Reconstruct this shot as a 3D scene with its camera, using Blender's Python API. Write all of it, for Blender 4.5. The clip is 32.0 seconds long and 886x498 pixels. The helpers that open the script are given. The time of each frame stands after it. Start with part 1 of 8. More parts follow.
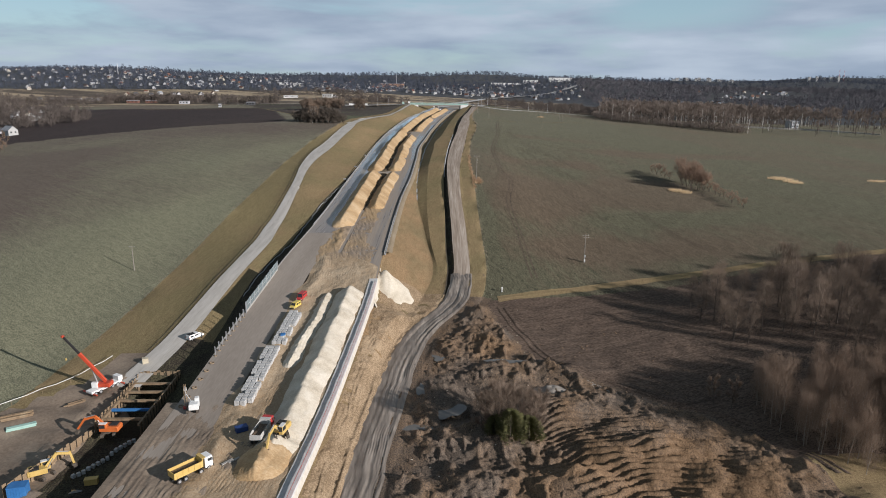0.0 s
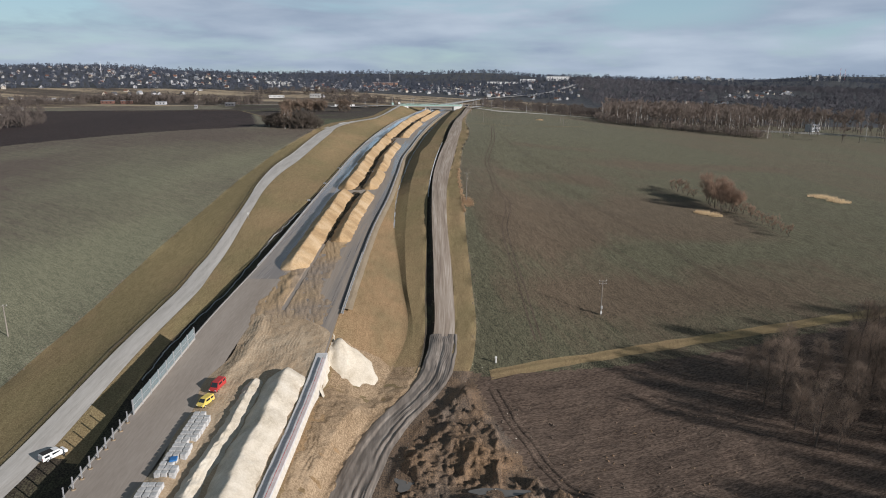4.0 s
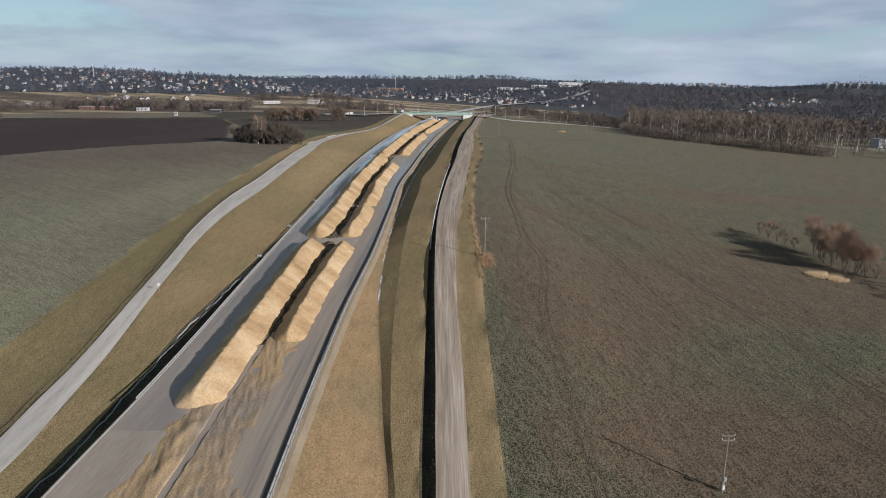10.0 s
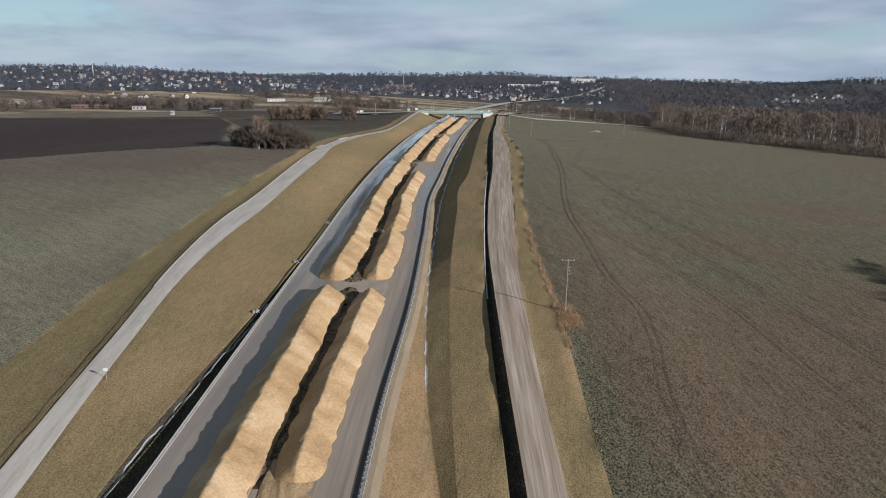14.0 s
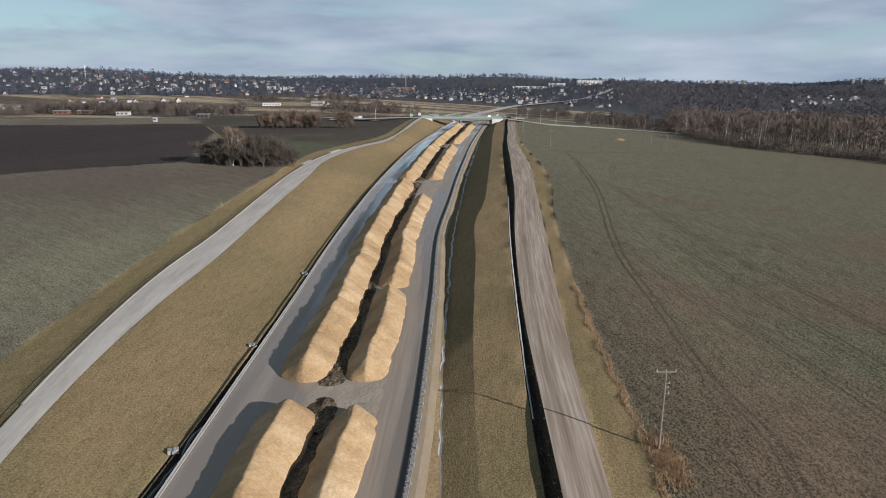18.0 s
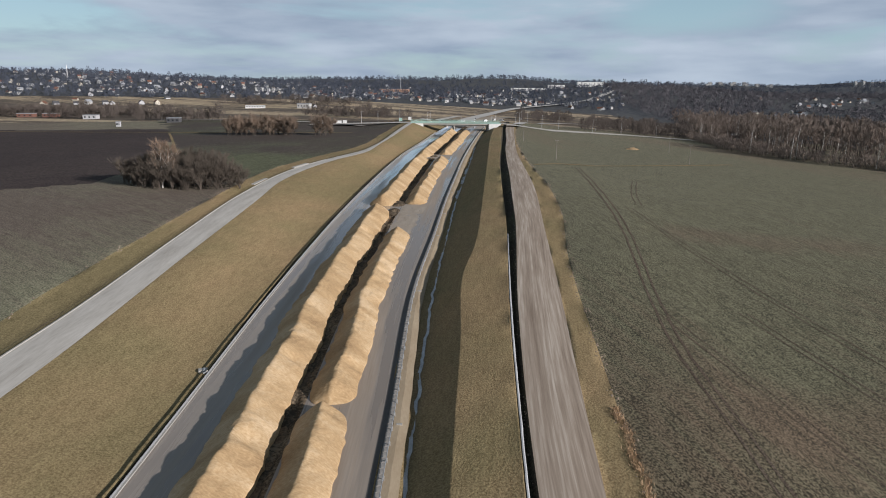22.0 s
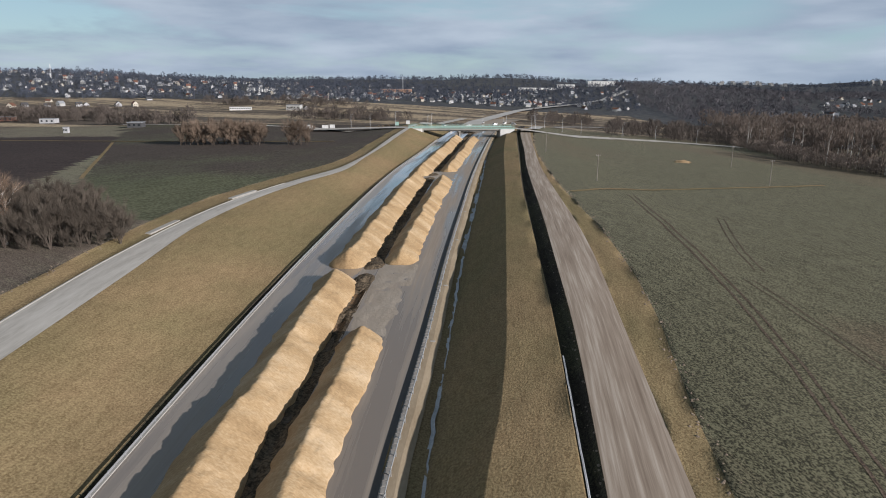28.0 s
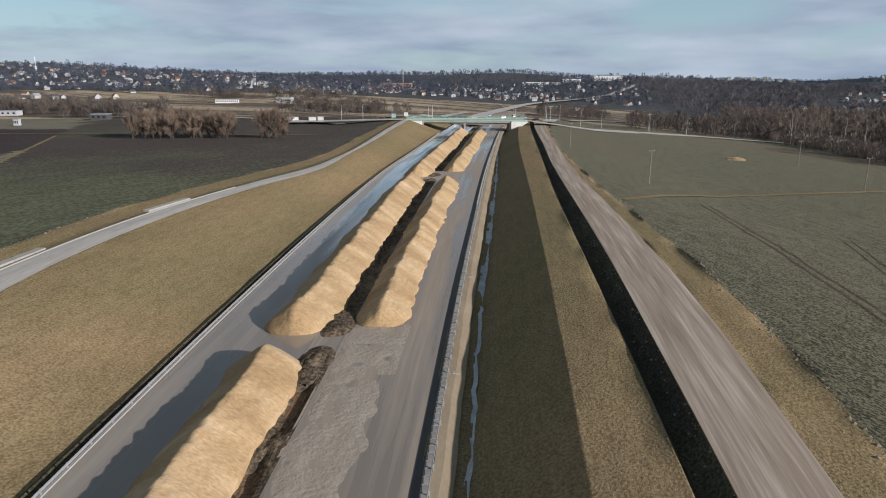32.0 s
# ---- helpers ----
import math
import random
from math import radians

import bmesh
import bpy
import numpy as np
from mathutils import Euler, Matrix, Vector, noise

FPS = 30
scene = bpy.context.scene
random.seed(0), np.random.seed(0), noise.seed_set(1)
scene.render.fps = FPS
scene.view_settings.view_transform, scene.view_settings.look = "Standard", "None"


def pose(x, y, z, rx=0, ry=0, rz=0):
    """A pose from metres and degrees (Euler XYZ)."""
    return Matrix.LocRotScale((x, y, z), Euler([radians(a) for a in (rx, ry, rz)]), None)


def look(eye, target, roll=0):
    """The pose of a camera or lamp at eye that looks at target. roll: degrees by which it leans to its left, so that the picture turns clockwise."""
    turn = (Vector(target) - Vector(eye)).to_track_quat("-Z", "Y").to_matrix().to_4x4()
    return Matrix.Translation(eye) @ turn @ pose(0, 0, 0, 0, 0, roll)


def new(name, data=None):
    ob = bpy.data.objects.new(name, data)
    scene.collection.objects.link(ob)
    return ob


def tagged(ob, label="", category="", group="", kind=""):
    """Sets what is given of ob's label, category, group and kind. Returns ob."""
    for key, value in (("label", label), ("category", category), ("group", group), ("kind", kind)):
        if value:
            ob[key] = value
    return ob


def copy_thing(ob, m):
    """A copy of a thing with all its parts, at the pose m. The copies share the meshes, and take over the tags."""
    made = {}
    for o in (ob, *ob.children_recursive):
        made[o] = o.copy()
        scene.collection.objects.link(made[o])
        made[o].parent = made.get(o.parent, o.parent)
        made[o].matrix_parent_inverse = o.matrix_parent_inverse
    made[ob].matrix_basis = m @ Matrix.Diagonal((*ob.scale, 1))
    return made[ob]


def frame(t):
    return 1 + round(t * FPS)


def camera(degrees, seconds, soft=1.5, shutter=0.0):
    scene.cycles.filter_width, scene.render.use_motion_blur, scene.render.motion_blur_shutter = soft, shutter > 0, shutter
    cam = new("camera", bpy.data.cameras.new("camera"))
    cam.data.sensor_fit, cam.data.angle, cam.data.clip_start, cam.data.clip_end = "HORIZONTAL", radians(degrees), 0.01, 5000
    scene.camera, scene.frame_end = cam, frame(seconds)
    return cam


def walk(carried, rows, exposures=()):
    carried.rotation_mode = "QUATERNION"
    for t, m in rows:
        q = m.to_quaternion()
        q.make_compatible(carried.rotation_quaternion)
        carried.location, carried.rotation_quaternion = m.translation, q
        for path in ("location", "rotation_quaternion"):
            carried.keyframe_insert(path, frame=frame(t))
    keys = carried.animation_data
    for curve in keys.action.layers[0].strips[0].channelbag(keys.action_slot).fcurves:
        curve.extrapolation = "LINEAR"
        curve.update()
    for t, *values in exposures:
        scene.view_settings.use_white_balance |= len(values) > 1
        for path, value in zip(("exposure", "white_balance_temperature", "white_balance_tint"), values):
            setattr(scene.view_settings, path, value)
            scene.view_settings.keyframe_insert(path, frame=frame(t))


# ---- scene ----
cam = camera(68.0, 32.0, soft=1.0)
PATH = [
    (0, (-5.764, -2.086, 79.201), (-5.684, -0.153, 78.697), 0.6),
    (0.5, (-3.941, 5.390, 79.393), (-3.861, 7.323, 78.887), 0.6),
    (1, (-2.156, 12.865, 79.619), (-2.074, 14.797, 79.111), 0.6),
    (1.5, (-0.921, 20.506, 79.898), (-0.837, 22.437, 79.387), 0.6),
    (2, (0.043, 28.237, 80.149), (0.130, 30.168, 79.637), 0.6),
    (2.5, (0.833, 35.945, 80.340), (0.921, 37.877, 79.827), 0.6),
    (3, (1.498, 43.515, 80.483), (1.588, 45.446, 79.971), 0.6),
    (3.5, (2.110, 51.064, 80.585), (2.202, 52.996, 80.074), 0.6),
    (5.5, (4.269, 83.488, 80.220), (4.345, 85.423, 79.718), 0.8),
    (6, (4.512, 91.237, 80.079), (4.588, 93.172, 79.578), 0.8),
    (6.5, (4.729, 98.893, 79.951), (4.804, 100.829, 79.452), 0.8),
    (7, (5.051, 106.555, 79.913), (5.125, 108.491, 79.415), 0.8),
    (7.5, (5.433, 114.243, 79.936), (5.506, 116.179, 79.438), 0.8),
    (8, (5.782, 121.954, 79.950), (5.853, 123.889, 79.453), 0.8),
    (8.5, (6.083, 129.675, 79.950), (6.154, 131.611, 79.453), 0.8),
    (9, (6.362, 137.374, 79.981), (6.432, 139.310, 79.484), 0.8),
    (9.5, (6.520, 144.987, 80.042), (6.590, 146.924, 79.547), 0.8),
    (10, (6.385, 152.443, 80.098), (6.454, 154.380, 79.604), 0.9),
    (10.5, (5.767, 159.772, 80.104), (5.834, 161.709, 79.613), 0.9),
    (11, (4.488, 167.149, 80.004), (4.556, 169.087, 79.515), 1.0),
    (11.5, (2.605, 174.684, 79.757), (2.676, 176.623, 79.270), 1.1),
    (12, (0.500, 182.301, 79.374), (0.574, 184.239, 78.887), 1.1),
    (12.5, (-1.441, 189.893, 78.926), (-1.367, 191.830, 78.436), 1.1),
    (13, (-3.101, 197.442, 78.515), (-3.032, 199.379, 78.020), 1.0),
    (13.5, (-4.547, 204.946, 78.232), (-4.485, 206.881, 77.733), 0.9),
    (14, (-5.835, 212.345, 78.098), (-5.781, 214.281, 77.596), 0.7),
    (16.5, (-9.664, 248.431, 78.176), (-9.619, 250.369, 77.682), 0.3),
    (17, (-9.222, 255.745, 78.309), (-9.176, 257.682, 77.815), 0.5),
    (17.5, (-8.438, 263.068, 78.452), (-8.391, 265.006, 77.957), 0.6),
    (18, (-7.556, 270.393, 78.567), (-7.510, 272.330, 78.071), 0.5),
    (18.5, (-6.720, 277.728, 78.642), (-6.672, 279.665, 78.145), 0.5),
    (19, (-5.898, 285.093, 78.695), (-5.848, 287.030, 78.199), 0.5),
    (19.5, (-5.006, 292.502, 78.747), (-4.955, 294.439, 78.250), 0.5),
    (20, (-4.075, 299.970, 78.778), (-4.023, 301.906, 78.281), 0.5),
    (20.5, (-3.181, 307.499, 78.781), (-3.129, 309.436, 78.284), 0.5),
    (21, (-2.363, 315.055, 78.756), (-2.310, 316.992, 78.260), 0.6),
    (21.5, (-1.642, 322.608, 78.673), (-1.589, 324.545, 78.179), 0.6),
    (22, (-1.033, 330.196, 78.557), (-0.980, 332.134, 78.065), 0.6),
    (22.5, (-0.539, 337.880, 78.511), (-0.485, 339.819, 78.021), 0.6),
    (23, (-0.158, 345.628, 78.600), (-0.105, 347.567, 78.110), 0.6),
    (23.5, (0.105, 353.346, 78.778), (0.159, 355.284, 78.288), 0.7),
    (24, (0.298, 360.994, 78.966), (0.352, 362.933, 78.477), 0.8),
    (24.5, (0.532, 368.602, 79.153), (0.585, 370.541, 78.665), 0.8),
    (25, (0.876, 376.257, 79.383), (0.927, 378.196, 78.894), 0.7),
    (25.5, (1.282, 384.027, 79.638), (1.329, 385.965, 79.147), 0.7),
    (26, (1.614, 391.847, 79.787), (1.657, 393.785, 79.294), 0.7),
    (26.5, (1.798, 399.504, 79.604), (1.839, 401.441, 79.111), 0.7),
    (28.5, (2.429, 427.924, 75.648), (2.467, 429.863, 75.157), 0.4),
    (29, (2.422, 435.599, 74.907), (2.460, 437.537, 74.414), 0.6),
    (29.5, (2.458, 443.428, 74.301), (2.496, 445.365, 73.807), 0.7),
    (30, (2.556, 451.193, 73.611), (2.593, 453.130, 73.115), 0.6),
    (30.5, (2.663, 458.842, 72.691), (2.699, 460.779, 72.194), 0.5),
    (31, (2.747, 466.431, 71.581), (2.782, 468.367, 71.081), 0.4),
    (31.5, (2.701, 474.097, 70.508), (2.735, 476.033, 70.007), 0.5),
    (32, (2.580, 481.806, 69.576), (2.615, 483.742, 69.076), 0.5),
]
walk(cam, [(t, look(eye, target, roll)) for t, eye, target, roll in PATH], exposures=((0, 0.0, 6400, 13), (32, 0.0, 6400, 13)))

# ---- world and sun ----
SUN_AZ = math.atan2(0.84, -0.54)      # clockwise from +y
SUN_EL = radians(19)
world = bpy.data.worlds.new("world")
scene.world = world
world.use_nodes = True
wn, wl = world.node_tree.nodes, world.node_tree.links
sky = wn.new("ShaderNodeTexSky")
sky.sky_type, sky.sun_disc = "NISHITA", False
sky.sun_elevation, sky.sun_rotation = SUN_EL, SUN_AZ
sky.air_density, sky.dust_density, sky.ozone_density = 1.0, 0.4, 3.0
wtc = wn.new("ShaderNodeTexCoord")
wsep = wn.new("ShaderNodeSeparateXYZ")
wl.new(wtc.outputs["Generated"], wsep.inputs[0])
wmap = wn.new("ShaderNodeMapping")
wmap.inputs["Scale"].default_value = (3.2, 3.2, 17.0)
wl.new(wtc.outputs["Generated"], wmap.inputs[0])
wnoise = wn.new("ShaderNodeTexNoise")
wnoise.inputs["Scale"].default_value = 1.15
wnoise.inputs["Detail"].default_value = 7
wnoise.inputs["Roughness"].default_value = 0.55
wnoise.inputs["Distortion"].default_value = 0.3
wl.new(wmap.outputs[0], wnoise.inputs["Vector"])
wramp = wn.new("ShaderNodeValToRGB")
wramp.color_ramp.elements[0].position, wramp.color_ramp.elements[1].position = 0.36, 0.55
wramp.color_ramp.elements[0].color, wramp.color_ramp.elements[1].color = (0, 0, 0, 1), (1, 1, 1, 1)
wl.new(wnoise.outputs["Fac"], wramp.inputs[0])
wmap2 = wn.new("ShaderNodeMapping")
wmap2.inputs["Scale"].default_value = (4.2, 4.2, 22.0)
wl.new(wtc.outputs["Generated"], wmap2.inputs[0])
wnoise2 = wn.new("ShaderNodeTexNoise")
wnoise2.inputs["Scale"].default_value, wnoise2.inputs["Detail"].default_value = 1.0, 6
wl.new(wmap2.outputs[0], wnoise2.inputs["Vector"])
cloud = wn.new("ShaderNodeMix")
cloud.data_type = "RGBA"
cloud.inputs["A"].default_value = (3.35, 4.3, 5.55, 1)
cloud.inputs["B"].default_value = (5.9, 6.95, 8.0, 1)
wtone = wn.new("ShaderNodeMapRange")
wtone.interpolation_type = "SMOOTHSTEP"
wtone.inputs["From Min"].default_value, wtone.inputs["From Max"].default_value = 0.28, 0.75
wl.new(wnoise2.outputs["Fac"], wtone.inputs["Value"])
wl.new(wtone.outputs[0], cloud.inputs["Factor"])
skymix = wn.new("ShaderNodeMix")
skymix.data_type = "RGBA"
wgap = wn.new("ShaderNodeMapping")      # the break in the clouds beyond the wood
wgap.inputs["Location"].default_value = (-0.355 / 0.13, 0, -0.105 / 0.045)
wgap.inputs["Scale"].default_value = (1 / 0.13, 0, 1 / 0.045)
wl.new(wtc.outputs["Generated"], wgap.inputs[0])
wlen = wn.new("ShaderNodeVectorMath")
wlen.operation = "LENGTH"
wl.new(wgap.outputs[0], wlen.inputs[0])
wfar = wn.new("ShaderNodeMath")
wfar.operation = "MULTIPLY_ADD"
wl.new(wnoise2.outputs["Fac"], wfar.inputs[0])
wfar.inputs[1].default_value = 1.6
wl.new(wlen.outputs["Value"], wfar.inputs[2])
wopen = wn.new("ShaderNodeMapRange")
wopen.interpolation_type = "SMOOTHSTEP"
wopen.inputs["From Min"].default_value, wopen.inputs["From Max"].default_value = 1.1, 1.9
wl.new(wfar.outputs[0], wopen.inputs["Value"])
wcover = wn.new("ShaderNodeMath")
wcover.operation = "MULTIPLY"
wl.new(wramp.outputs[0], wcover.inputs[0])
wl.new(wopen.outputs[0], wcover.inputs[1])
wl.new(wcover.outputs[0], skymix.inputs["Factor"])
clear = wn.new("ShaderNodeMix")
clear.data_type = "RGBA"
clear.inputs["Factor"].default_value = 0.6
wl.new(sky.outputs[0], clear.inputs["A"])
clear.inputs["B"].default_value = (4.9, 7.2, 8.3, 1)
wl.new(clear.outputs["Result"], skymix.inputs["A"])
wl.new(cloud.outputs["Result"], skymix.inputs["B"])
wbg = wn["Background"]
wbg.inputs["Strength"].default_value = 0.085
wfall = wn.new("ShaderNodeMapRange")
wfall.interpolation_type = "SMOOTHSTEP"
wfall.inputs["From Min"].default_value, wfall.inputs["From Max"].default_value = 0.05, 0.45
wfall.inputs["To Min"].default_value, wfall.inputs["To Max"].default_value = 1.0, 0.40
wl.new(wsep.outputs["Z"], wfall.inputs["Value"])
wdim = wn.new("ShaderNodeVectorMath")
wdim.operation = "SCALE"
wl.new(skymix.outputs["Result"], wdim.inputs[0])
wl.new(wfall.outputs[0], wdim.inputs["Scale"])
wl.new(wdim.outputs[0], wbg.inputs["Color"])

sun_data = bpy.data.lights.new("sun", "SUN")
sun_data.energy, sun_data.angle, sun_data.color = 5.2, radians(0.6), (1.0, 0.95, 0.90)
sun = new("sun", sun_data)
sd = Vector((math.sin(SUN_AZ) * math.cos(SUN_EL), math.cos(SUN_AZ) * math.cos(SUN_EL), math.sin(SUN_EL)))
sun.matrix_world = look(sd * 300, (0, 0, 0))


# ---- materials ----
K = 1.4  # metres to a unit of the site plan


def surf(name, cols, scale=0.3, fine=6.0, rough=0.9, bump=0.4, dist=0.05, metal=0.0, stretch=(1, 1, 1), spec=0.3, mid=1.5, vary=0.0, transmission=0.0, along=False):
    """A surface whose colour drifts between the given ones at two scales, with grain in the relief."""
    m = bpy.data.materials.new(name)
    m.use_nodes = True
    n, l = m.node_tree.nodes, m.node_tree.links
    b = n["Principled BSDF"]
    tc = n.new("ShaderNodeTexCoord")
    mp = n.new("ShaderNodeMapping")
    mp.inputs["Scale"].default_value = stretch
    l.new(tc.outputs["UV" if along else "Object"], mp.inputs[0])
    big = n.new("ShaderNodeTexNoise")
    big.inputs["Scale"].default_value, big.inputs["Detail"].default_value = scale, 4
    small = n.new("ShaderNodeTexNoise")
    small.inputs["Scale"].default_value, small.inputs["Detail"].default_value, small.inputs["Roughness"].default_value = fine, 5, 0.65
    l.new(mp.outputs[0], big.inputs["Vector"])
    l.new(mp.outputs[0], small.inputs["Vector"])
    mix = n.new("ShaderNodeMath")
    mix.operation = "MULTIPLY_ADD"
    l.new(small.outputs["Fac"], mix.inputs[0])
    mix.inputs[1].default_value = 0.55
    half = n.new("ShaderNodeMath")
    half.operation = "MULTIPLY"
    l.new(big.outputs["Fac"], half.inputs[0])
    half.inputs[1].default_value = 0.65 * mid / 1.5
    l.new(half.outputs[0], mix.inputs[2])
    ramp = n.new("ShaderNodeValToRGB")
    els = ramp.color_ramp.elements
    els[0].position, els[1].position = 0.38, 0.80
    while len(els) < len(cols):
        els.new(0.5)
    for i, c in enumerate(cols):
        els[i].position = 0.38 + 0.42 * i / max(1, len(cols) - 1)
        els[i].color = (*c, 1)
    l.new(mix.outputs[0], ramp.inputs[0])
    out = ramp.outputs[0]
    if vary:
        info = n.new("ShaderNodeObjectInfo")
        hs = n.new("ShaderNodeHueSaturation")
        mr = n.new("ShaderNodeMapRange")
        mr.inputs["To Min"].default_value, mr.inputs["To Max"].default_value = 1 - vary, 1 + vary
        l.new(info.outputs["Random"], mr.inputs["Value"])
        l.new(mr.outputs[0], hs.inputs["Value"])
        l.new(out, hs.inputs["Color"])
        out = hs.outputs[0]
    l.new(out, b.inputs["Base Color"])
    b.inputs["Roughness"].default_value, b.inputs["Metallic"].default_value = rough, metal
    b.inputs["Specular IOR Level"].default_value = spec
    b.inputs["Transmission Weight"].default_value = transmission
    if bump:
        bp = n.new("ShaderNodeBump")
        bp.inputs["Strength"].default_value, bp.inputs["Distance"].default_value = bump, dist
        l.new(mix.outputs[0], bp.inputs["Height"])
        l.new(bp.outputs[0], b.inputs["Normal"])
    return m


def layered(name, soil, crop, patch=0.012, rows=None, row_scale=2.2, fine=3.0, cover=0.5, rough=0.95, contrast=0.12, rowmix=0.25, sheen=0.0, drift=(1, 0.6, 1), grainy=0.07, drifts=1.0, sweep=0.5, stands=(), rowbump=0.8, streaky=1.0, blend=0.9):
    """A field: soil and growth in large drifting patches, sown rows, and a fine speckle; stands (x, y, radii, amount) thicken or thin the growth."""
    m = bpy.data.materials.new(name)
    m.use_nodes = True
    n, l = m.node_tree.nodes, m.node_tree.links
    b = n["Principled BSDF"]
    b.inputs["Roughness"].default_value, b.inputs["Specular IOR Level"].default_value = rough, 0.1
    b.inputs["Sheen Weight"].default_value, b.inputs["Sheen Roughness"].default_value = sheen, 0.5
    b.inputs["Sheen Tint"].default_value = (0.80, 0.77, 0.60, 1)
    tc = n.new("ShaderNodeTexCoord")

    def noise_at(s, detail, stretch=(1, 1, 1), turn=0.0):
        rot = n.new("ShaderNodeMapping")
        rot.inputs["Rotation"].default_value = (0, 0, turn)
        l.new(tc.outputs["Object"], rot.inputs[0])
        mp = n.new("ShaderNodeMapping")
        mp.inputs["Scale"].default_value = stretch
        l.new(rot.outputs[0], mp.inputs[0])
        t = n.new("ShaderNodeTexNoise")
        t.inputs["Scale"].default_value, t.inputs["Detail"].default_value = s, detail
        t.inputs["Roughness"].default_value = 0.6
        l.new(mp.outputs[0], t.inputs["Vector"])
        return t.outputs["Fac"]

    def op(kind, a, c, third=None):
        t = n.new("ShaderNodeMath")
        t.operation = kind
        for k, v in enumerate((a, c, third)):
            if v is None:
                continue
            if isinstance(v, (int, float)):
                t.inputs[k].default_value = v
            else:
                l.new(v, t.inputs[k])
        return t.outputs[0]

    turn = rows or 0.0
    big = noise_at(patch, 5, drift, sweep)
    streak = noise_at(row_scale, 3, (1, 0.02, 1), turn)
    broad = noise_at(0.16 if rowmix < 0.3 else 0.38, 3, (1, 0.03, 1), turn)
    grain = noise_at(fine, 4, (1, streaky, 1), turn)
    mottle = noise_at(fine * 0.3, 4, (1, 0.25 * streaky, 1), turn)
    speck = op("MULTIPLY_ADD", mottle, 0.22, op("MULTIPLY", grain, 0.78))
    total = op("MULTIPLY_ADD", big, drifts, op("MULTIPLY", speck, blend))
    total = op("MULTIPLY_ADD", streak, rowmix, total)
    total = op("MULTIPLY_ADD", broad, 0.25 if rowmix < 0.3 else 0.5, total)
    for cx, cy, rx, ry, amount in stands:
        mp = n.new("ShaderNodeMapping")
        mp.inputs["Scale"].default_value = (1 / (rx * K), 1 / (ry * K), 0)
        mp.inputs["Location"].default_value = (-cx / rx, -cy / ry, 0)
        l.new(tc.outputs["Object"], mp.inputs[0])
        ln = n.new("ShaderNodeVectorMath")
        ln.operation = "LENGTH"
        l.new(mp.outputs[0], ln.inputs[0])
        fall = n.new("ShaderNodeMapRange")
        fall.interpolation_type = "SMOOTHSTEP"
        fall.inputs["From Min"].default_value, fall.inputs["From Max"].default_value = 0.2, 1.4
        fall.inputs["To Min"].default_value, fall.inputs["To Max"].default_value = amount, 0.0
        l.new(ln.outputs["Value"], fall.inputs["Value"])
        total = op("ADD", total, fall.outputs[0])
    lo = 0.5 * drifts + blend / 2 + rowmix / 2 + (0.125 if rowmix < 0.3 else 0.25) + (0.5 - cover) * 0.6
    mr = n.new("ShaderNodeMapRange")
    mr.inputs["From Min"].default_value, mr.inputs["From Max"].default_value = lo - contrast, lo + contrast
    l.new(total, mr.inputs["Value"])
    cols = []
    for pair in (soil, crop):
        r = n.new("ShaderNodeValToRGB")
        r.color_ramp.elements[0].position, r.color_ramp.elements[1].position = 0.5 - grainy, 0.5 + grainy
        r.color_ramp.elements[0].color, r.color_ramp.elements[1].color = (*pair[0], 1), (*pair[1], 1)
        l.new(speck, r.inputs[0])
        cols.append(r.outputs[0])
    mx = n.new("ShaderNodeMix")
    mx.data_type = "RGBA"
    l.new(mr.outputs[0], mx.inputs["Factor"])
    l.new(cols[0], mx.inputs["A"])
    l.new(cols[1], mx.inputs["B"])
    l.new(mx.outputs["Result"], b.inputs["Base Color"])
    bp = n.new("ShaderNodeBump")
    bp.inputs["Strength"].default_value, bp.inputs["Distance"].default_value = 0.8, 0.2
    l.new(op("MULTIPLY_ADD", streak, rowbump, speck), bp.inputs["Height"])
    l.new(bp.outputs[0], b.inputs["Normal"])
    return m


M_FIELD_R = layered("young_wheat_field", ((0.026, 0.025, 0.016), (0.162, 0.154, 0.097)), ((0.040, 0.029, 0.020), (0.172, 0.128, 0.087)), rows=-0.25, row_scale=1.1, cover=0.44, contrast=0.20, fine=3.4, patch=0.012, rowmix=0.35, grainy=0.07, blend=0.25, sheen=0.08, drifts=1.7, drift=(1.3, 0.35, 1), sweep=-0.25, streaky=0.7,
                    stands=((40, 240, 18, 26, 0.45), (78, 254, 40, 24, 0.5), (128, 336, 46, 12, 0.5), (60, 196, 46, 12, 0.35), (60, 300, 30, 10, 0.35), (70, 372, 30, 9, 0.35), (15, 205, 7, 60, -0.5), (90, 222, 40, 9, -0.4), (120, 300, 40, 9, -0.3), (70, 440, 130, 120, -0.25)))
M_FIELD_L = layered("pasture_field", ((0.074, 0.058, 0.048), (0.158, 0.126, 0.104)), ((0.105, 0.106, 0.070), (0.258, 0.253, 0.170)), rows=-0.9, row_scale=1.1, cover=0.42, contrast=0.34, fine=3.4, patch=0.009, sheen=0.03, drifts=1.6, rowmix=0.35, grainy=0.08, blend=0.3, streaky=0.7,
                    stands=((-92, 160, 45, 110, 0.45), (-165, 275, 50, 50, -0.45), (-140, 200, 30, 50, -0.2), (-140, 385, 130, 45, -0.30)))
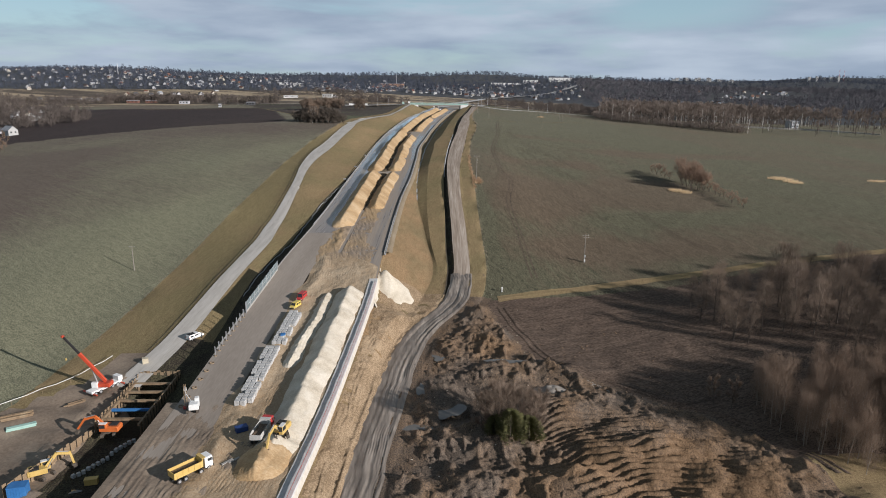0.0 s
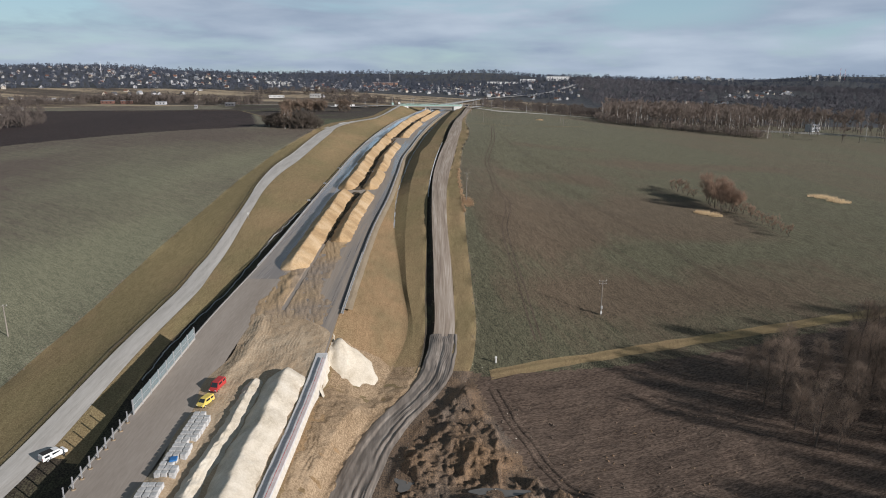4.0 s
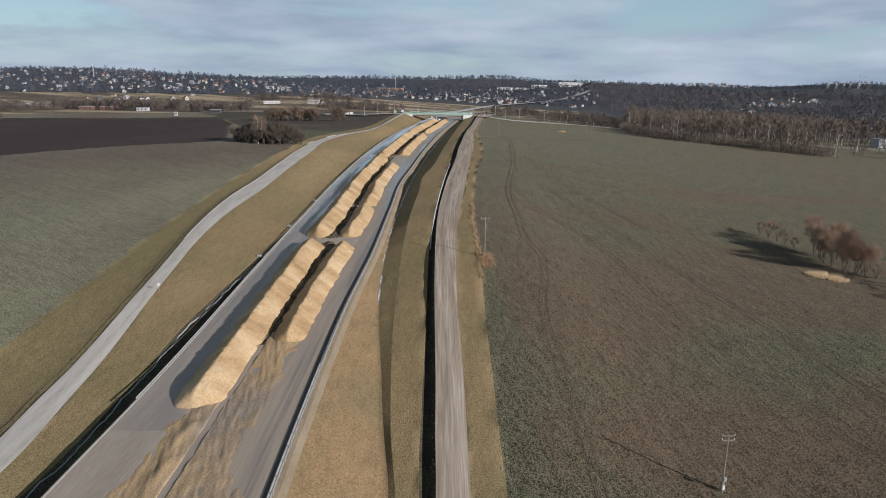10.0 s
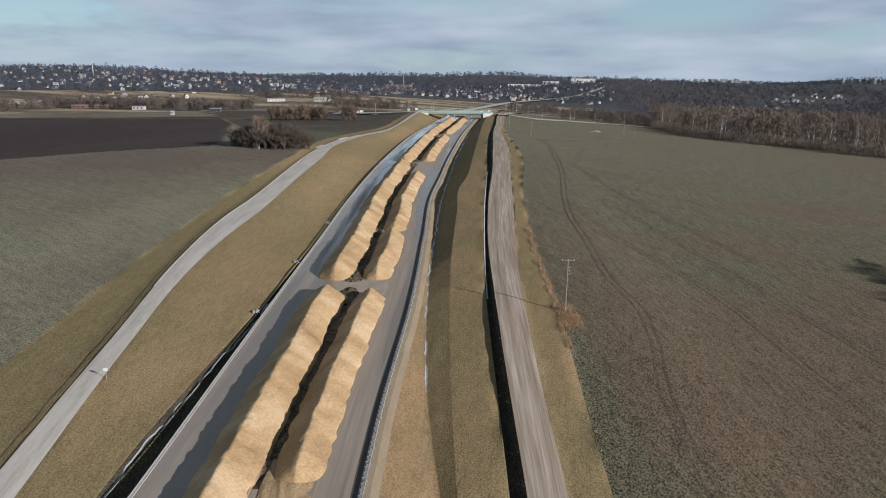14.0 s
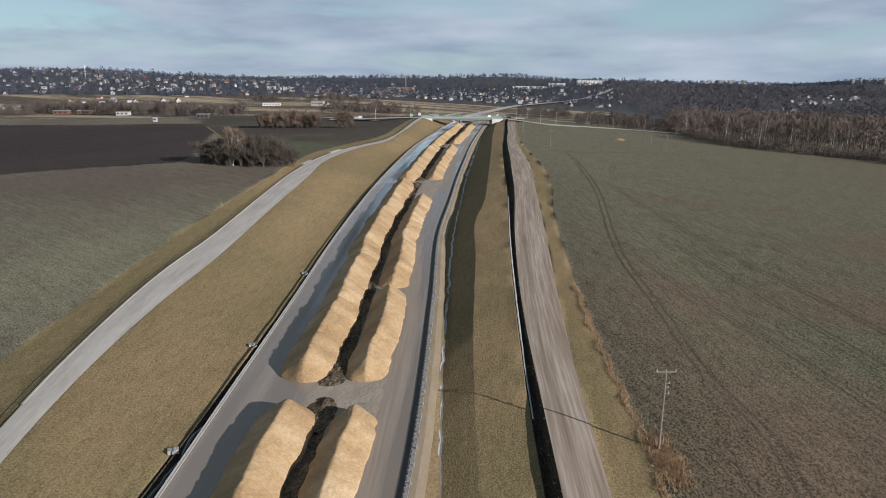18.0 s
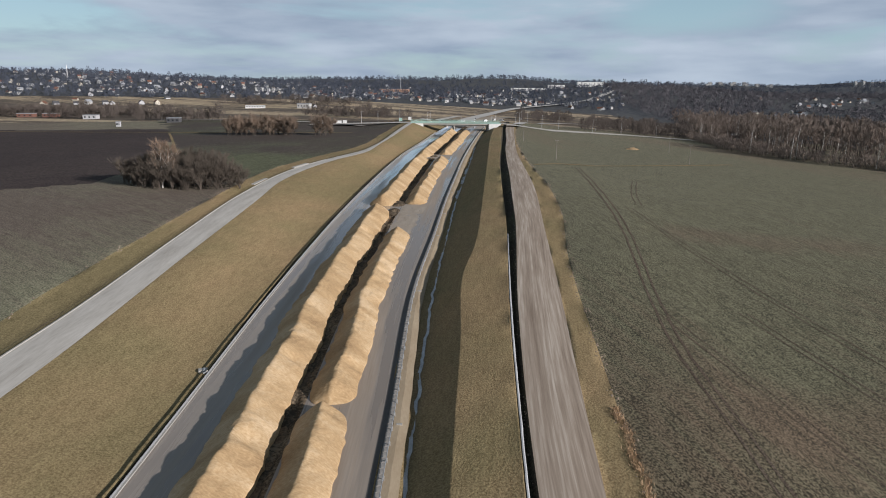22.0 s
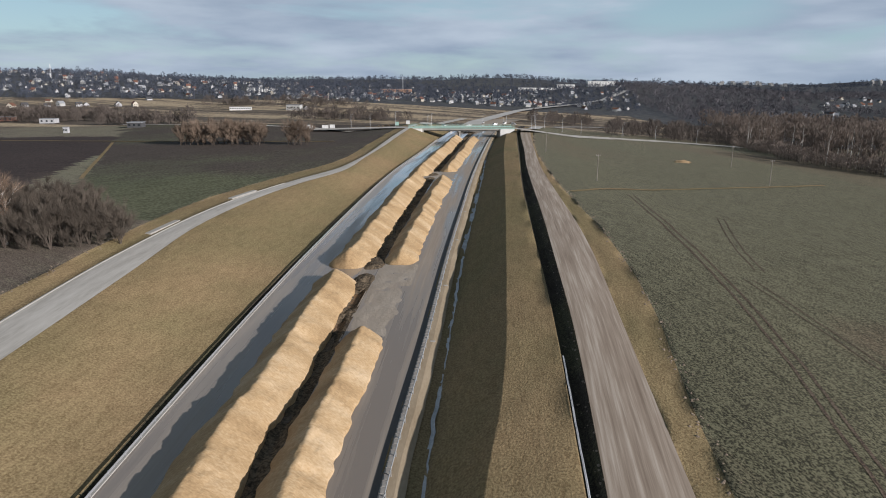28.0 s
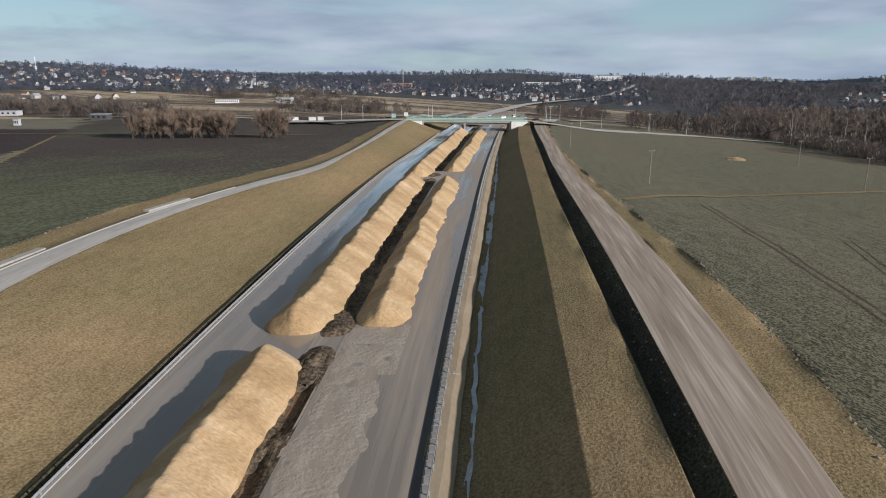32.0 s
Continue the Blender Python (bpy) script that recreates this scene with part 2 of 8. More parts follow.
M_FALLOW = layered("dark_fallow_field", ((0.055, 0.046, 0.040), (0.105, 0.086, 0.074)), ((0.070, 0.075, 0.045), (0.142, 0.147, 0.093)), rows=0.5, cover=0.30, contrast=0.16, fine=2.0, patch=0.012, sheen=0.0, streaky=0.4, stands=((-50, 440, 42, 42, 0.5), (-95, 560, 40, 60, -0.2)))
M_PLOUGH = layered("ploughed_soil", ((0.036, 0.028, 0.027), (0.078, 0.061, 0.057)), ((0.045, 0.036, 0.033), (0.092, 0.072, 0.065)), rows=1.2, row_scale=1.2, cover=0.4, streaky=0.3)
M_GRASS = layered("dry_winter_grass", ((0.180, 0.126, 0.068), (0.365, 0.265, 0.150)), ((0.132, 0.105, 0.053), (0.298, 0.240, 0.128)), patch=0.035, rows=0.1, cover=0.5, fine=3.2, contrast=0.30, rowmix=0.12, grainy=0.12, drifts=2.0, rowbump=0.15, stands=((-60, 230, 10, 190, 0.5), (-42, 150, 8, 40, 0.4)))
M_SLOPE = layered("bare_sandy_slope", ((0.17, 0.112, 0.060), (0.35, 0.238, 0.136)), ((0.12, 0.095, 0.052), (0.25, 0.192, 0.108)), patch=0.06, cover=0.45, fine=2.4, contrast=0.22, rowmix=0.1, rowbump=0.2, drifts=1.8, grainy=0.12)
M_MUD = layered("churned_mud", ((0.070, 0.055, 0.044), (0.180, 0.145, 0.115)), ((0.125, 0.079, 0.046), (0.25, 0.163, 0.096)), patch=0.05, cover=0.40, fine=3.0, contrast=0.2, rough=0.6, rowmix=0.1, drifts=1.5, grainy=0.11, stands=((40, 84, 20, 15, 0.25), (12, 140, 6, 14, 0.15)))
M_FURROW = layered("ploughed_brown_furrows", ((0.058, 0.042, 0.033), (0.118, 0.086, 0.066)), ((0.105, 0.077, 0.060), (0.190, 0.141, 0.108)), rows=1.25, row_scale=1.4, cover=0.5, rowmix=0.9, contrast=0.3, fine=3.0, streaky=0.3)
M_DITCH = layered("wet_ditch_soil", ((0.035, 0.029, 0.023), (0.07, 0.058, 0.045)), ((0.06, 0.058, 0.034), (0.105, 0.096, 0.058)), patch=0.1, cover=0.4, fine=3.0)
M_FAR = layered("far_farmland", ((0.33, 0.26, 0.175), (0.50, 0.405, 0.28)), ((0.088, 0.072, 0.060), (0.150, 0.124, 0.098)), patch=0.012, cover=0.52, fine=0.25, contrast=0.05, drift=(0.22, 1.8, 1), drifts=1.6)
# Blue-grey of the far hillside has the haze of distance mixed in.
M_FARWOOD = layered("hazed_hillside_floor", ((0.054, 0.058, 0.067), (0.088, 0.092, 0.100)), ((0.065, 0.068, 0.070), (0.105, 0.106, 0.104)), patch=0.01, cover=0.5, fine=0.12, contrast=0.1)
M_ACCESS = surf("crushed_stone_road", ((0.33, 0.305, 0.27), (0.455, 0.43, 0.39), (0.55, 0.525, 0.485)), scale=0.5, fine=3.0, stretch=(1, 0.10, 1), bump=0.3, along=True)
M_GRAVEL = surf("muddy_gravel_track", ((0.200, 0.152, 0.114), (0.33, 0.266, 0.210), (0.52, 0.452, 0.382)), scale=0.6, fine=2.4, stretch=(1, 0.028, 1), bump=0.5, along=True)
def wet(name, dry, soaked, scale=0.05, lo=0.42, hi=0.56, rough=(0.75, 0.12), stretch=(1, 0.3, 1), fine=2.5):
    """Paving that dries in patches: damp parts are darker and shine."""
    m = surf(name, (dry[0], dry[1]), scale=0.3, fine=fine, stretch=stretch, bump=0.12, dist=0.02, spec=0.5, along=True)
    n, l = m.node_tree.nodes, m.node_tree.links
    b = n["Principled BSDF"]
    tc = n.new("ShaderNodeTexCoord")
    mp = n.new("ShaderNodeMapping")
    mp.inputs["Scale"].default_value = stretch
    l.new(tc.outputs["UV"], mp.inputs[0])
    t = n.new("ShaderNodeTexNoise")
    t.inputs["Scale"].default_value, t.inputs["Detail"].default_value, t.inputs["Roughness"].default_value = scale, 6, 0.6
    l.new(mp.outputs[0], t.inputs["Vector"])
    mask = n.new("ShaderNodeMapRange")
    mask.inputs["From Min"].default_value, mask.inputs["From Max"].default_value = lo, hi
    l.new(t.outputs["Fac"], mask.inputs["Value"])
    mx = n.new("ShaderNodeMix")
    mx.data_type = "RGBA"
    old = b.inputs["Base Color"].links[0].from_socket
    l.new(mask.outputs[0], mx.inputs["Factor"])
    l.new(old, mx.inputs["A"])
    mx.inputs["B"].default_value = (*soaked, 1)
    l.new(mx.outputs["Result"], b.inputs["Base Color"])
    rr = n.new("ShaderNodeMapRange")
    rr.inputs["To Min"].default_value, rr.inputs["To Max"].default_value = rough
    l.new(mask.outputs[0], rr.inputs["Value"])
    l.new(rr.outputs[0], b.inputs["Roughness"])
    b.inputs["Coat IOR"].default_value, b.inputs["Coat Roughness"].default_value = 1.5, 0.04
    film = n.new("ShaderNodeMath")
    film.operation = "MULTIPLY"
    l.new(mask.outputs[0], film.inputs[0])
    film.inputs[1].default_value = 1.0 if rough[1] < 0.2 else 0.3
    l.new(film.outputs[0], b.inputs["Coat Weight"])
    bump = [x for x in n if x.type == "BUMP"][0]
    damp = n.new("ShaderNodeMapRange")
    damp.inputs["To Min"].default_value, damp.inputs["To Max"].default_value = 0.12, 0.03
    l.new(mask.outputs[0], damp.inputs["Value"])
    l.new(damp.outputs[0], bump.inputs["Strength"])
    return m


M_ROAD = surf("gritty_road_base", ((0.235, 0.198, 0.163), (0.305, 0.263, 0.222), (0.375, 0.328, 0.28)), scale=0.10, fine=2.2, stretch=(1, 0.12, 1), rough=0.85, bump=0.25, dist=0.04, along=True)
M_HAUL = surf("churned_track_mud", ((0.115, 0.096, 0.078), (0.21, 0.178, 0.148), (0.34, 0.295, 0.25)), scale=0.4, fine=1.8, stretch=(1, 0.10, 1), rough=0.45, bump=0.6, dist=0.1, spec=0.5)
M_SAND = surf("damp_yellow_sand", ((0.26, 0.165, 0.085), (0.43, 0.295, 0.158), (0.60, 0.46, 0.30)), scale=0.16, fine=3.5, bump=0.9, dist=0.2, stretch=(0.5, 1, 0.5))
M_CONC = surf("pale_concrete", ((0.30, 0.29, 0.265), (0.42, 0.40, 0.37)), scale=0.4, fine=5.0, rough=0.8, bump=0.15, dist=0.02)
M_WET = wet("wet_road_base", ((0.275, 0.236, 0.20), (0.375, 0.33, 0.285)), (0.245, 0.212, 0.182), lo=0.38, hi=0.56, rough=(0.55, 0.12), stretch=(1, 0.05, 1), scale=0.16)
M_ASPHALT = wet("damp_bound_base", ((0.265, 0.215, 0.168), (0.40, 0.345, 0.29)), (0.225, 0.192, 0.162), lo=0.44, hi=0.58, rough=(0.75, 0.22), stretch=(1, 0.03, 1), scale=0.30)
M_MEDIAN = layered("median_rubble_soil", ((0.05, 0.04, 0.03), (0.10, 0.078, 0.055)), ((0.16, 0.12, 0.08), (0.26, 0.20, 0.135)), patch=0.15, cover=0.38, fine=2.0, contrast=0.2)
M_SANDBED = layered("rutted_sandy_bed", ((0.29, 0.195, 0.112), (0.42, 0.30, 0.185)), ((0.38, 0.30, 0.21), (0.52, 0.43, 0.315)), patch=0.07, cover=0.5, fine=2.5, row_scale=1.0, contrast=0.30, rowmix=0.2, rough=0.85, rowbump=0.4, grainy=0.22)
M_SPREAD = layered("muddy_sand_spread", ((0.215, 0.172, 0.135), (0.315, 0.262, 0.212)), ((0.31, 0.215, 0.120), (0.46, 0.335, 0.205)), patch=0.07, cover=0.4, fine=2.2, row_scale=0.8, contrast=0.32, rowmix=0.2, rough=0.6, rowbump=0.3, drifts=1.6, grainy=0.25, stands=((-19, 207, 5, 8, 0.5), (-29, 184, 4, 10, 0.6), (-20, 163, 8, 7, 0.3)))
M_BANK = layered("churned_sandy_bank", ((0.15, 0.105, 0.064), (0.30, 0.215, 0.134)), ((0.27, 0.195, 0.122), (0.43, 0.325, 0.215)), patch=0.09, cover=0.5, fine=2.6, contrast=0.25, rowmix=0.1, rowbump=0.2, drifts=1.6, grainy=0.12)
M_DUST = layered("pale_road_dust", ((0.30, 0.262, 0.22), (0.44, 0.395, 0.34)), ((0.27, 0.225, 0.175), (0.36, 0.30, 0.24)), patch=0.12, cover=0.45, fine=1.6, contrast=0.35, rowmix=0.2, rowbump=0.1, grainy=0.3)
M_CHALK = surf("white_crushed_limestone", ((0.40, 0.345, 0.26), (0.57, 0.51, 0.41), (0.69, 0.64, 0.545)), scale=0.25, fine=2.4, bump=0.8, dist=0.18)
M_STEEL = surf("galvanised_steel", ((0.48, 0.49, 0.50), (0.62, 0.63, 0.64)), scale=2, fine=12, rough=0.45, metal=0.6, bump=0)
M_RUST = surf("rusty_sheet_steel", ((0.12, 0.080, 0.052), (0.25, 0.178, 0.110), (0.35, 0.275, 0.185)), scale=0.8, fine=7, rough=0.8, bump=0.3, dist=0.02)
M_DARK = surf("dark_rubber", ((0.018, 0.018, 0.018), (0.045, 0.042, 0.04)), scale=2, fine=9, rough=0.8, bump=0.2, dist=0.01)
M_TRACK = surf("muddy_crawler_steel", ((0.05, 0.045, 0.04), (0.14, 0.115, 0.09)), scale=1.5, fine=6, rough=0.7, bump=0.3, dist=0.02)
M_YELLOW = surf("yellow_machine_paint", ((0.50, 0.34, 0.10), (0.66, 0.47, 0.17)), scale=0.7, fine=5, rough=0.4, bump=0.03, dist=0.01)
M_ORANGE = surf("orange_machine_paint", ((0.52, 0.12, 0.03), (0.66, 0.18, 0.05)), scale=0.7, fine=5, rough=0.4, bump=0.03, dist=0.01)
M_RED = surf("red_paint", ((0.38, 0.035, 0.035), (0.52, 0.06, 0.055)), scale=0.7, fine=5, rough=0.35, bump=0.02, dist=0.01)
M_WHITE = surf("white_paint", ((0.66, 0.66, 0.64), (0.82, 0.82, 0.80)), scale=0.6, fine=4, rough=0.45, bump=0.02, dist=0.01)
M_BLUE = surf("blue_paint", ((0.03, 0.13, 0.34), (0.05, 0.20, 0.46)), scale=0.6, fine=4, rough=0.5, bump=0.05, dist=0.01)
M_GREEN = surf("pale_green_paint", ((0.28, 0.46, 0.40), (0.38, 0.55, 0.49)), scale=0.6, fine=4, rough=0.5, bump=0.02, dist=0.01)
M_GLASS = surf("dark_window_glass", ((0.02, 0.025, 0.03), (0.035, 0.04, 0.045)), scale=1, fine=2, rough=0.08, bump=0, spec=0.6)
M_WOOD = surf("weathered_timber", ((0.16, 0.11, 0.07), (0.30, 0.22, 0.14)), scale=1.2, fine=9, stretch=(1, 0.15, 1), bump=0.3, dist=0.01)
M_POLE = surf("grey_weathered_pole", ((0.20, 0.175, 0.15), (0.34, 0.31, 0.27)), scale=1.2, fine=9, stretch=(1, 1, 0.15), bump=0.2, dist=0.01)
M_BLOCK = surf("pale_concrete_blocks", ((0.40, 0.40, 0.39), (0.58, 0.58, 0.57)), scale=1.0, fine=6, rough=0.85, bump=0.2, dist=0.02, vary=0.12)
M_PANEL = surf("precast_wall_panel", ((0.52, 0.48, 0.41), (0.66, 0.62, 0.55)), scale=0.6, fine=5, rough=0.85, bump=0.15, dist=0.02, vary=0.05)
M_SLAB = surf("grey_channel_concrete", ((0.235, 0.225, 0.21), (0.33, 0.315, 0.295)), scale=0.6, fine=5.0, rough=0.85, bump=0.2, dist=0.02, vary=0.12)
M_BARK = surf("grey_brown_bark", ((0.07, 0.055, 0.045), (0.14, 0.115, 0.095)), scale=1.5, fine=8, bump=0.4, dist=0.03)
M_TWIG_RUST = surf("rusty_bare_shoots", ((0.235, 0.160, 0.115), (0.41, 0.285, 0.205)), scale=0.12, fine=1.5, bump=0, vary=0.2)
M_BIRCH_GREY = surf("pale_grey_sapling_bark", ((0.20, 0.17, 0.14), (0.34, 0.30, 0.25)), scale=1.5, fine=8, bump=0.3, dist=0.02)
M_TWIG = surf("brown_bare_twigs", ((0.150, 0.112, 0.085), (0.30, 0.226, 0.170)), scale=0.12, fine=1.5, bump=0, vary=0.25)
M_TWIG_RED = surf("reddish_bare_twigs", ((0.165, 0.118, 0.085), (0.300, 0.215, 0.158)), scale=0.12, fine=1.5, bump=0, vary=0.14)
# Far and valley twigs carry distance haze as blue in their base colour.
M_TWIG_FAR = surf("hazed_far_twigs", ((0.050, 0.059, 0.081), (0.084, 0.096, 0.124)), scale=0.03, fine=0.4, bump=0)
M_TWIG_VALLEY = surf("hazed_valley_twigs", ((0.082, 0.079, 0.090), (0.136, 0.129, 0.140)), scale=0.03, fine=0.4, bump=0)
M_TWIG_HEDGE = surf("dull_hedge_twigs", ((0.080, 0.067, 0.060), (0.150, 0.124, 0.107)), scale=0.05, fine=0.8, bump=0)
M_TWIG_WOOD = surf("brown_wood_twigs", ((0.150, 0.122, 0.104), (0.300, 0.240, 0.200)), scale=0.05, fine=0.8, bump=0)
M_BIRCH = surf("white_birch_bark", ((0.40, 0.38, 0.35), (0.62, 0.60, 0.56)), scale=2, fine=9, bump=0.1, dist=0.01)
M_CONIFER = surf("dark_conifer_needles", ((0.050, 0.055, 0.022), (0.165, 0.155, 0.062)), scale=0.5, fine=3, bump=0.3, dist=0.05)
M_REED = surf("straw_reeds", ((0.42, 0.30, 0.17), (0.60, 0.46, 0.28)), scale=0.5, fine=4, bump=0.1)
M_WATER = surf("muddy_water", ((0.13, 0.122, 0.11), (0.17, 0.16, 0.145)), scale=0.2, fine=0.6, rough=0.06, bump=0.02, dist=0.02, spec=0.6)
M_GUTTER = surf("pale_drain_liner", ((0.28, 0.29, 0.30), (0.62, 0.63, 0.64)), scale=0.35, fine=4, rough=0.5, bump=0.3, dist=0.03)
M_TWIG_DARK = surf("dark_dense_twigs", ((0.072, 0.060, 0.049), (0.150, 0.124, 0.100)), scale=0.12, fine=1.5, bump=0, vary=0.15)
M_APRON = surf("tracked_brown_mud", ((0.13, 0.10, 0.075), (0.23, 0.18, 0.135), (0.33, 0.265, 0.20)), scale=0.12, fine=1.6, rough=0.8, bump=0.7, dist=0.12)

# ---- plan: lines along the road and the lie of the land ----
def curve(*pairs):
    """A smooth line through (station, value) pairs, straight beyond its ends."""
    s = np.array([p[0] for p in pairs], float)
    v = np.array([p[1] for p in pairs], float)
    h = np.diff(s)
    d = np.diff(v) / h
    g = np.r_[d[0], (d[:-1] * h[1:] + d[1:] * h[:-1]) / (h[1:] + h[:-1]), d[-1]]

    def at(q):
        q = np.asarray(q, float)
        i = np.clip(np.searchsorted(s, q) - 1, 0, len(h) - 1)
        u = np.clip((q - s[i]) / h[i], 0, 1)
        base = (v[i] * (1 + 2 * u) * (1 - u) ** 2 + g[i] * h[i] * u * (1 - u) ** 2
                + v[i + 1] * u * u * (3 - 2 * u) + g[i + 1] * h[i] * u * u * (u - 1))
        return base + g[0] * np.minimum(q - s[0], 0) + g[-1] * np.maximum(q - s[-1], 0)
    return at


def ease(a, b, q):
    u = np.clip((np.asarray(q, float) - a) / (b - a), 0, 1)
    return u * u * (3 - 2 * u)


# Plan lines, x over y, from the field on one side to the field on the other.
X_A = curve((40, -86), (90, -78), (130, -72), (165, -68.5), (202, -65.5), (240, -62), (284, -59.8), (330, -57), (363, -53.5), (395, -51), (440, -49), (480, -40), (510, -31), (580, -24), (660, -17), (760, -5))
X_B = curve((40, -72), (90, -65), (130, -58.5), (160, -55), (200, -51.4), (240, -50.6), (272, -52.4), (306, -52.4), (324, -50.6), (360, -49), (400, -47.3), (440, -43.5), (475, -35), (500, -27), (524, -23.5), (580, -18.8), (620, -15.4), (660, -11.5), (760, 0))
X_C = curve((40, -66), (90, -58), (130, -52.5), (160, -49.5), (184, -46.9), (240, -46.4), (264, -47.4), (290, -46.5), (312, -44.3), (345, -42.5), (392, -40.5), (420, -40.5), (447, -37.0), (470, -31.5), (492, -24.3), (531, -20.3), (612, -12.5), (660, -8), (760, 4))
X_D = curve((40, -52), (97, -48.5), (130, -47), (168, -44.5), (182, -41.8), (207, -39), (231, -35.9), (260, -31.9), (280, -30.0), (302, -28.7), (340, -27.4), (384, -25.0), (409, -22.6), (435, -20.5), (475, -16.6), (532, -10), (600, -0.6), (660, 6.5), (760, 21))
X_E = curve((40, -47), (97, -44.4), (127, -42.9), (160, -39.8), (200, -34.9), (240, -31.6), (280, -28.8), (340, -26.1), (385, -23.1), (430, -19), (470, -15.2), (510, -11), (575, -2.5), (660, 8), (760, 23))
X_F = curve((40, -24), (75, -21.0), (92, -19.2), (114, -17.2), (152, -14.1), (168, -13.4), (197, -12), (225, -10.3), (257, -7.3), (300, -5), (340, -3.4), (380, 0.7), (413, 4), (455, 8.6), (512, 15), (575, 22.7), (660, 34), (760, 50))
X_G = curve((40, -21.5), (94, -16.6), (114, -14.4), (141, -9), (160, -3), (174, 0.2), (205, -1.4), (238, -3.9), (258, -3.9), (301, -1.9), (345, 0.9), (382, 4.4), (418, 7.9), (450, 11.6), (500, 17.2), (582, 26), (660, 37), (760, 53))
X_H = curve((40, -20.5), (94, -15.6), (114, -13.4), (141, -8), (160, -1.0), (174, 1.6), (199, 0.2), (224, -0.5), (259, 0.1), (277, 0.9), (317, 3.9), (344, 5.8), (356, 8.2), (369, 10.2), (385, 12.0), (421, 15.9), (448, 18.8), (500, 24.2), (555, 29.9), (660, 43), (760, 58))
X_I = curve((40, -19.5), (94, -14.8), (114, -12.4), (141, -6.9), (160, 2.0), (174, 4.2), (193, 4.6), (216, 5.4), (274, 7.3), (316, 10.6), (380, 17.2), (421, 20.8), (458, 24.2), (522, 31.6), (626, 43.8), (660, 48), (760, 63))
X_J = curve((40, -18.5), (94, -14), (112, -11.9), (141, -5.7), (160, 3.6), (176, 6.3), (198, 7.0), (250, 7.8), (290, 9.5), (325, 12.7), (376, 18.8), (396, 20.7), (428, 24), (475, 28.6), (514, 32.8), (560, 38.6), (648, 48.7), (760, 65))
X_K = curve((40, -13.5), (94, -9), (112, -6.7), (141, -0.5), (160, 8.6), (176, 10.9), (198, 11.7), (241, 12.2), (270, 13.7), (292, 15.7), (329, 19.8), (376, 24.7), (398, 27.2), (425, 29.7), (451, 31.6), (502, 36.0), (580, 45.3), (660, 55.6), (760, 72))
X_L = curve((40, -12), (94, -7), (112, -4.2), (141, 2), (160, 12.5), (176, 15.6), (198, 16.5), (227, 17.2), (256, 18.4), (283, 18.9), (316, 21.6), (349, 24.9), (381, 30), (411, 32.5), (465, 35), (527, 40), (618, 50.8), (660, 57.5), (760, 75))
# Heights over y: carriageways, access road, berm and gravel track.
Z_R = curve((0, 0.8), (60, 1.8), (100, 3.1), (140, 6.4), (168, 10.0), (213, 14.3), (278, 19.4), (314, 20.8), (375, 23.0), (415, 24.5), (480, 25.9), (600, 26.4), (760, 26.4))
Z_C = curve((40, -2.4), (100, -0.8), (130, 2.8), (160, 7.4), (179, 9.5), (205, 12.2), (232, 16.8), (268, 20.6), (306, 23.3), (350, 26.2), (395, 28.4), (440, 29.1), (487, 29.3), (560, 29.7), (620, 30.8), (660, 31.3), (760, 30.5))
Z_A = curve((40, -2.5), (100, -0.4), (130, 2.2), (165, 6.3), (179, 8.2), (232, 16.3), (268, 20.3), (306, 23.2), (350, 26.8), (395, 29.2), (440, 29.4), (487, 29.4), (560, 29.6), (660, 30.6), (760, 30))
Z_B = curve((40, -3.0), (80, -2.1), (120, -1.0), (150, 0.3), (165, 1.6), (188, 5.0), (220, 11.2), (255, 17.0), (285, 21.1), (316, 23.4), (360, 26.0), (402, 27.9), (440, 28.7), (500, 29.0), (560, 28.9), (660, 29.1), (760, 28))
Z_H0 = curve((40, -3.0), (80, -2.1), (120, -1.0), (150, 0.3), (165, 1.6), (188, 5.0), (220, 11.0), (255, 16.6), (285, 20.7), (316, 23.0), (360, 25.6), (402, 27.5), (440, 28.3), (500, 28.6), (560, 28.6), (660, 28.8), (760, 28))
Z_H = lambda y: Z_H0(y) + 0.5 * (Z_R(y) - 2.9 - Z_H0(y)) * ease(152, 138, y)
Z_G0 = curve((40, -3.0), (80, -2.1), (120, -1.0), (150, 0.3), (165, 1.6), (188, 4.6), (220, 10.3), (240, 13.6), (258, 16.2), (280, 18.4), (300, 19.5), (345, 21.2), (400, 23.2), (450, 24.6), (582, 25.5), (760, 25.5))
Z_G = lambda y: Z_G0(y) + (Z_R(y) - 2.9 - Z_G0(y)) * ease(152, 138, y)
Z_K = curve((40, -3.0), (80, -2.1), (120, -1.0), (150, 0.3), (165, 1.6), (188, 5.4), (220, 12.0), (255, 18.1), (285, 21.2), (316, 23.4), (360, 26.6), (402, 28.8), (440, 29.3), (500, 29.2), (560, 28.8), (640, 29.0), (660, 29.2), (760, 28))

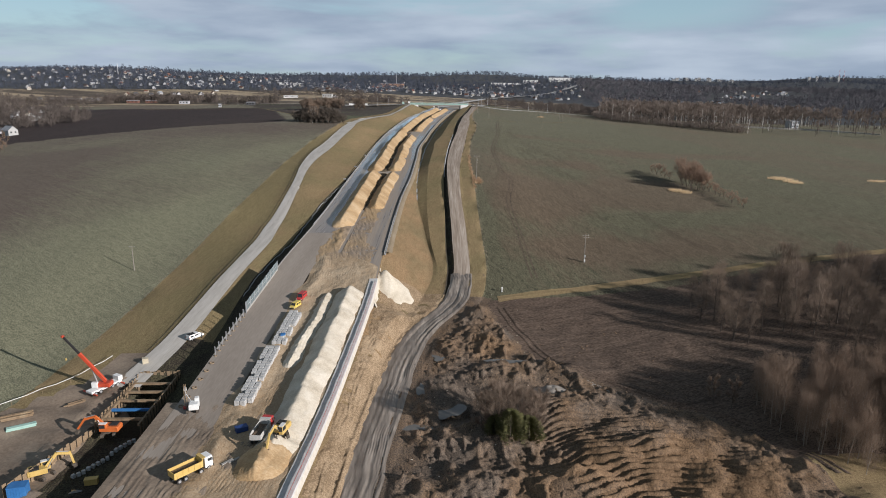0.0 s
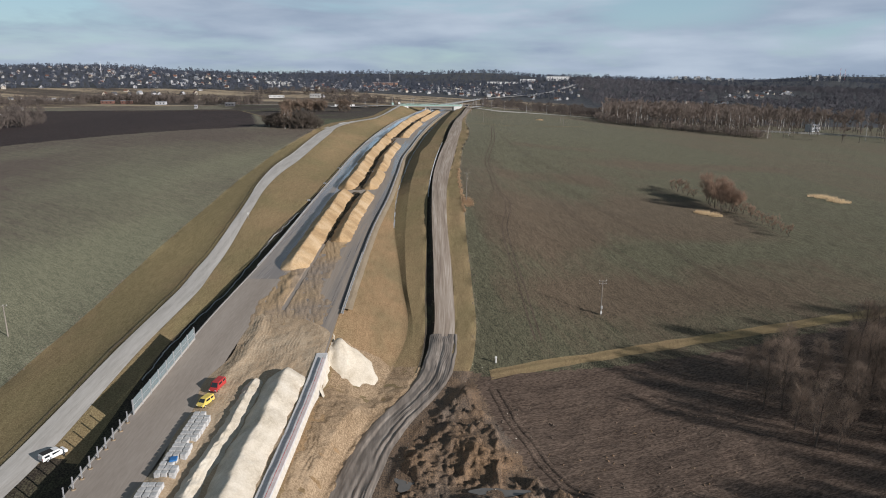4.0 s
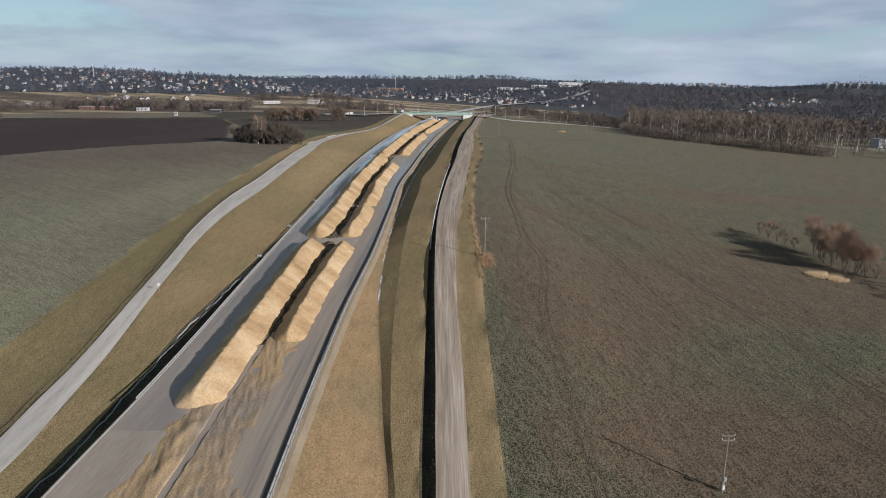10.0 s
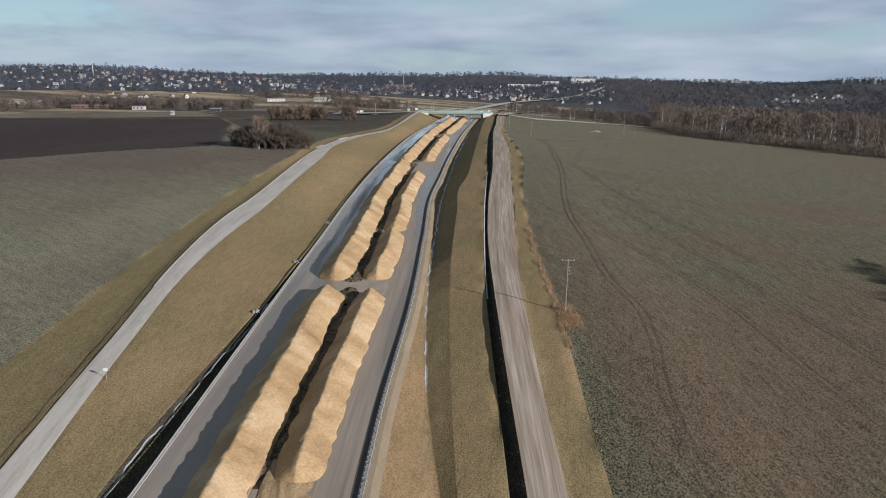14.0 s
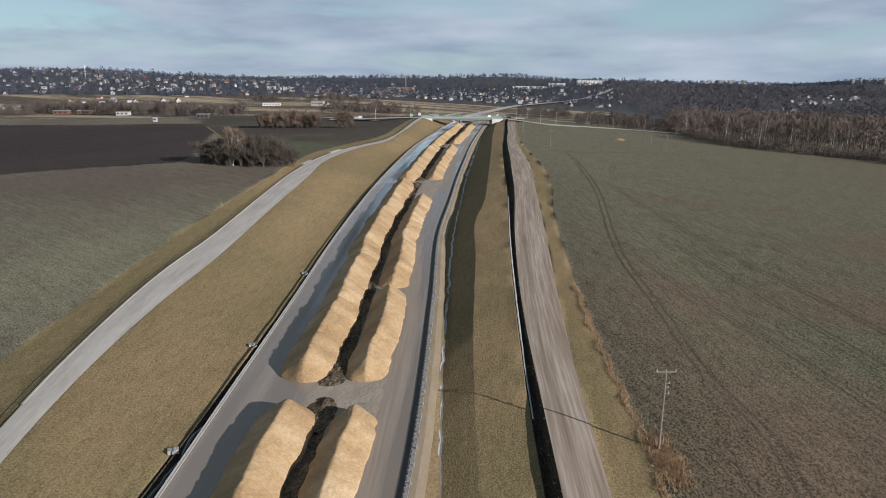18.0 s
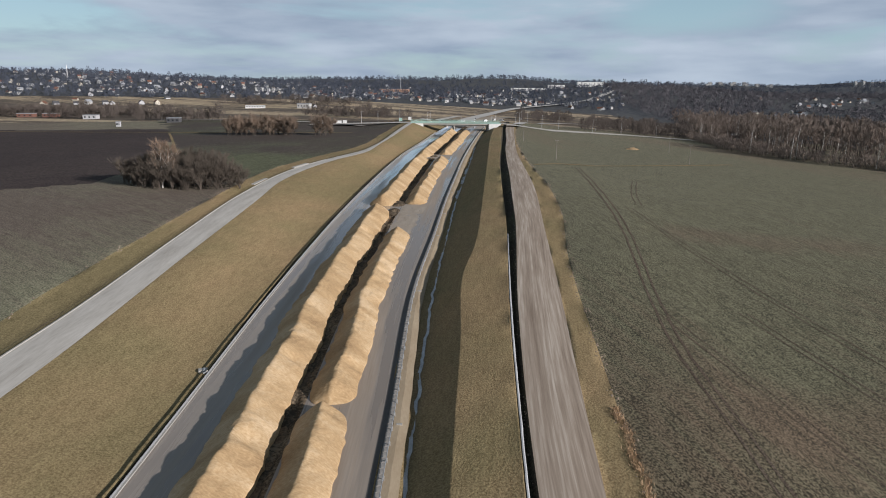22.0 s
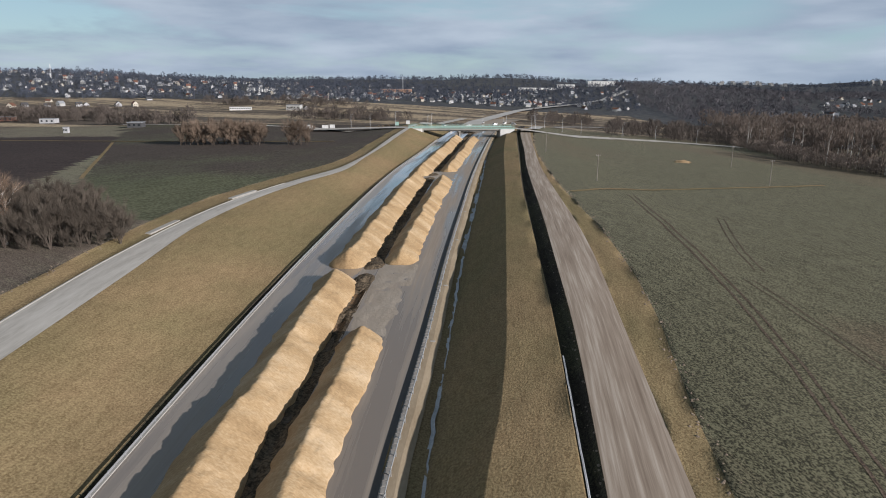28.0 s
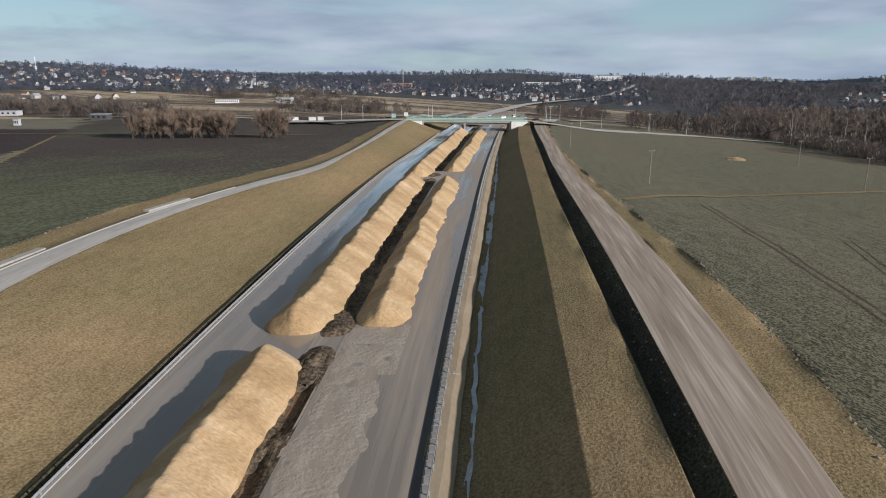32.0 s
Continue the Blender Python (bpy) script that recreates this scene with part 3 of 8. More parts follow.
# The land beyond the works: heights at a coarse net of places.
LAND_X = (-4800, -1500, -600, -250, -120, 20, 60, 105, 170, 300, 700, 1800, 4800)
LAND = (
    (-400, curve((-600, 10), (-120, -2), (60, -4), (170, 0), (300, 4), (700, 20))),
    (60, curve((-4800, 10), (-600, -4), (-250, 0), (-120, 1.5), (20, -4), (60, -3), (105, -2.5), (170, 0), (300, 2), (700, 0), (4800, 10))),
    (165, curve((-4800, 10), (-600, -2), (-250, 6), (-120, 9.5), (20, 0.8), (60, 0.6), (105, 4.2), (170, 8), (300, 8), (700, 0), (4800, 10))),
    (255, curve((-4800, 20), (-600, 2), (-250, 12), (-120, 19.5), (20, 17.6), (60, 13.6), (105, 13.0), (170, 14), (300, 13), (700, 2), (4800, 20))),
    (320, curve((-4800, 20), (-600, 4), (-250, 16), (-120, 24.5), (20, 23.2), (60, 20.5), (105, 18.2), (170, 17), (300, 15), (700, 4), (4800, 20))),
    (400, curve((-4800, 20), (-600, 10), (-250, 21), (-120, 29), (20, 28.6), (60, 26), (105, 22.8), (170, 20), (300, 17), (700, 6), (4800, 20))),
    (490, curve((-4800, 20), (-600, 14), (-250, 24), (-120, 29.5), (20, 28.5), (60, 26.6), (105, 24.9), (170, 22.4), (300, 20), (700, 8), (4800, 30))),
    (560, curve((-4800, 20), (-600, 15), (-250, 25), (-120, 29), (20, 28.4), (60, 26.4), (105, 25.6), (170, 22.8), (300, 20), (700, 8), (4800, 30))),
    (700, curve((-4800, 20), (-600, 17), (-250, 25), (-120, 28), (20, 27.5), (105, 25), (170, 20), (300, 14), (700, 8), (4800, 30))),
    (900, curve((-4800, 30), (-600, 22), (-250, 26), (-120, 28), (20, 25), (105, 22), (300, 12), (700, 10), (4800, 30))),
    (1150, curve((-4800, 40), (-600, 36), (-250, 36), (-120, 34), (105, 24), (300, 18), (700, 16), (4800, 40))),
    (1500, curve((-4800, 55), (-1500, 52), (-600, 56), (-250, 46), (20, 42), (300, 34), (700, 28), (1800, 30), (4800, 50))),
    (1900, curve((-4800, 55), (-1500, 55), (-600, 56), (-250, 52), (20, 52), (300, 50), (700, 40), (1800, 40), (4800, 55))),
    (3000, curve((-4800, 60), (-1500, 60), (-600, 56), (20, 58), (300, 66), (700, 52), (1800, 56), (2600, 80), (4800, 60))),
    (4900, curve((-4800, 66), (20, 64), (1800, 66), (4800, 70))),
)


def land(x, y):
    """The height of the open land."""
    x, y = np.broadcast_arrays(np.asarray(x, float), np.asarray(y, float))
    ys = np.array([r[0] for r in LAND], float)
    vals = np.stack([r[1](np.clip(x, -4800, 4800)) for r in LAND])
    h = np.diff(ys)
    d = np.diff(vals, axis=0) / h.reshape(-1, *([1] * x.ndim))
    hh = h.reshape(-1, *([1] * x.ndim))
    g = np.concatenate([d[:1], (d[:-1] * hh[1:] + d[1:] * hh[:-1]) / (hh[1:] + hh[:-1]), d[-1:]])
    i = np.clip(np.searchsorted(ys, y) - 1, 0, len(h) - 1)
    u = np.clip((y - ys[i]) / h[i], 0, 1)
    pick = lambda arr, k: np.take_along_axis(arr, k[None], 0)[0]
    hi = h[i]
    z = (pick(vals, i) * (1 + 2 * u) * (1 - u) ** 2 + pick(g, i) * hi * u * (1 - u) ** 2
         + pick(vals, i + 1) * u * u * (3 - 2 * u) + pick(g, i + 1) * hi * u * u * (u - 1))
    far = ease(900, 1800, y)
    z = z + far * (6 * np.sin(x / 210 + y / 330) + 4 * np.sin(x / 97 - y / 160 + 1.3))
    return z


def ripple(x, y, size, seed=0.0):
    """Cheap smooth unevenness between -1 and 1."""
    a, b = x / size + seed, y / size - seed * 0.7
    return (np.sin(a * 1.9 + 1.3 * np.sin(b * 1.3)) + np.sin(b * 2.3 + 1.7 * np.sin(a * 0.9 + 2.0)) + np.sin((a + b) * 3.1 + seed)) / 3


def value_noise(x, y, size, seed=0):
    """Smooth random heights between -1 and 1, with no repeat."""
    a, b = np.asarray(x, float) / size + seed * 17.3, np.asarray(y, float) / size - seed * 9.1
    i, j = np.floor(a), np.floor(b)
    u, v = a - i, b - j
    u, v = u * u * (3 - 2 * u), v * v * (3 - 2 * v)
    h = lambda p, q: np.modf(np.abs(np.sin(p * 127.1 + q * 311.7 + seed) * 43758.5453))[0] * 2 - 1
    return (h(i, j) * (1 - u) + h(i + 1, j) * u) * (1 - v) + (h(i, j + 1) * (1 - u) + h(i + 1, j + 1) * u) * v


X_B0, X_C0 = X_B, X_C
X_B = lambda y: X_B0(y) + 0.45 + 0.9 * ease(112, 130, y) * ease(200, 184, y)
X_C = lambda y: X_C0(y) - 0.6 + 0.9 * ease(112, 130, y) * ease(200, 184, y)
LINES = (X_A, X_B, X_C, X_D, X_E, X_F, X_G, X_H, X_I, X_J, X_K, X_L)


def line_heights(y):
    zr, zc, za, zb, zg, zk = Z_R(y), Z_C(y), Z_A(y), Z_B(y), Z_G(y), Z_K(y)
    cut = ease(185, 260, y)
    zd = (zr - 0.35) * cut + (np.minimum(zc, zr) - 0.6) * (1 - cut)
    return (za, zc, zc, zd, zr, zr, zg, Z_H(y), zb, zk - 0.1, zk, zk - 0.1)


# Unevenness of the churned ground: (x, y, radius along x, radius along y, height).
MOUNDS = ((14, 120, 6, 7, 1.8), (24, 106, 9, 6, 2.4), (9, 98, 7, 7, 1.8), (34, 92, 13, 9, 3.2), (20, 84, 9, 6, 2.6), (6, 84, 6, 5, 1.6),
          (48, 84, 14, 8, 3.0), (36, 76, 16, 6, 2.4), (58, 76, 12, 7, 2.4), (13, 136, 5, 7, 1.9), (10, 152, 3.5, 6, 2.0), (2, 110, 4, 6, 1.2), (28, 122, 8, 3.5, 1.5), (16, 74, 8, 5, 2.0))
POND = (5.5, 106, 5.0, 6.0)


def ground_z(x, y):
    """The height of the ground sheet anywhere."""
    x, y = np.broadcast_arrays(np.asarray(x, float), np.asarray(y, float))
    shape = x.shape
    x, y = x.ravel(), y.ravel()
    yy = np.clip(y, -60, 760)
    xs = np.stack([f(yy) for f in LINES])
    zs = np.stack(line_heights(yy))
    t = land(x, y)
    z = t.copy()
    inside = (x > xs[0]) & (x < xs[-1])
    for k in range(len(LINES) - 1):
        m = (x >= xs[k]) & (x <= xs[k + 1])
        if not m.any():
            continue
        s = (x[m] - xs[k][m]) / np.maximum(xs[k + 1][m] - xs[k][m], 1e-3)
        p = s
        if k == 2:
            p = ease(0, 1, s) * 0.5 + s * 0.5
        if k == 5:
            w = ease(150, 168, y[m])
            p = w * s + (1 - w) * np.where(s < 0.005, 0, 0.55 + 0.45 * s)
        zz = zs[k][m] * (1 - p) + zs[k + 1][m] * p
        if k == 3:
            zz -= np.sin(np.pi * s) * (0.5 + 0.7 * (1 - ease(240, 300, y[m])))
        if k == 4:
            zz -= 0.5 * (s > 0.003) * (s < 0.997)
        if k == 8:
            zz -= np.sin(np.pi * s) * 1.1 * ease(150, 185, y[m])
        if k in (1, 9):
            zz -= 0.12 * (s > 0.01) * (s < 0.99)
        if k == 0:
            zz -= np.maximum(0, 1 - np.abs(s - 0.9) / 0.1) * 0.5
        z[m] = zz
    for k, sign in ((0, -1), (-1, 1)):
        dist = (x - xs[k]) * sign
        m = dist > 0
        w = ease(0, 28, dist[m])
        z[m] = zs[k][m] * (1 - w) + t[m] * w
    road_end = ease(700, 760, y)
    z = z * (1 - road_end) + t * road_end
    # spoil heaps and ruts of the muddy corner
    mud = ease(172, 150, y) * ease(0, 4, x - xs[-1]) * ease(75, 62, x)
    bumps = np.zeros_like(z)
    for mx, my, rx, ry, h in MOUNDS:
        bumps = np.maximum(bumps, h * np.exp(-((x - mx) / rx) ** 2 - ((y - my) / ry) ** 2))
    rough = 0.75 * value_noise(x, y, 5.5, 1) + 0.45 * value_noise(x, y, 2.4, 2) + 0.28 * value_noise(x, y, 1.2, 3)
    z += mud * (bumps * (1 + 0.25 * value_noise(x, y, 3.0, 5)) + rough * 0.3)
    px, py, pa, pb = POND
    z -= mud * 1.4 * np.exp(-((x - px) / pa) ** 2 - ((y - py) / pb) ** 2)
    yard = ease(125, 105, y) * ease(-92, -84, x) * ease(-44, -49, x)
    z += yard * (0.4 * value_noise(x, y, 3.0, 6) + 0.25 * value_noise(x, y, 1.3, 7))
    # deep pit between the sheet piles
    pit = (x > -57.0) * (x < -49.8) * (y > 98) * (y < 116.5)
    z = np.where(pit, np.minimum(z, -4.0), z)
    slopes = ((x > xs[2]) & (x < xs[3])) | ((x > xs[5]) & (x < xs[8])) | ((x > xs[10]) & (x < xs[11]))
    z += slopes * (0.10 * value_noise(x, y, 4.0, 8) + 0.06 * value_noise(x, y, 1.5, 9)) * ease(150, 175, y)
    z += 0.10 * ripple(x, y, 9.0, 4.0) * (~inside) * ease(900, 700, y)
    return z.reshape(shape)


def gz(x, y):
    return float(ground_z(np.array([x]), np.array([y]))[0])


def mesh_grid(name, X, Y, Z, mats, index=None, smooth=True, unit=K, flow=None):
    """A sheet from three arrays of places in the plan; index gives each face its material."""
    r, c = X.shape
    me = bpy.data.meshes.new(name)
    co = np.stack([X, Y, Z], -1).reshape(-1, 3) * unit
    k = np.arange(r * c).reshape(r, c)
    f = np.stack([k[:-1, :-1], k[:-1, 1:], k[1:, 1:], k[1:, :-1]], -1).reshape(-1, 4)
    me.vertices.add(len(co))
    me.vertices.foreach_set("co", co.astype(np.float32).ravel())
    me.loops.add(f.size)
    me.loops.foreach_set("vertex_index", f.astype(np.int32).ravel())
    me.polygons.add(len(f))
    me.polygons.foreach_set("loop_start", np.arange(0, f.size, 4, dtype=np.int32))
    me.polygons.foreach_set("loop_total", np.full(len(f), 4, dtype=np.int32))
    if index is not None:
        me.polygons.foreach_set("material_index", index.astype(np.int32).ravel())
    me.polygons.foreach_set("use_smooth", np.full(len(f), smooth))
    for m in mats:
        me.materials.append(m)
    uv = (co[:, :2] if flow is None else flow.reshape(-1, 2) * unit)[f.ravel()]
    me.uv_layers.new(name="flow").data.foreach_set("uv", uv.astype(np.float32).ravel())
    me.update(calc_edges=True)
    me.validate()
    return me

# ---- the ground, one sheet to the horizon ----
SPOIL_EDGE = curve((60, 62), (83, 58), (93, 55), (102, 50.5), (108.5, 43), (115, 36), (123, 25.5), (140, 17.5), (155, 14))
PUDDLES = ((1.8, 106.5, 2.6, 3.4), (13.8, 124, 4.0, 1.3), (-3.0, 113.5, 1.2, 2.6), (0.6, 127.5, 1.4, 2.0), (-3.8, 100.2, 3.0, 0.9))


def build_ground():
    rows = np.concatenate([np.arange(-300, 40, 20), np.arange(40, 60, 4), np.arange(60, 175, 0.7), np.arange(175, 440, 1.8), np.arange(440, 720, 3.5),
                           np.arange(720, 1000, 14), np.geomspace(1000, 3480, 56)])
    yy = np.clip(rows, -60, 760)
    xs = np.stack([f(yy) for f in LINES])
    out = np.concatenate([np.arange(0, 12, 2), np.arange(12, 150, 3), np.geomspace(150, 4600, 40)])
    near = np.concatenate([np.arange(0, 12, 0.9), np.arange(12, 72, 0.85), np.arange(72, 170, 6), np.geomspace(170, 4600, 38)])
    cols, strip = [], []
    for d in out[::-1]:
        cols.append(xs[0] - d)
        strip.append(-1)
    subs = (6, 3, 12, 7, 6, 10, 8, 7, 7, 4, 6)
    for k, nsub in enumerate(subs):
        for j in range(1, nsub + 1):
            s = (0.02, *[(i + 1) / (nsub - 1) for i in range(nsub - 3)], 0.98, 1.0)[j - 1] if nsub > 4 else j / nsub
            if k == 5:
                s = (0.012, 0.03, 0.1, 0.2, 0.35, 0.5, 0.65, 0.8, 0.9, 1.0)[j - 1]
            if k == 4:
                s = (0.004, 0.02, 0.35, 0.65, 0.98, 0.996)[j - 1] if j < 6 else 1.0
            cols.append(xs[k] * (1 - s) + xs[k + 1] * s)
            strip.append(k)
    for d in near[1:]:
        cols.append(xs[-1] + d)
        strip.append(11)
    X = np.stack(cols, 1)
    Y = np.repeat(rows[:, None], X.shape[1], 1)
    Z = ground_z(X, Y)
    st = np.array(strip[1:])
    xc, yc = (X[:-1, :-1] + X[1:, 1:]) / 2, (Y[:-1, :-1] + Y[1:, 1:]) / 2
    idx = np.zeros(xc.shape, int)
    S = np.broadcast_to(st, xc.shape)
    FL, FR, PL, GR, SL, MU, DI, FA, FW, FO, FU, AP = range(12)
    idx[S == -1] = FL
    idx[S == 11] = FR
    idx[(S >= 0) & (S <= 10)] = GR
    idx[S == 3] = DI
    idx[(S == 5) & (yc < 262)] = SL
    idx[(S == 8)] = DI
    idx[(S == 4)] = MU
    wob = 3 * ripple(xc, yc, 5.0, 1.0)
    # ploughed land on the far side of the pasture and in the hollow
    edge = 408 + 0.36 * (xc + 80) * (xc < -80)
    idx[(S == -1) & (yc > edge) & (yc < 640 - 0.2 * (xc + 200))] = PL
    idx[(S == -1) & (yc > 395) & (xc > -86 - np.maximum(0, yc - 420) * 0.25)] = FL
    idx[(S == 11) & (yc < 160 + 0.19 * (xc - 18)) & (yc > 60)] = FU
    mud = (yc < 160 + wob) & (S >= 5) & (xc < np.maximum(X_L(np.clip(yc, 40, 760)) + 3, SPOIL_EDGE(np.clip(yc, 60, 155))))
    idx[mud] = MU
    idx[mud & (S >= 5) & (S <= 8)] = SL
    tape = curve((60, -95), (99, -80), (106.5, -73), (114, -67), (122, -62.5), (130, -58))(yc)
    idx[(yc < 128 + wob) & (S >= 0) & (S <= 4) & (xc > tape)] = AP
    # dark wet mud, whose colour also fills out the embankment's shadow
    idx[(yc < 128 + wob) & (S >= 1) & (S <= 3) & (xc > -57.5 + 0.5 * wob)] = DI
    idx[(yc < 110 + wob) & (S == -1) & (xc > tape)] = AP
    idx[(yc < 98 - 0.1 * xc + wob) & (xc > 58)] = GR
    idx[(S == -1) & (yc > 420 + 0.2 * (xc + 60)) & (yc < 735) & (xc > -93 - 0.4 * (yc - 482))] = FO

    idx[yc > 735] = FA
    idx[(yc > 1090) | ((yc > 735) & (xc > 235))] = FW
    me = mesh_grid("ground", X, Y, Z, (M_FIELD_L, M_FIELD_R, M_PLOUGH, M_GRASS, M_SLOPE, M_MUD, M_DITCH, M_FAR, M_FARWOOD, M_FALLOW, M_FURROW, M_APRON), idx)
    return tagged(new("ground", me), "rolling winter farmland of green fields, dry grass and churned mud", "ground", kind="structure")


build_ground()


def strip_sheet(name, left, right, za, zb, y0, y1, step, subs, mat, label, category, crown=0.0, lift=0.0, index=None, mats=None):
    rows = np.arange(y0, y1 + step / 2, step)
    s = np.linspace(0, 1, subs + 1)[None]
    xa, xb = left(rows)[:, None], right(rows)[:, None]
    X = xa * (1 - s) + xb * s
    Y = np.repeat(rows[:, None], subs + 1, 1)
    Z = za(rows)[:, None] * (1 - s) + zb(rows)[:, None] * s + crown * np.sin(np.pi * s) + lift
    run = np.cumsum(np.r_[0, np.hypot(np.diff(X[:, 0]), np.diff(rows))])[:, None] + y0
    me = mesh_grid(name, X, Y, Z, mats or (mat,), index, flow=np.stack([X - xa, run + 0 * X], -1))
    return tagged(new(name, me), label, category, kind="structure")


strip_sheet("access_road", X_B, X_C, Z_C, Z_C, 112, 690, 2, 6, M_ACCESS, "pale crushed stone access road along the works", "road", 0.06, 0.03)
strip_sheet("gravel_road", X_J, X_K, Z_K, Z_K, 172, 690, 2, 10, M_GRAVEL, "rutted gravel haul road with muddy wheel tracks", "road", 0.05, 0.04)


def across(s):
    return lambda y: X_E(y) * (1 - s) + X_F(y) * s


strip_sheet("road_base", X_E, across(0.34), Z_R, Z_R, 48, 188, 2, 5, M_ROAD, "dusty brown-grey road base with tyre marks", "road")
strip_sheet("carriageway_west", X_E, across(0.46), Z_R, Z_R, 188, 740, 2, 5, M_WET, "wet unfinished carriageway base with standing water", "road")


def build_median(y0, y1):
    rows = np.arange(y0, y1 + 0.1, 0.8)
    s = np.linspace(0, 1, 14)[None]
    xa, xb = across(0.46)(rows)[:, None], across(0.58)(rows)[:, None]
    X = xa * (1 - s) + xb * s
    Y = np.repeat(rows[:, None], 14, 1)
    taper = np.minimum(1, np.minimum(Y - y0, y1 - Y) / 3.0) * np.sin(np.pi * s)
    dip = taper * (-0.5 * np.sin(np.pi * s) ** 0.5 + 0.4 * value_noise(X, Y, 1.6, 3) + 0.4 * np.abs(value_noise(X, Y, 0.8, 4)))
    me = mesh_grid("median_strip", X, Y, Z_R(rows)[:, None] + dip, (M_MEDIAN,))
    return tagged(new("median_strip", me), "dark churned trench between the two carriageways", "median", kind="structure")


for y0, y1 in ((212, 264), (271, 402), (409, 502), (508, 738)):
    build_median(y0, y1)
for y0, y1 in ((264, 271), (402, 409), (502, 508)):
    strip_sheet("crossover", across(0.46), across(0.58), Z_R, Z_R, y0, y1, 1, 4, M_ASPHALT, "driven crossing between the carriageways", "road")
for a, b, y0, y1 in ((0.34, 0.46, 158, 188), (0.46, 0.58, 158, 212)):
    strip_sheet("crossover", across(a), across(b), Z_R, Z_R, y0, y1, 1, 4, M_ASPHALT, "driven crossing between the carriageways", "road")
strip_sheet("carriageway_east", across(0.58), X_F, Z_R, Z_R, 150, 740, 2, 5, M_ASPHALT, "damp grey carriageway base with dried patches", "road")


def treads(X, Y, wander, gap, seed):
    """Ridges left by tracks: long parallel lines that wander and fade in and out."""
    off = wander * value_noise(Y, 0 * Y, 14.0, seed) + 0.5 * wander * value_noise(Y, 0 * Y, 5.0, seed + 1)
    line = 1 - np.abs(np.sin(np.pi * (X + off) / gap))
    return line ** 2 * ease(-0.35, 0.45, value_noise(X, Y * 0.25, 2.2, seed + 2))


def build_bed():
    rows = np.arange(46, 172, 0.45)
    s = np.linspace(0, 1, 84)[None]
    t = ease(161, 172, rows)[:, None]
    xa, xb = across(0.335)(rows)[:, None] - 1.2 * ripple(rows, rows * 0, 7.0)[:, None], across(0.985)(rows)[:, None] * (1 - t) + across(0.62)(rows)[:, None] * t
    X = xa * (1 - s) + xb * s
    Y = np.repeat(rows[:, None], 84, 1)
    bump = 0.12 * value_noise(X, Y, 2.5, 3) + 0.08 * value_noise(X, Y, 0.9, 4) + 0.45 * np.exp(-((s - 0.16) / 0.07) ** 2) * (0.6 + 0.4 * ripple(Y, X, 6.0)) * ease(60, 90, Y)
    bump += 0.10 * treads(X - X_F(Y), Y, 2.0, 0.6, 31) + 0.045 * treads(X - X_F(Y) + 0.35 * Y, Y, 1.0, 0.5, 35) * ease(140, 150, Y)
    bump = (bump + 0.12) * np.minimum(1, np.minimum(s, 1 - s) * 14) * ease(171, 163, Y)
    me = mesh_grid("sandy_bed", X, Y, Z_R(rows)[:, None] + 0.012 + np.maximum(bump, 0), (M_SANDBED,))
    return tagged(new("sandy_bed", me), "rutted sandy ground with crawler tracks beside the road base", "ground", kind="structure")


build_bed()


def build_spread():
    """Sand and mud driven over the end of the carriageways, with the open trench in it."""
    rows = np.arange(158, 217, 0.4)
    s = np.linspace(0.20, 0.93, 120)[None]
    X = X_E(rows)[:, None] * (1 - s) + X_F(rows)[:, None] * s
    Y = np.repeat(rows[:, None], 120, 1)
    S = s + 0 * Y
    rim = 0.05 * value_noise(X, Y, 3.5, 41) + 0.02 * value_noise(X, Y, 1.2, 42)
    right = 0.93 - 0.14 * ease(170, 182, Y)
    left = 0.36 - 0.06 * ease(160, 172, Y) + 0.02 * ease(184, 192, Y)
    fade = ease(0, 0.05, S - left + rim) * ease(0, 0.05, right - S + rim) * ease(217, 212, Y + 3 * rim / 0.05) * ease(158, 162, Y)
    lump = 0.07 + 0.07 * value_noise(X * 1.6 + 0.3 * Y, Y * 0.3, 0.7, 43) + 0.06 * value_noise(X, Y, 1.6, 44)
    bank = 0.55 * np.exp(-((S - 0.44) / 0.045) ** 2) * ease(171, 178, Y) * (0.6 + 0.6 * value_noise(X, Y, 2.4, 45))
    spill = 0.35 * np.exp(-((S - 0.66) / 0.09) ** 2 - ((Y - 213) / 3.0) ** 2)
    mid = 0.53 + 0.012 * value_noise(Y, 0 * Y, 4.0, 46)
    cut = ease(0.020, 0.010, np.abs(S - mid)) * ease(171, 174, Y)
    Z = Z_R(rows)[:, None] - 0.02 + (lump + np.maximum(bank, 0) + spill) * fade - 0.55 * cut * fade
    wet_cut = (np.abs(S - mid) < 0.017) & (Y > 172.5)
    me = mesh_grid("sandy_spread", X, Y, Z, (M_SPREAD, M_MEDIAN), wet_cut[:-1, :-1].astype(int))
    return tagged(new("sandy_spread", me), "brown mud and sand driven over the unfinished road base", "ground", kind="structure")


build_spread()


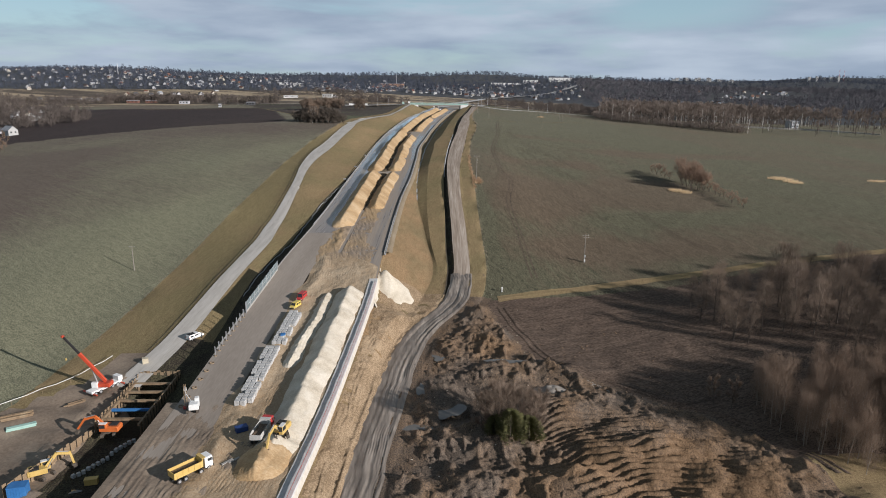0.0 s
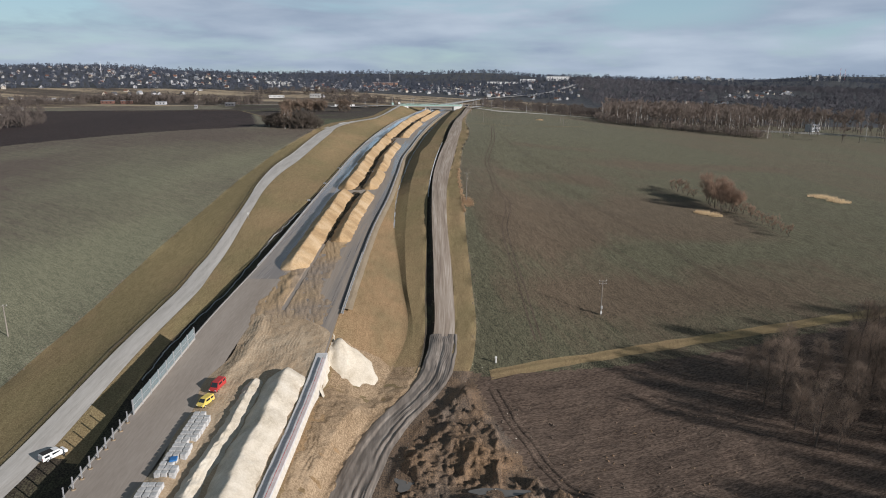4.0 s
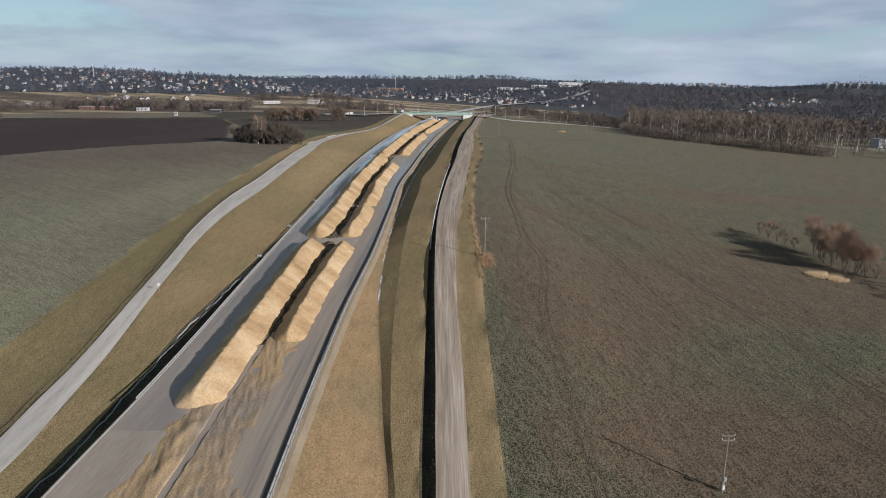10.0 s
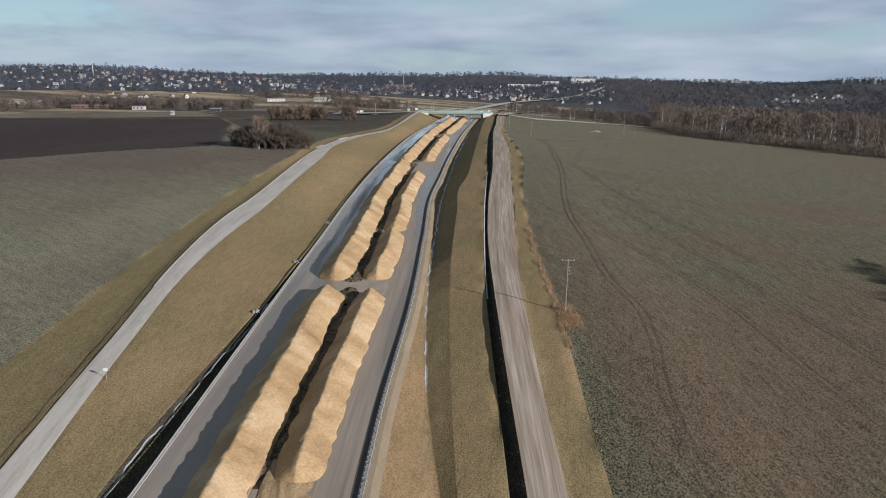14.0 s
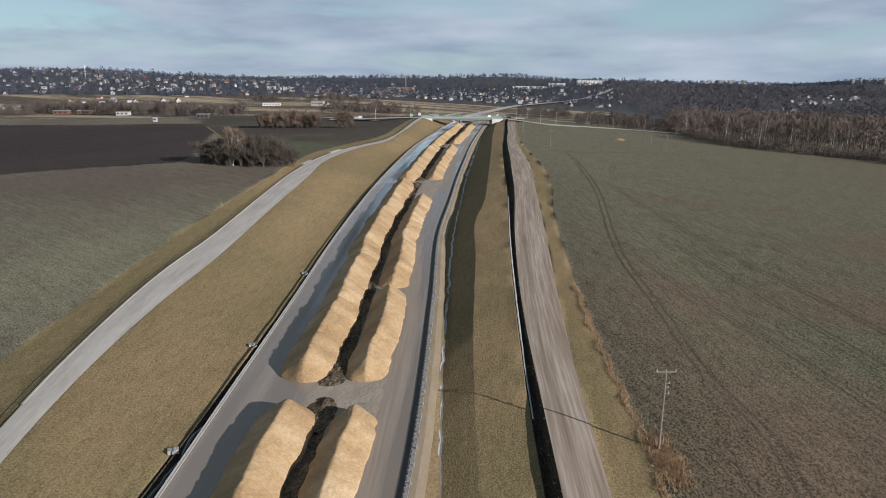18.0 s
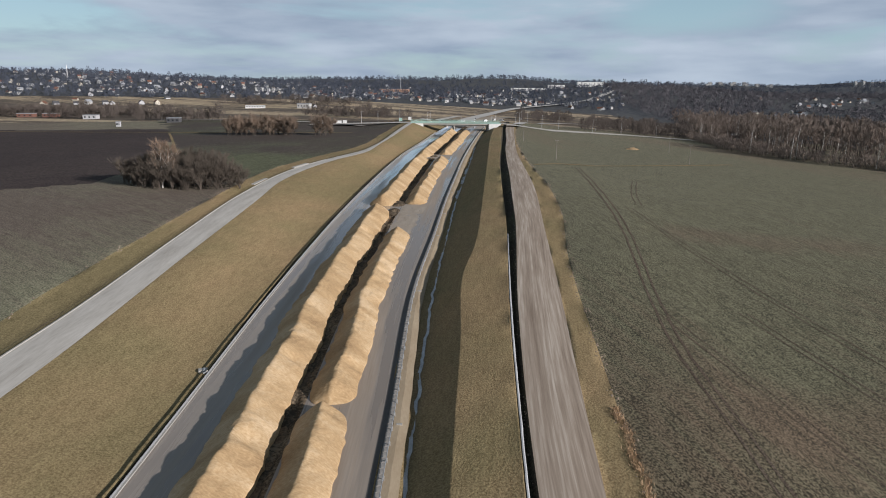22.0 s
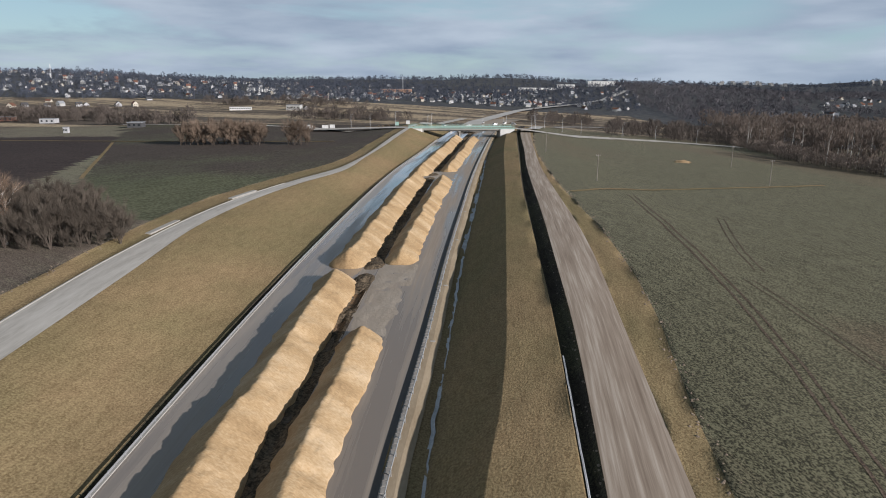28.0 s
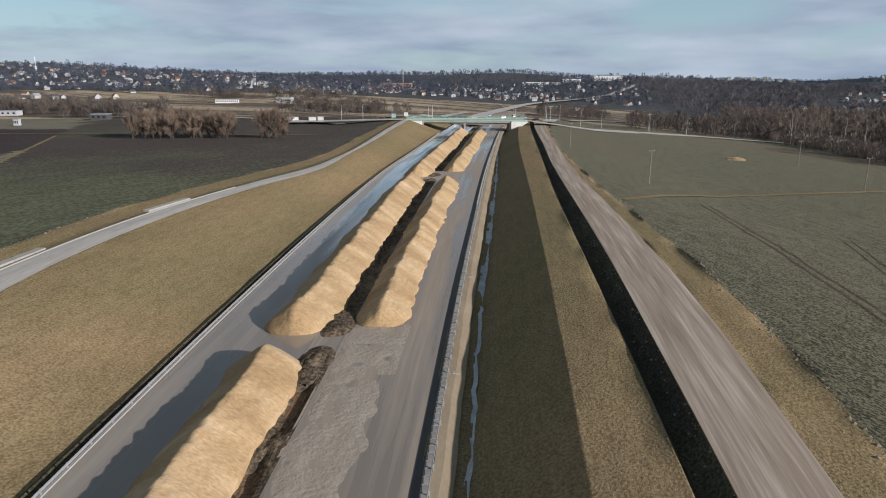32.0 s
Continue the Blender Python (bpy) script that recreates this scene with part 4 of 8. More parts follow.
def build_dust(y0, y1, a, b):
    rows = np.arange(y0, y1, 0.6)
    s = np.linspace(a, b, 40)[None]
    X = X_E(rows)[:, None] * (1 - s) + X_F(rows)[:, None] * s
    Y = np.repeat(rows[:, None], 40, 1)
    rim = value_noise(X, Y, 3.0, 51)
    fade = ease(0, 0.06, s - a + 0.02 * rim) * ease(0, 0.08, b - s + 0.04 * rim) * ease(0, 3, Y - y0 + rim) * ease(0, 3, y1 - Y + rim)
    me = mesh_grid("dusty_patch", X, Y, Z_R(rows)[:, None] - 0.015 + (0.05 + 0.05 * value_noise(X, Y, 1.4, 52)) * fade, (M_DUST,))
    return tagged(new("dusty_patch", me), "pale dried dust and grit left where a heap was cleared", "ground", kind="structure")


build_dust(378, 412, 0.57, 0.84)
build_dust(262, 272, 0.40, 0.82)
build_dust(500, 517, 0.42, 0.82)


def build_haul():
    rows = np.arange(46, 176, 0.5)
    s = np.linspace(-0.15, 1.15, 64)[None]
    xa, xb = X_J(rows)[:, None], X_K(rows)[:, None]
    X = xa * (1 - s) + xb * s + 0.25 * value_noise(rows, rows * 0, 5.0, 3)[:, None]
    Y = np.repeat(rows[:, None], 64, 1)
    rut = 0.16 * value_noise(s * 5.0 + 0 * Y, Y * 0.03, 0.5, 4) + 0.10 * value_noise(X, Y, 1.6, 5) + 0.10 * treads(X - xa, Y, 0.8, 0.42, 37)
    fade = np.minimum(1, np.minimum(s + 0.15, 1.15 - s) * 8)
    me = mesh_grid("haul_track", X, Y, Z_K(rows)[:, None] - 0.03 + (rut + 0.14) * fade, (M_HAUL,))
    return tagged(new("haul_track", me), "churned muddy haul track with deep wheel ruts", "road", kind="structure")


build_haul()


def build_apron():
    rows = np.arange(46, 101, 0.45)
    s = np.linspace(0, 1, 96)[None]
    xa, xb = X_E(rows)[:, None] - 2.0, across(0.75)(rows)[:, None]
    X = xa * (1 - s) + xb * s
    Y = np.repeat(rows[:, None], 96, 1)
    ang = 0.35 * np.sin(X / 6.0)
    rut = 0.10 * value_noise(X * 2.2 + Y * ang, Y * 0.12, 0.8, 6) + 0.16 * value_noise(X, Y, 2.8, 7) + 0.11 * treads(X - xa + 0.25 * Y, Y, 3.0, 0.55, 61) + 0.08 * treads(X - xa - 0.2 * Y, Y, 2.0, 0.5, 65)
    edge = np.minimum(1, np.minimum(s, 1 - s) * 8) * ease(101, 88, Y + 3.5 * value_noise(X, Y, 4.0, 8))
    me = mesh_grid("mud_apron", X, Y, Z_R(rows)[:, None] - 0.06 + (0.12 + rut) * edge, (M_APRON,))
    return tagged(new("mud_apron", me), "muddy apron criss-crossed by tyre tracks", "ground", kind="structure")


build_apron()


def build_spoil():
    xs = np.arange(-10, 62, 0.31)
    ys = np.arange(62, 154, 0.31)
    X, Y = np.meshgrid(xs, ys)
    base = ground_z(X, Y)
    crease = lambda size, seed: 1 - np.abs(value_noise(X, Y, size, seed))
    detail = 1.1 * crease(4.6, 11) ** 3 + 0.7 * crease(1.9, 12) ** 2 + 0.5 * crease(0.95, 17) ** 2 + 0.22 * value_noise(X, Y, 0.5, 13) - 0.9
    fan = np.hypot(X - 33, (Y - 60) * 1.12) + 1.3 * value_noise(X, Y, 8.0, 14) + 0.35 * value_noise(X, Y, 2.0, 18)
    groove = (1 - np.abs(np.sin(fan * 1.9))) ** 0.8 * 0.95 - 0.25 + 0.15 * value_noise(X, Y, 0.7, 19) + 0.3 * value_noise(X, Y, 4.0, 20)
    w = ease(15, 21, X + 2 * value_noise(X, Y, 5, 21)) * ease(110, 102, Y + 0.2 * (X - 30)) * ease(56, 46, X)
    shape = detail * (1 - 0.85 * w) + groove * w
    inside = ease(0, 2.5, X - X_L(Y) + value_noise(X, Y, 2.5, 22)) * ease(0, 4, SPOIL_EDGE(Y) - X + 2 * value_noise(X, Y, 4, 15))
    rim = np.exp(-((SPOIL_EDGE(Y) - 2.2 - X) / 1.3) ** 2) * (0.5 + 0.5 * crease(3.0, 23))
    for px, py, rx, ry in PUDDLES:
        shape -= (0.6 + shape) * np.exp(-(((X - px) / rx) ** 2 + ((Y - py) / ry) ** 2) ** 2)
    me = mesh_grid("spoil_ground", X, Y, base - 0.12 + (shape + 0.22 + 0.8 * rim) * inside, (M_MUD,))
    return tagged(new("spoil_ground", me), "lumpy spoil heaps with bulldozer tread marks", "spoil heap", kind="structure")


build_spoil()


def build_bank():
    """The churned sandy bank between the retaining wall and the haul track."""
    rows = np.arange(50, 166, 0.4)
    s = np.linspace(0, 1, 40)[None]
    X = (X_F(rows) + 0.35)[:, None] * (1 - s) + (X_J(rows) + 0.5)[:, None] * s
    Y = np.repeat(rows[:, None], 40, 1)
    lump = 0.30 * (1 - np.abs(value_noise(X, Y, 2.6, 71))) ** 2 + 0.18 * value_noise(X, Y, 1.0, 72) + 0.10 * np.abs(value_noise(X, Y, 0.5, 73))
    step = 0.5 * np.exp(-((s - 0.78 - 0.04 * value_noise(Y, 0 * Y, 4.0, 74)) / 0.07) ** 2) * ease(130, 110, Y)
    track = 0.22 * treads(X - X_F(Y), Y, 1.8, 0.7, 75) * ease(0.15, 0.3, s) * ease(0.75, 0.55, s)
    fade = np.minimum(1, np.minimum(s * 8, (1 - s) * 10)) * ease(166, 156, Y)
    me = mesh_grid("sandy_bank", X, Y, ground_z(X, Y) - 0.06 + (0.08 + lump + step + track) * fade, (M_BANK,))
    return tagged(new("sandy_bank", me), "churned sandy bank with wheel tracks below the wall", "bank", kind="structure")


build_bank()

# ---- sand piles in the median ----
def frac_x(y, s):
    return X_E(y) * (1 - s) + X_F(y) * s


def ridge(name, mid, y0, y1, half, height, mat, label, seed, step=0.34, ends=(3.0, 3.0), sharp=1.15, wav=0.5, base=Z_R, category="sand pile", group="", tips=4.5):
    """A long tipped heap: load after load side by side, with sloping ends and a wavy crest."""
    rnd = np.random.RandomState(seed)
    rows = np.arange(y0, y1 + step / 2, step)
    s = np.linspace(-1, 1, 45)[None]
    Y = np.repeat(rows[:, None], 45, 1)
    flat = rows * 0
    tip = np.cumsum(rnd.uniform(0.6, 1.5, 240) * tips) + y0 - tips
    load = np.max(np.exp(-((rows[:, None] - tip[None]) / (tips * 0.5)) ** 2), axis=1)
    crest = 0.96 + 0.04 * load + 0.05 * value_noise(rows, flat, 7.0, seed + 3) + 0.03 * value_noise(rows, flat, 1.6, seed + 4)
    end = np.minimum(np.clip((rows - y0) / ends[0], 0, 1), np.clip((y1 - rows) / ends[1], 0, 1))
    end = np.sqrt(np.clip(end * (2 - end), 0, 1))[:, None]
    hw = half * (0.25 + 0.75 * end) * (1 + 0.05 * value_noise(rows, flat, 5.0, seed + 5))[:, None]
    drift = (0.35 * value_noise(rows, flat, 9.0, seed + 6) + 0.12 * value_noise(rows, flat, 2.5, seed + 8))[:, None]
    X = mid(rows)[:, None] + drift + s * hw + 0.26 * value_noise(np.sign(s) * 5 + 0 * Y, Y, 1.3, seed + 7) * np.abs(s) ** 3 * end
    prof = np.clip(1.06 * (1 - (0.08 ** 2 + np.abs(s) ** 2) ** 0.5 / 1.003) ** (1 / sharp), 0, 1)
    h = height * crest[:, None] * end * prof
    flank = np.clip(1 - np.abs(np.abs(s) - 0.55) * 2, 0, 1)
    tongue = value_noise(Y + 0.8 * np.abs(s), np.sign(s) * 7 + 0 * Y, 0.8, seed + 9) + 0.6 * value_noise(Y - 0.5 * np.abs(s), np.sign(s) * 9 + 0 * Y, 2.2, seed + 10)
    lump = 0.16 * value_noise(s * hw, Y, 3.0, seed) + 0.20 * value_noise(s * hw, Y, 1.1, seed + 1) + 0.30 * np.abs(value_noise(s * hw, Y, 0.55, seed + 2))
    h = h * (1 + 0.07 * flank * tongue) + wav * prof ** 0.6 * end * lump
    for by in np.arange(y0 + 6, y1 - 4, 21.0) + rnd.uniform(-6, 6, len(np.arange(y0 + 6, y1 - 4, 21.0))):
        side = rnd.choice((-1, 1))
        bite = np.exp(-((Y - by) / 0.9) ** 4) * np.clip(s * side * 2.2, 0, 1)
        h = h * (1 - 0.3 * bite)
    Z = base(rows)[:, None] - 0.05 + np.maximum(h, 0)
    Y = Y + 0.25 * value_noise(s * hw, Y, 1.8, seed + 12) * (np.abs(s) < 0.99)
    me = mesh_grid(name, X, Y, Z, (mat,))
    return tagged(new(name, me), label, category, group)


LEFT_MID = lambda y: frac_x(y, 0.36)
RIGHT_MID = lambda y: frac_x(y, 0.70)
for k, (y0, y1) in enumerate(((193, 264), (270, 402), (407, 500), (506, 645))):
    ridge("sand_mound", LEFT_MID, y0, y1, 3.5, 2.55, M_SAND, "long ridge of tipped yellow sand on the road base", 11 + k, group="sand piles in the median")
for k, (y0, y1) in enumerate(((212.5, 263), (270, 303), (304, 380), (409, 498), (516, 640))):
    ridge("sand_mound", RIGHT_MID, y0, y1, 2.9, 2.15, M_SAND, "low ridge of tipped yellow sand beside the carriageway", 31 + k, group="sand piles in the median")
MEDIAN_MID = lambda y: frac_x(y, 0.52)
for k, (y0, y1) in enumerate(((259, 266.5), (268.5, 276), (397, 404.5), (406.5, 414), (497, 503.5), (506.5, 513))):
    ridge("soil_mound", MEDIAN_MID, y0, y1, 1.9, 0.35, M_MEDIAN, "low spill of dark rubbly soil at the trench's end", 61 + k, group="soil spills in the median", category="soil pile", wav=0.7)

# ---- kit for things ----
def part(name, bm, material, parent, label="", m=None):
    """Links a bmesh as one mesh object under a thing or a part."""
    me = bpy.data.meshes.new(name)
    bm.normal_update()
    bm.to_mesh(me)
    bm.free()
    me.materials.append(material)
    ob = new(name, me)
    ob.parent = parent
    if m is not None:
        ob.matrix_basis = m
    return tagged(ob, label)


def piece(name, me, parent, m, label=""):
    ob = new(name, me)
    ob.parent = parent
    ob.matrix_basis = m
    return tagged(ob, label)


def at_site(m):
    """A pose on the plan as a pose in metres; what is drawn on the plan itself is enlarged as a whole."""
    if m.translation.length == 0:
        return Matrix.Diagonal((K, K, K, 1))
    return Matrix.Translation(m.translation * K) @ m.to_3x3().to_4x4()


def thing(name, label, category, m, group="", kind=""):
    ob = new(name)
    ob.empty_display_size = 0.3
    ob.matrix_basis = at_site(m)
    return tagged(ob, label, category, group, kind)


def bx(bm, c, s, m=None, bevel=0.0):
    """A box with its middle at c and its full size s."""
    r = bmesh.ops.create_cube(bm, size=1.0)
    vs = r["verts"]
    t = Matrix.Translation(c) @ Matrix.Diagonal((*s, 1))
    bmesh.ops.transform(bm, matrix=(m @ t) if m is not None else t, verts=vs)
    if bevel:
        es = list({e for v in vs for e in v.link_edges})
        bmesh.ops.bevel(bm, geom=es, offset=bevel, segments=1, affect="EDGES")
    return bm


def rod(bm, a, b, r0, r1=None, n=8, cap=True):
    """A tapered round bar from a to b."""
    a, b = Vector(a), Vector(b)
    d = b - a
    r = bmesh.ops.create_cone(bm, cap_ends=cap, segments=n, radius1=r0, radius2=r0 if r1 is None else r1, depth=d.length)
    bmesh.ops.transform(bm, matrix=Matrix.Translation((a + b) / 2) @ d.to_track_quat("Z", "Y").to_matrix().to_4x4(), verts=r["verts"])
    return bm


def beam(bm, a, b, w, h):
    """A square bar from a to b, w wide and h high."""
    a, b = Vector(a), Vector(b)
    d = b - a
    q = d.to_track_quat("Y", "Z").to_matrix().to_4x4()
    return bx(bm, (0, 0, 0), (w, d.length, h), Matrix.Translation((a + b) / 2) @ q)


def prism(bm, outline, y0, y1):
    """An outline in x and z, drawn out along y."""
    a = [bm.verts.new((x, y0, z)) for x, z in outline]
    b = [bm.verts.new((x, y1, z)) for x, z in outline]
    bm.faces.new(a[::-1])
    bm.faces.new(b)
    for i in range(len(a)):
        j = (i + 1) % len(a)
        bm.faces.new((a[i], a[j], b[j], b[i]))
    bmesh.ops.recalc_face_normals(bm, faces=bm.faces)
    return bm


def B():
    return bmesh.new()


def on_ground(x, y, turn=0.0, dz=0.0, z=None):
    return pose(x, y, (gz(x, y) if z is None else z) + dz, 0, 0, turn)


def raw_mesh(name, verts, faces, mats, smooth=False):
    me = bpy.data.meshes.new(name)
    me.from_pydata(verts, [], faces)
    for m in mats:
        me.materials.append(m)
    me.update()
    return me


# ---- trees ----
def tube(V, Fc, pts, radii, n=4):
    """Adds a bent tapered tube to lists of corners and faces."""
    base = len(V)
    for i, (p, r) in enumerate(zip(pts, radii)):
        d = (pts[min(i + 1, len(pts) - 1)] - pts[max(i - 1, 0)]).normalized()
        u = d.orthogonal().normalized()
        w = d.cross(u)
        for k in range(n):
            a = 2 * math.pi * k / n
            V.append(tuple(p + (u * math.cos(a) + w * math.sin(a)) * r))
    for i in range(len(pts) - 1):
        for k in range(n):
            q = (k + 1) % n
            Fc.append((base + i * n + k, base + i * n + q, base + (i + 1) * n + q, base + (i + 1) * n + k))


def grow(seed, height, spread, limbs=11, twigs=420, trunk_r=0.2, low=0.25, twig_w=0.035, twig_l=1.3, stems=1, rise=0.0, loose=0.0):
    """A bare tree: trunk and limbs in one list, fine twigs in another."""
    rnd = random.Random(seed)
    TV, TF, CV, CF = [], [], [], []
    tips = []
    for st in range(stems):
        lean = Vector((rnd.uniform(-1, 1), rnd.uniform(-1, 1), 0)) * (0.05 if stems == 1 else 0.32)
        pts = [Vector((0, 0, -0.3))]
        top = height * rnd.uniform(0.82, 1.0)
        for i in range(1, 7):
            f = i / 6
            pts.append(Vector((0, 0, top * f)) + lean * top * f + Vector((rnd.uniform(-1, 1), rnd.uniform(-1, 1), 0)) * 0.025 * height * f)
        rad = [trunk_r * (1.15 - 0.98 * i / 6) for i in range(7)]
        tube(TV, TF, pts, rad, 6 if stems == 1 else 4)
        for k in range(limbs):
            f = low + (0.95 - low) * (k + rnd.random()) / limbs
            i = min(int(f * 6), 5)
            p = pts[i].lerp(pts[i + 1], f * 6 - i)
            a = k * 2.4 + rnd.uniform(-0.5, 0.5)
            reach = spread * (1.1 - 0.75 * abs(f - 0.45) / 0.55) * rnd.uniform(0.7, 1.15)
            d = Vector((math.cos(a), math.sin(a), rnd.uniform(0.55, 1.2))).normalized()
            q = [p, p + d * reach * 0.5, p + d * reach * 0.85 + Vector((0, 0, reach * 0.22)), p + d * reach + Vector((0, 0, reach * 0.45))]
            r = trunk_r * (0.42 - 0.25 * f)
            tube(TV, TF, q, [r, r * 0.7, r * 0.4, r * 0.15], 3)
            for j in range(3):
                s = q[1 + j % 2].lerp(q[2], rnd.random())
                dd = (d + Vector((rnd.uniform(-1, 1), rnd.uniform(-1, 1), rnd.uniform(-0.1, 0.9))) * 0.8).normalized()
                e = s + dd * reach * rnd.uniform(0.35, 0.6)
                tube(TV, TF, [s, (s + e) / 2 + Vector((0, 0, 0.08)), e], [r * 0.4, r * 0.25, r * 0.08], 3)
                tips += [(s, e)] * 2
            tips += [(q[1], q[2]), (q[2], q[3]), (q[2], q[3])]
        tips += [(pts[4], pts[5]), (pts[5], pts[6]), (pts[5], pts[6])]
    for _ in range(twigs):
        s, e = tips[rnd.randrange(len(tips))]
        p = s.lerp(e, rnd.random()) + Vector((rnd.gauss(0, 1), rnd.gauss(0, 1), rnd.gauss(0, 1))) * loose
        d = ((e - s).normalized() + Vector((rnd.uniform(-1, 1), rnd.uniform(-1, 1), rnd.uniform(-0.4, 1.0) + rise)) * 0.85).normalized()
        ln = twig_l * rnd.uniform(0.5, 1.2)
        u = d.orthogonal().normalized()
        if rnd.random() < 0.5:
            u = d.cross(u)
        b = len(CV)
        CV += [tuple(p - u * twig_w), tuple(p + u * twig_w), tuple(p + d * ln * 1.05)]
        CF.append((b, b + 1, b + 2))
    return TV, TF, CV, CF


def tree_kind(name, label, seed, height, spread, bark, twig, group="", **kw):
    TV, TF, CV, CF = grow(seed, height, spread, **kw)
    ob = thing(name, label, "tree" if "shrub" not in name else "shrub", pose(0, 0, -500), group)
    for pn, V, Fc, mt in (("trunk", TV, TF, bark), ("crown", CV, CF, twig)):
        t = new(pn, raw_mesh(pn, V, Fc, (mt,)))
        t.parent = ob
    return ob


def plant(kinds, places, rnd, scale=(0.8, 1.2), size=1.35):
    """Sets copies of the kinds at the places; the first place of each kind takes the original."""
    used = set()
    for x, y in places:
        k = rnd.choice(kinds)
        s = rnd.uniform(*scale) * size
        m = pose(x * K, y * K, (gz(x, y) - 0.1) * K, 0, 0, rnd.uniform(0, 360)) @ Matrix.Diagonal((s, s, s * rnd.uniform(0.9, 1.1), 1))
        if k in used:
            ob = copy_thing(k, m)
            ob.matrix_basis = m
        else:
            used.add(k)
            k.matrix_basis = m
    for k in kinds:
        if k not in used:
            for c in list(k.children_recursive):
                bpy.data.objects.remove(c)
            bpy.data.objects.remove(k)


def scatter(rnd, n, inside, box, gap):
    """Random places in a box that pass a test and keep apart."""
    out, tries = [], 0
    while len(out) < n and tries < n * 60:
        tries += 1
        p = (rnd.uniform(box[0], box[1]), rnd.uniform(box[2], box[3]))
        if inside(*p) and all((p[0] - q[0]) ** 2 + (p[1] - q[1]) ** 2 > gap * gap for q in out[-220:]):
            out.append(p)
    return out


def wood(name, label, templates, places, rnd, mats, scale=(0.8, 1.2), size=1.35):
    """A far wood of many trees, joined: bark and twigs as two materials."""
    AV, AF, AM, base = [], [], [], 0
    for x, y in places:
        V, Fc, Mi = templates[rnd.randrange(len(templates))]
        s, a = rnd.uniform(*scale) * size, rnd.uniform(0, 6.28)
        ca, sa = math.cos(a) * s, math.sin(a) * s
        W = np.stack([V[:, 0] * ca - V[:, 1] * sa + x * K, V[:, 0] * sa + V[:, 1] * ca + y * K, V[:, 2] * s * rnd.uniform(0.9, 1.15) + gz(x, y) * K], 1)
        AV.append(W)
        AF.append(Fc + base)
        AM.append(Mi)
        base += len(V)
    V, Fc, Mi = np.concatenate(AV), np.concatenate(AF), np.concatenate(AM)
    me = bpy.data.meshes.new(name)
    me.vertices.add(len(V))
    me.vertices.foreach_set("co", V.astype(np.float32).ravel())
    me.loops.add(Fc.size)
    me.loops.foreach_set("vertex_index", Fc.astype(np.int32).ravel())
    me.polygons.add(len(Fc))
    me.polygons.foreach_set("loop_start", np.arange(0, Fc.size, 3, dtype=np.int32))
    me.polygons.foreach_set("loop_total", np.full(len(Fc), 3, dtype=np.int32))
    me.polygons.foreach_set("material_index", Mi.astype(np.int32))
    for m in mats:
        me.materials.append(m)
    me.update(calc_edges=True)
    return tagged(new(name, me), label, "trees", kind="stuff")


def template(TV, TF, CV, CF, which=(0, 1)):
    """Trunk and twig lists as triangle arrays."""
    n = len(TV)
    tris, mi = [], []
    for f, k in ((TF, which[0]), ([tuple(i + n for i in q) for q in CF], which[1])):
        for q in f:
            tris.append((q[0], q[1], q[2]))
            mi.append(k)
            if len(q) == 4:
                tris.append((q[0], q[2], q[3]))
                mi.append(k)
    return np.array(TV + CV, float), np.array(tris, int), np.array(mi, int)

# ---- woods, groves and single trees ----
rnd = random.Random(5)
tall = [tree_kind("bare_tree", "tall leafless tree with a dark trunk and fine twigs", 100 + i, 14 + i % 3, 3.2, M_BARK, M_TWIG, "trees of the hollow", limbs=18, twigs=2500, twig_w=0.016, twig_l=1.5, low=0.15, rise=0.4, loose=0.55) for i in range(5)]
in_hollow = lambda x, y: y < 156 + 0.16 * (x - 60) and y > 112 and x > 64 + 0.15 * abs(y - 150) + (24 if y < 134 else 0)
plant(tall, scatter(rnd, 120, in_hollow, (60, 150, 108, 190), 2.9), rnd, (0.55, 0.98))
red = [tree_kind("bare_sapling", "leafless reddish-brown sapling in a dense stand", 140 + i, 10.5, 1.5, M_BIRCH_GREY, M_TWIG_RED, "saplings of the thicket", limbs=13, twigs=1900, trunk_r=0.075, low=0.12, twig_w=0.0115, twig_l=1.1, rise=0.8, loose=0.6) for i in range(4)]
in_thicket = lambda x, y: x > 58 + max(0, (96 - y)) * 0.6 and y > 84 and y < 112 + 0.1 * (x - 58)
plant(red, scatter(rnd, 270, in_thicket, (56, 112, 84, 118), 1.2), rnd, (0.82, 1.0))
lone = [tree_kind("bare_sapling", "small leafless tree at the edge of the thicket", 150, 7.5, 1.8, M_BARK, M_TWIG_RED, limbs=10, twigs=1400, trunk_r=0.09, low=0.15, twig_w=0.014, rise=0.6)]
plant(lone, [(51.5, 108.5), (54.0, 106.5)], rnd, (0.8, 1.0))

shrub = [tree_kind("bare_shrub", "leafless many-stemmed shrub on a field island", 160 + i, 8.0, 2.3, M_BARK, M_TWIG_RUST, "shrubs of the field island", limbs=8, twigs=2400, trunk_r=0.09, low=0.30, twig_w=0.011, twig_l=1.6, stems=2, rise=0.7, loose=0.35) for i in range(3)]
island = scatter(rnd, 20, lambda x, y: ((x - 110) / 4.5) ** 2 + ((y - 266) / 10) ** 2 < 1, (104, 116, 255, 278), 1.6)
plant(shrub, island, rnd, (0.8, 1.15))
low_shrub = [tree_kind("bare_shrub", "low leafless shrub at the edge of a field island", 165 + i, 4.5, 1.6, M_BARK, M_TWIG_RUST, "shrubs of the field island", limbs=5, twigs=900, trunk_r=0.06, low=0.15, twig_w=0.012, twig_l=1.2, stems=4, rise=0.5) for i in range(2)]
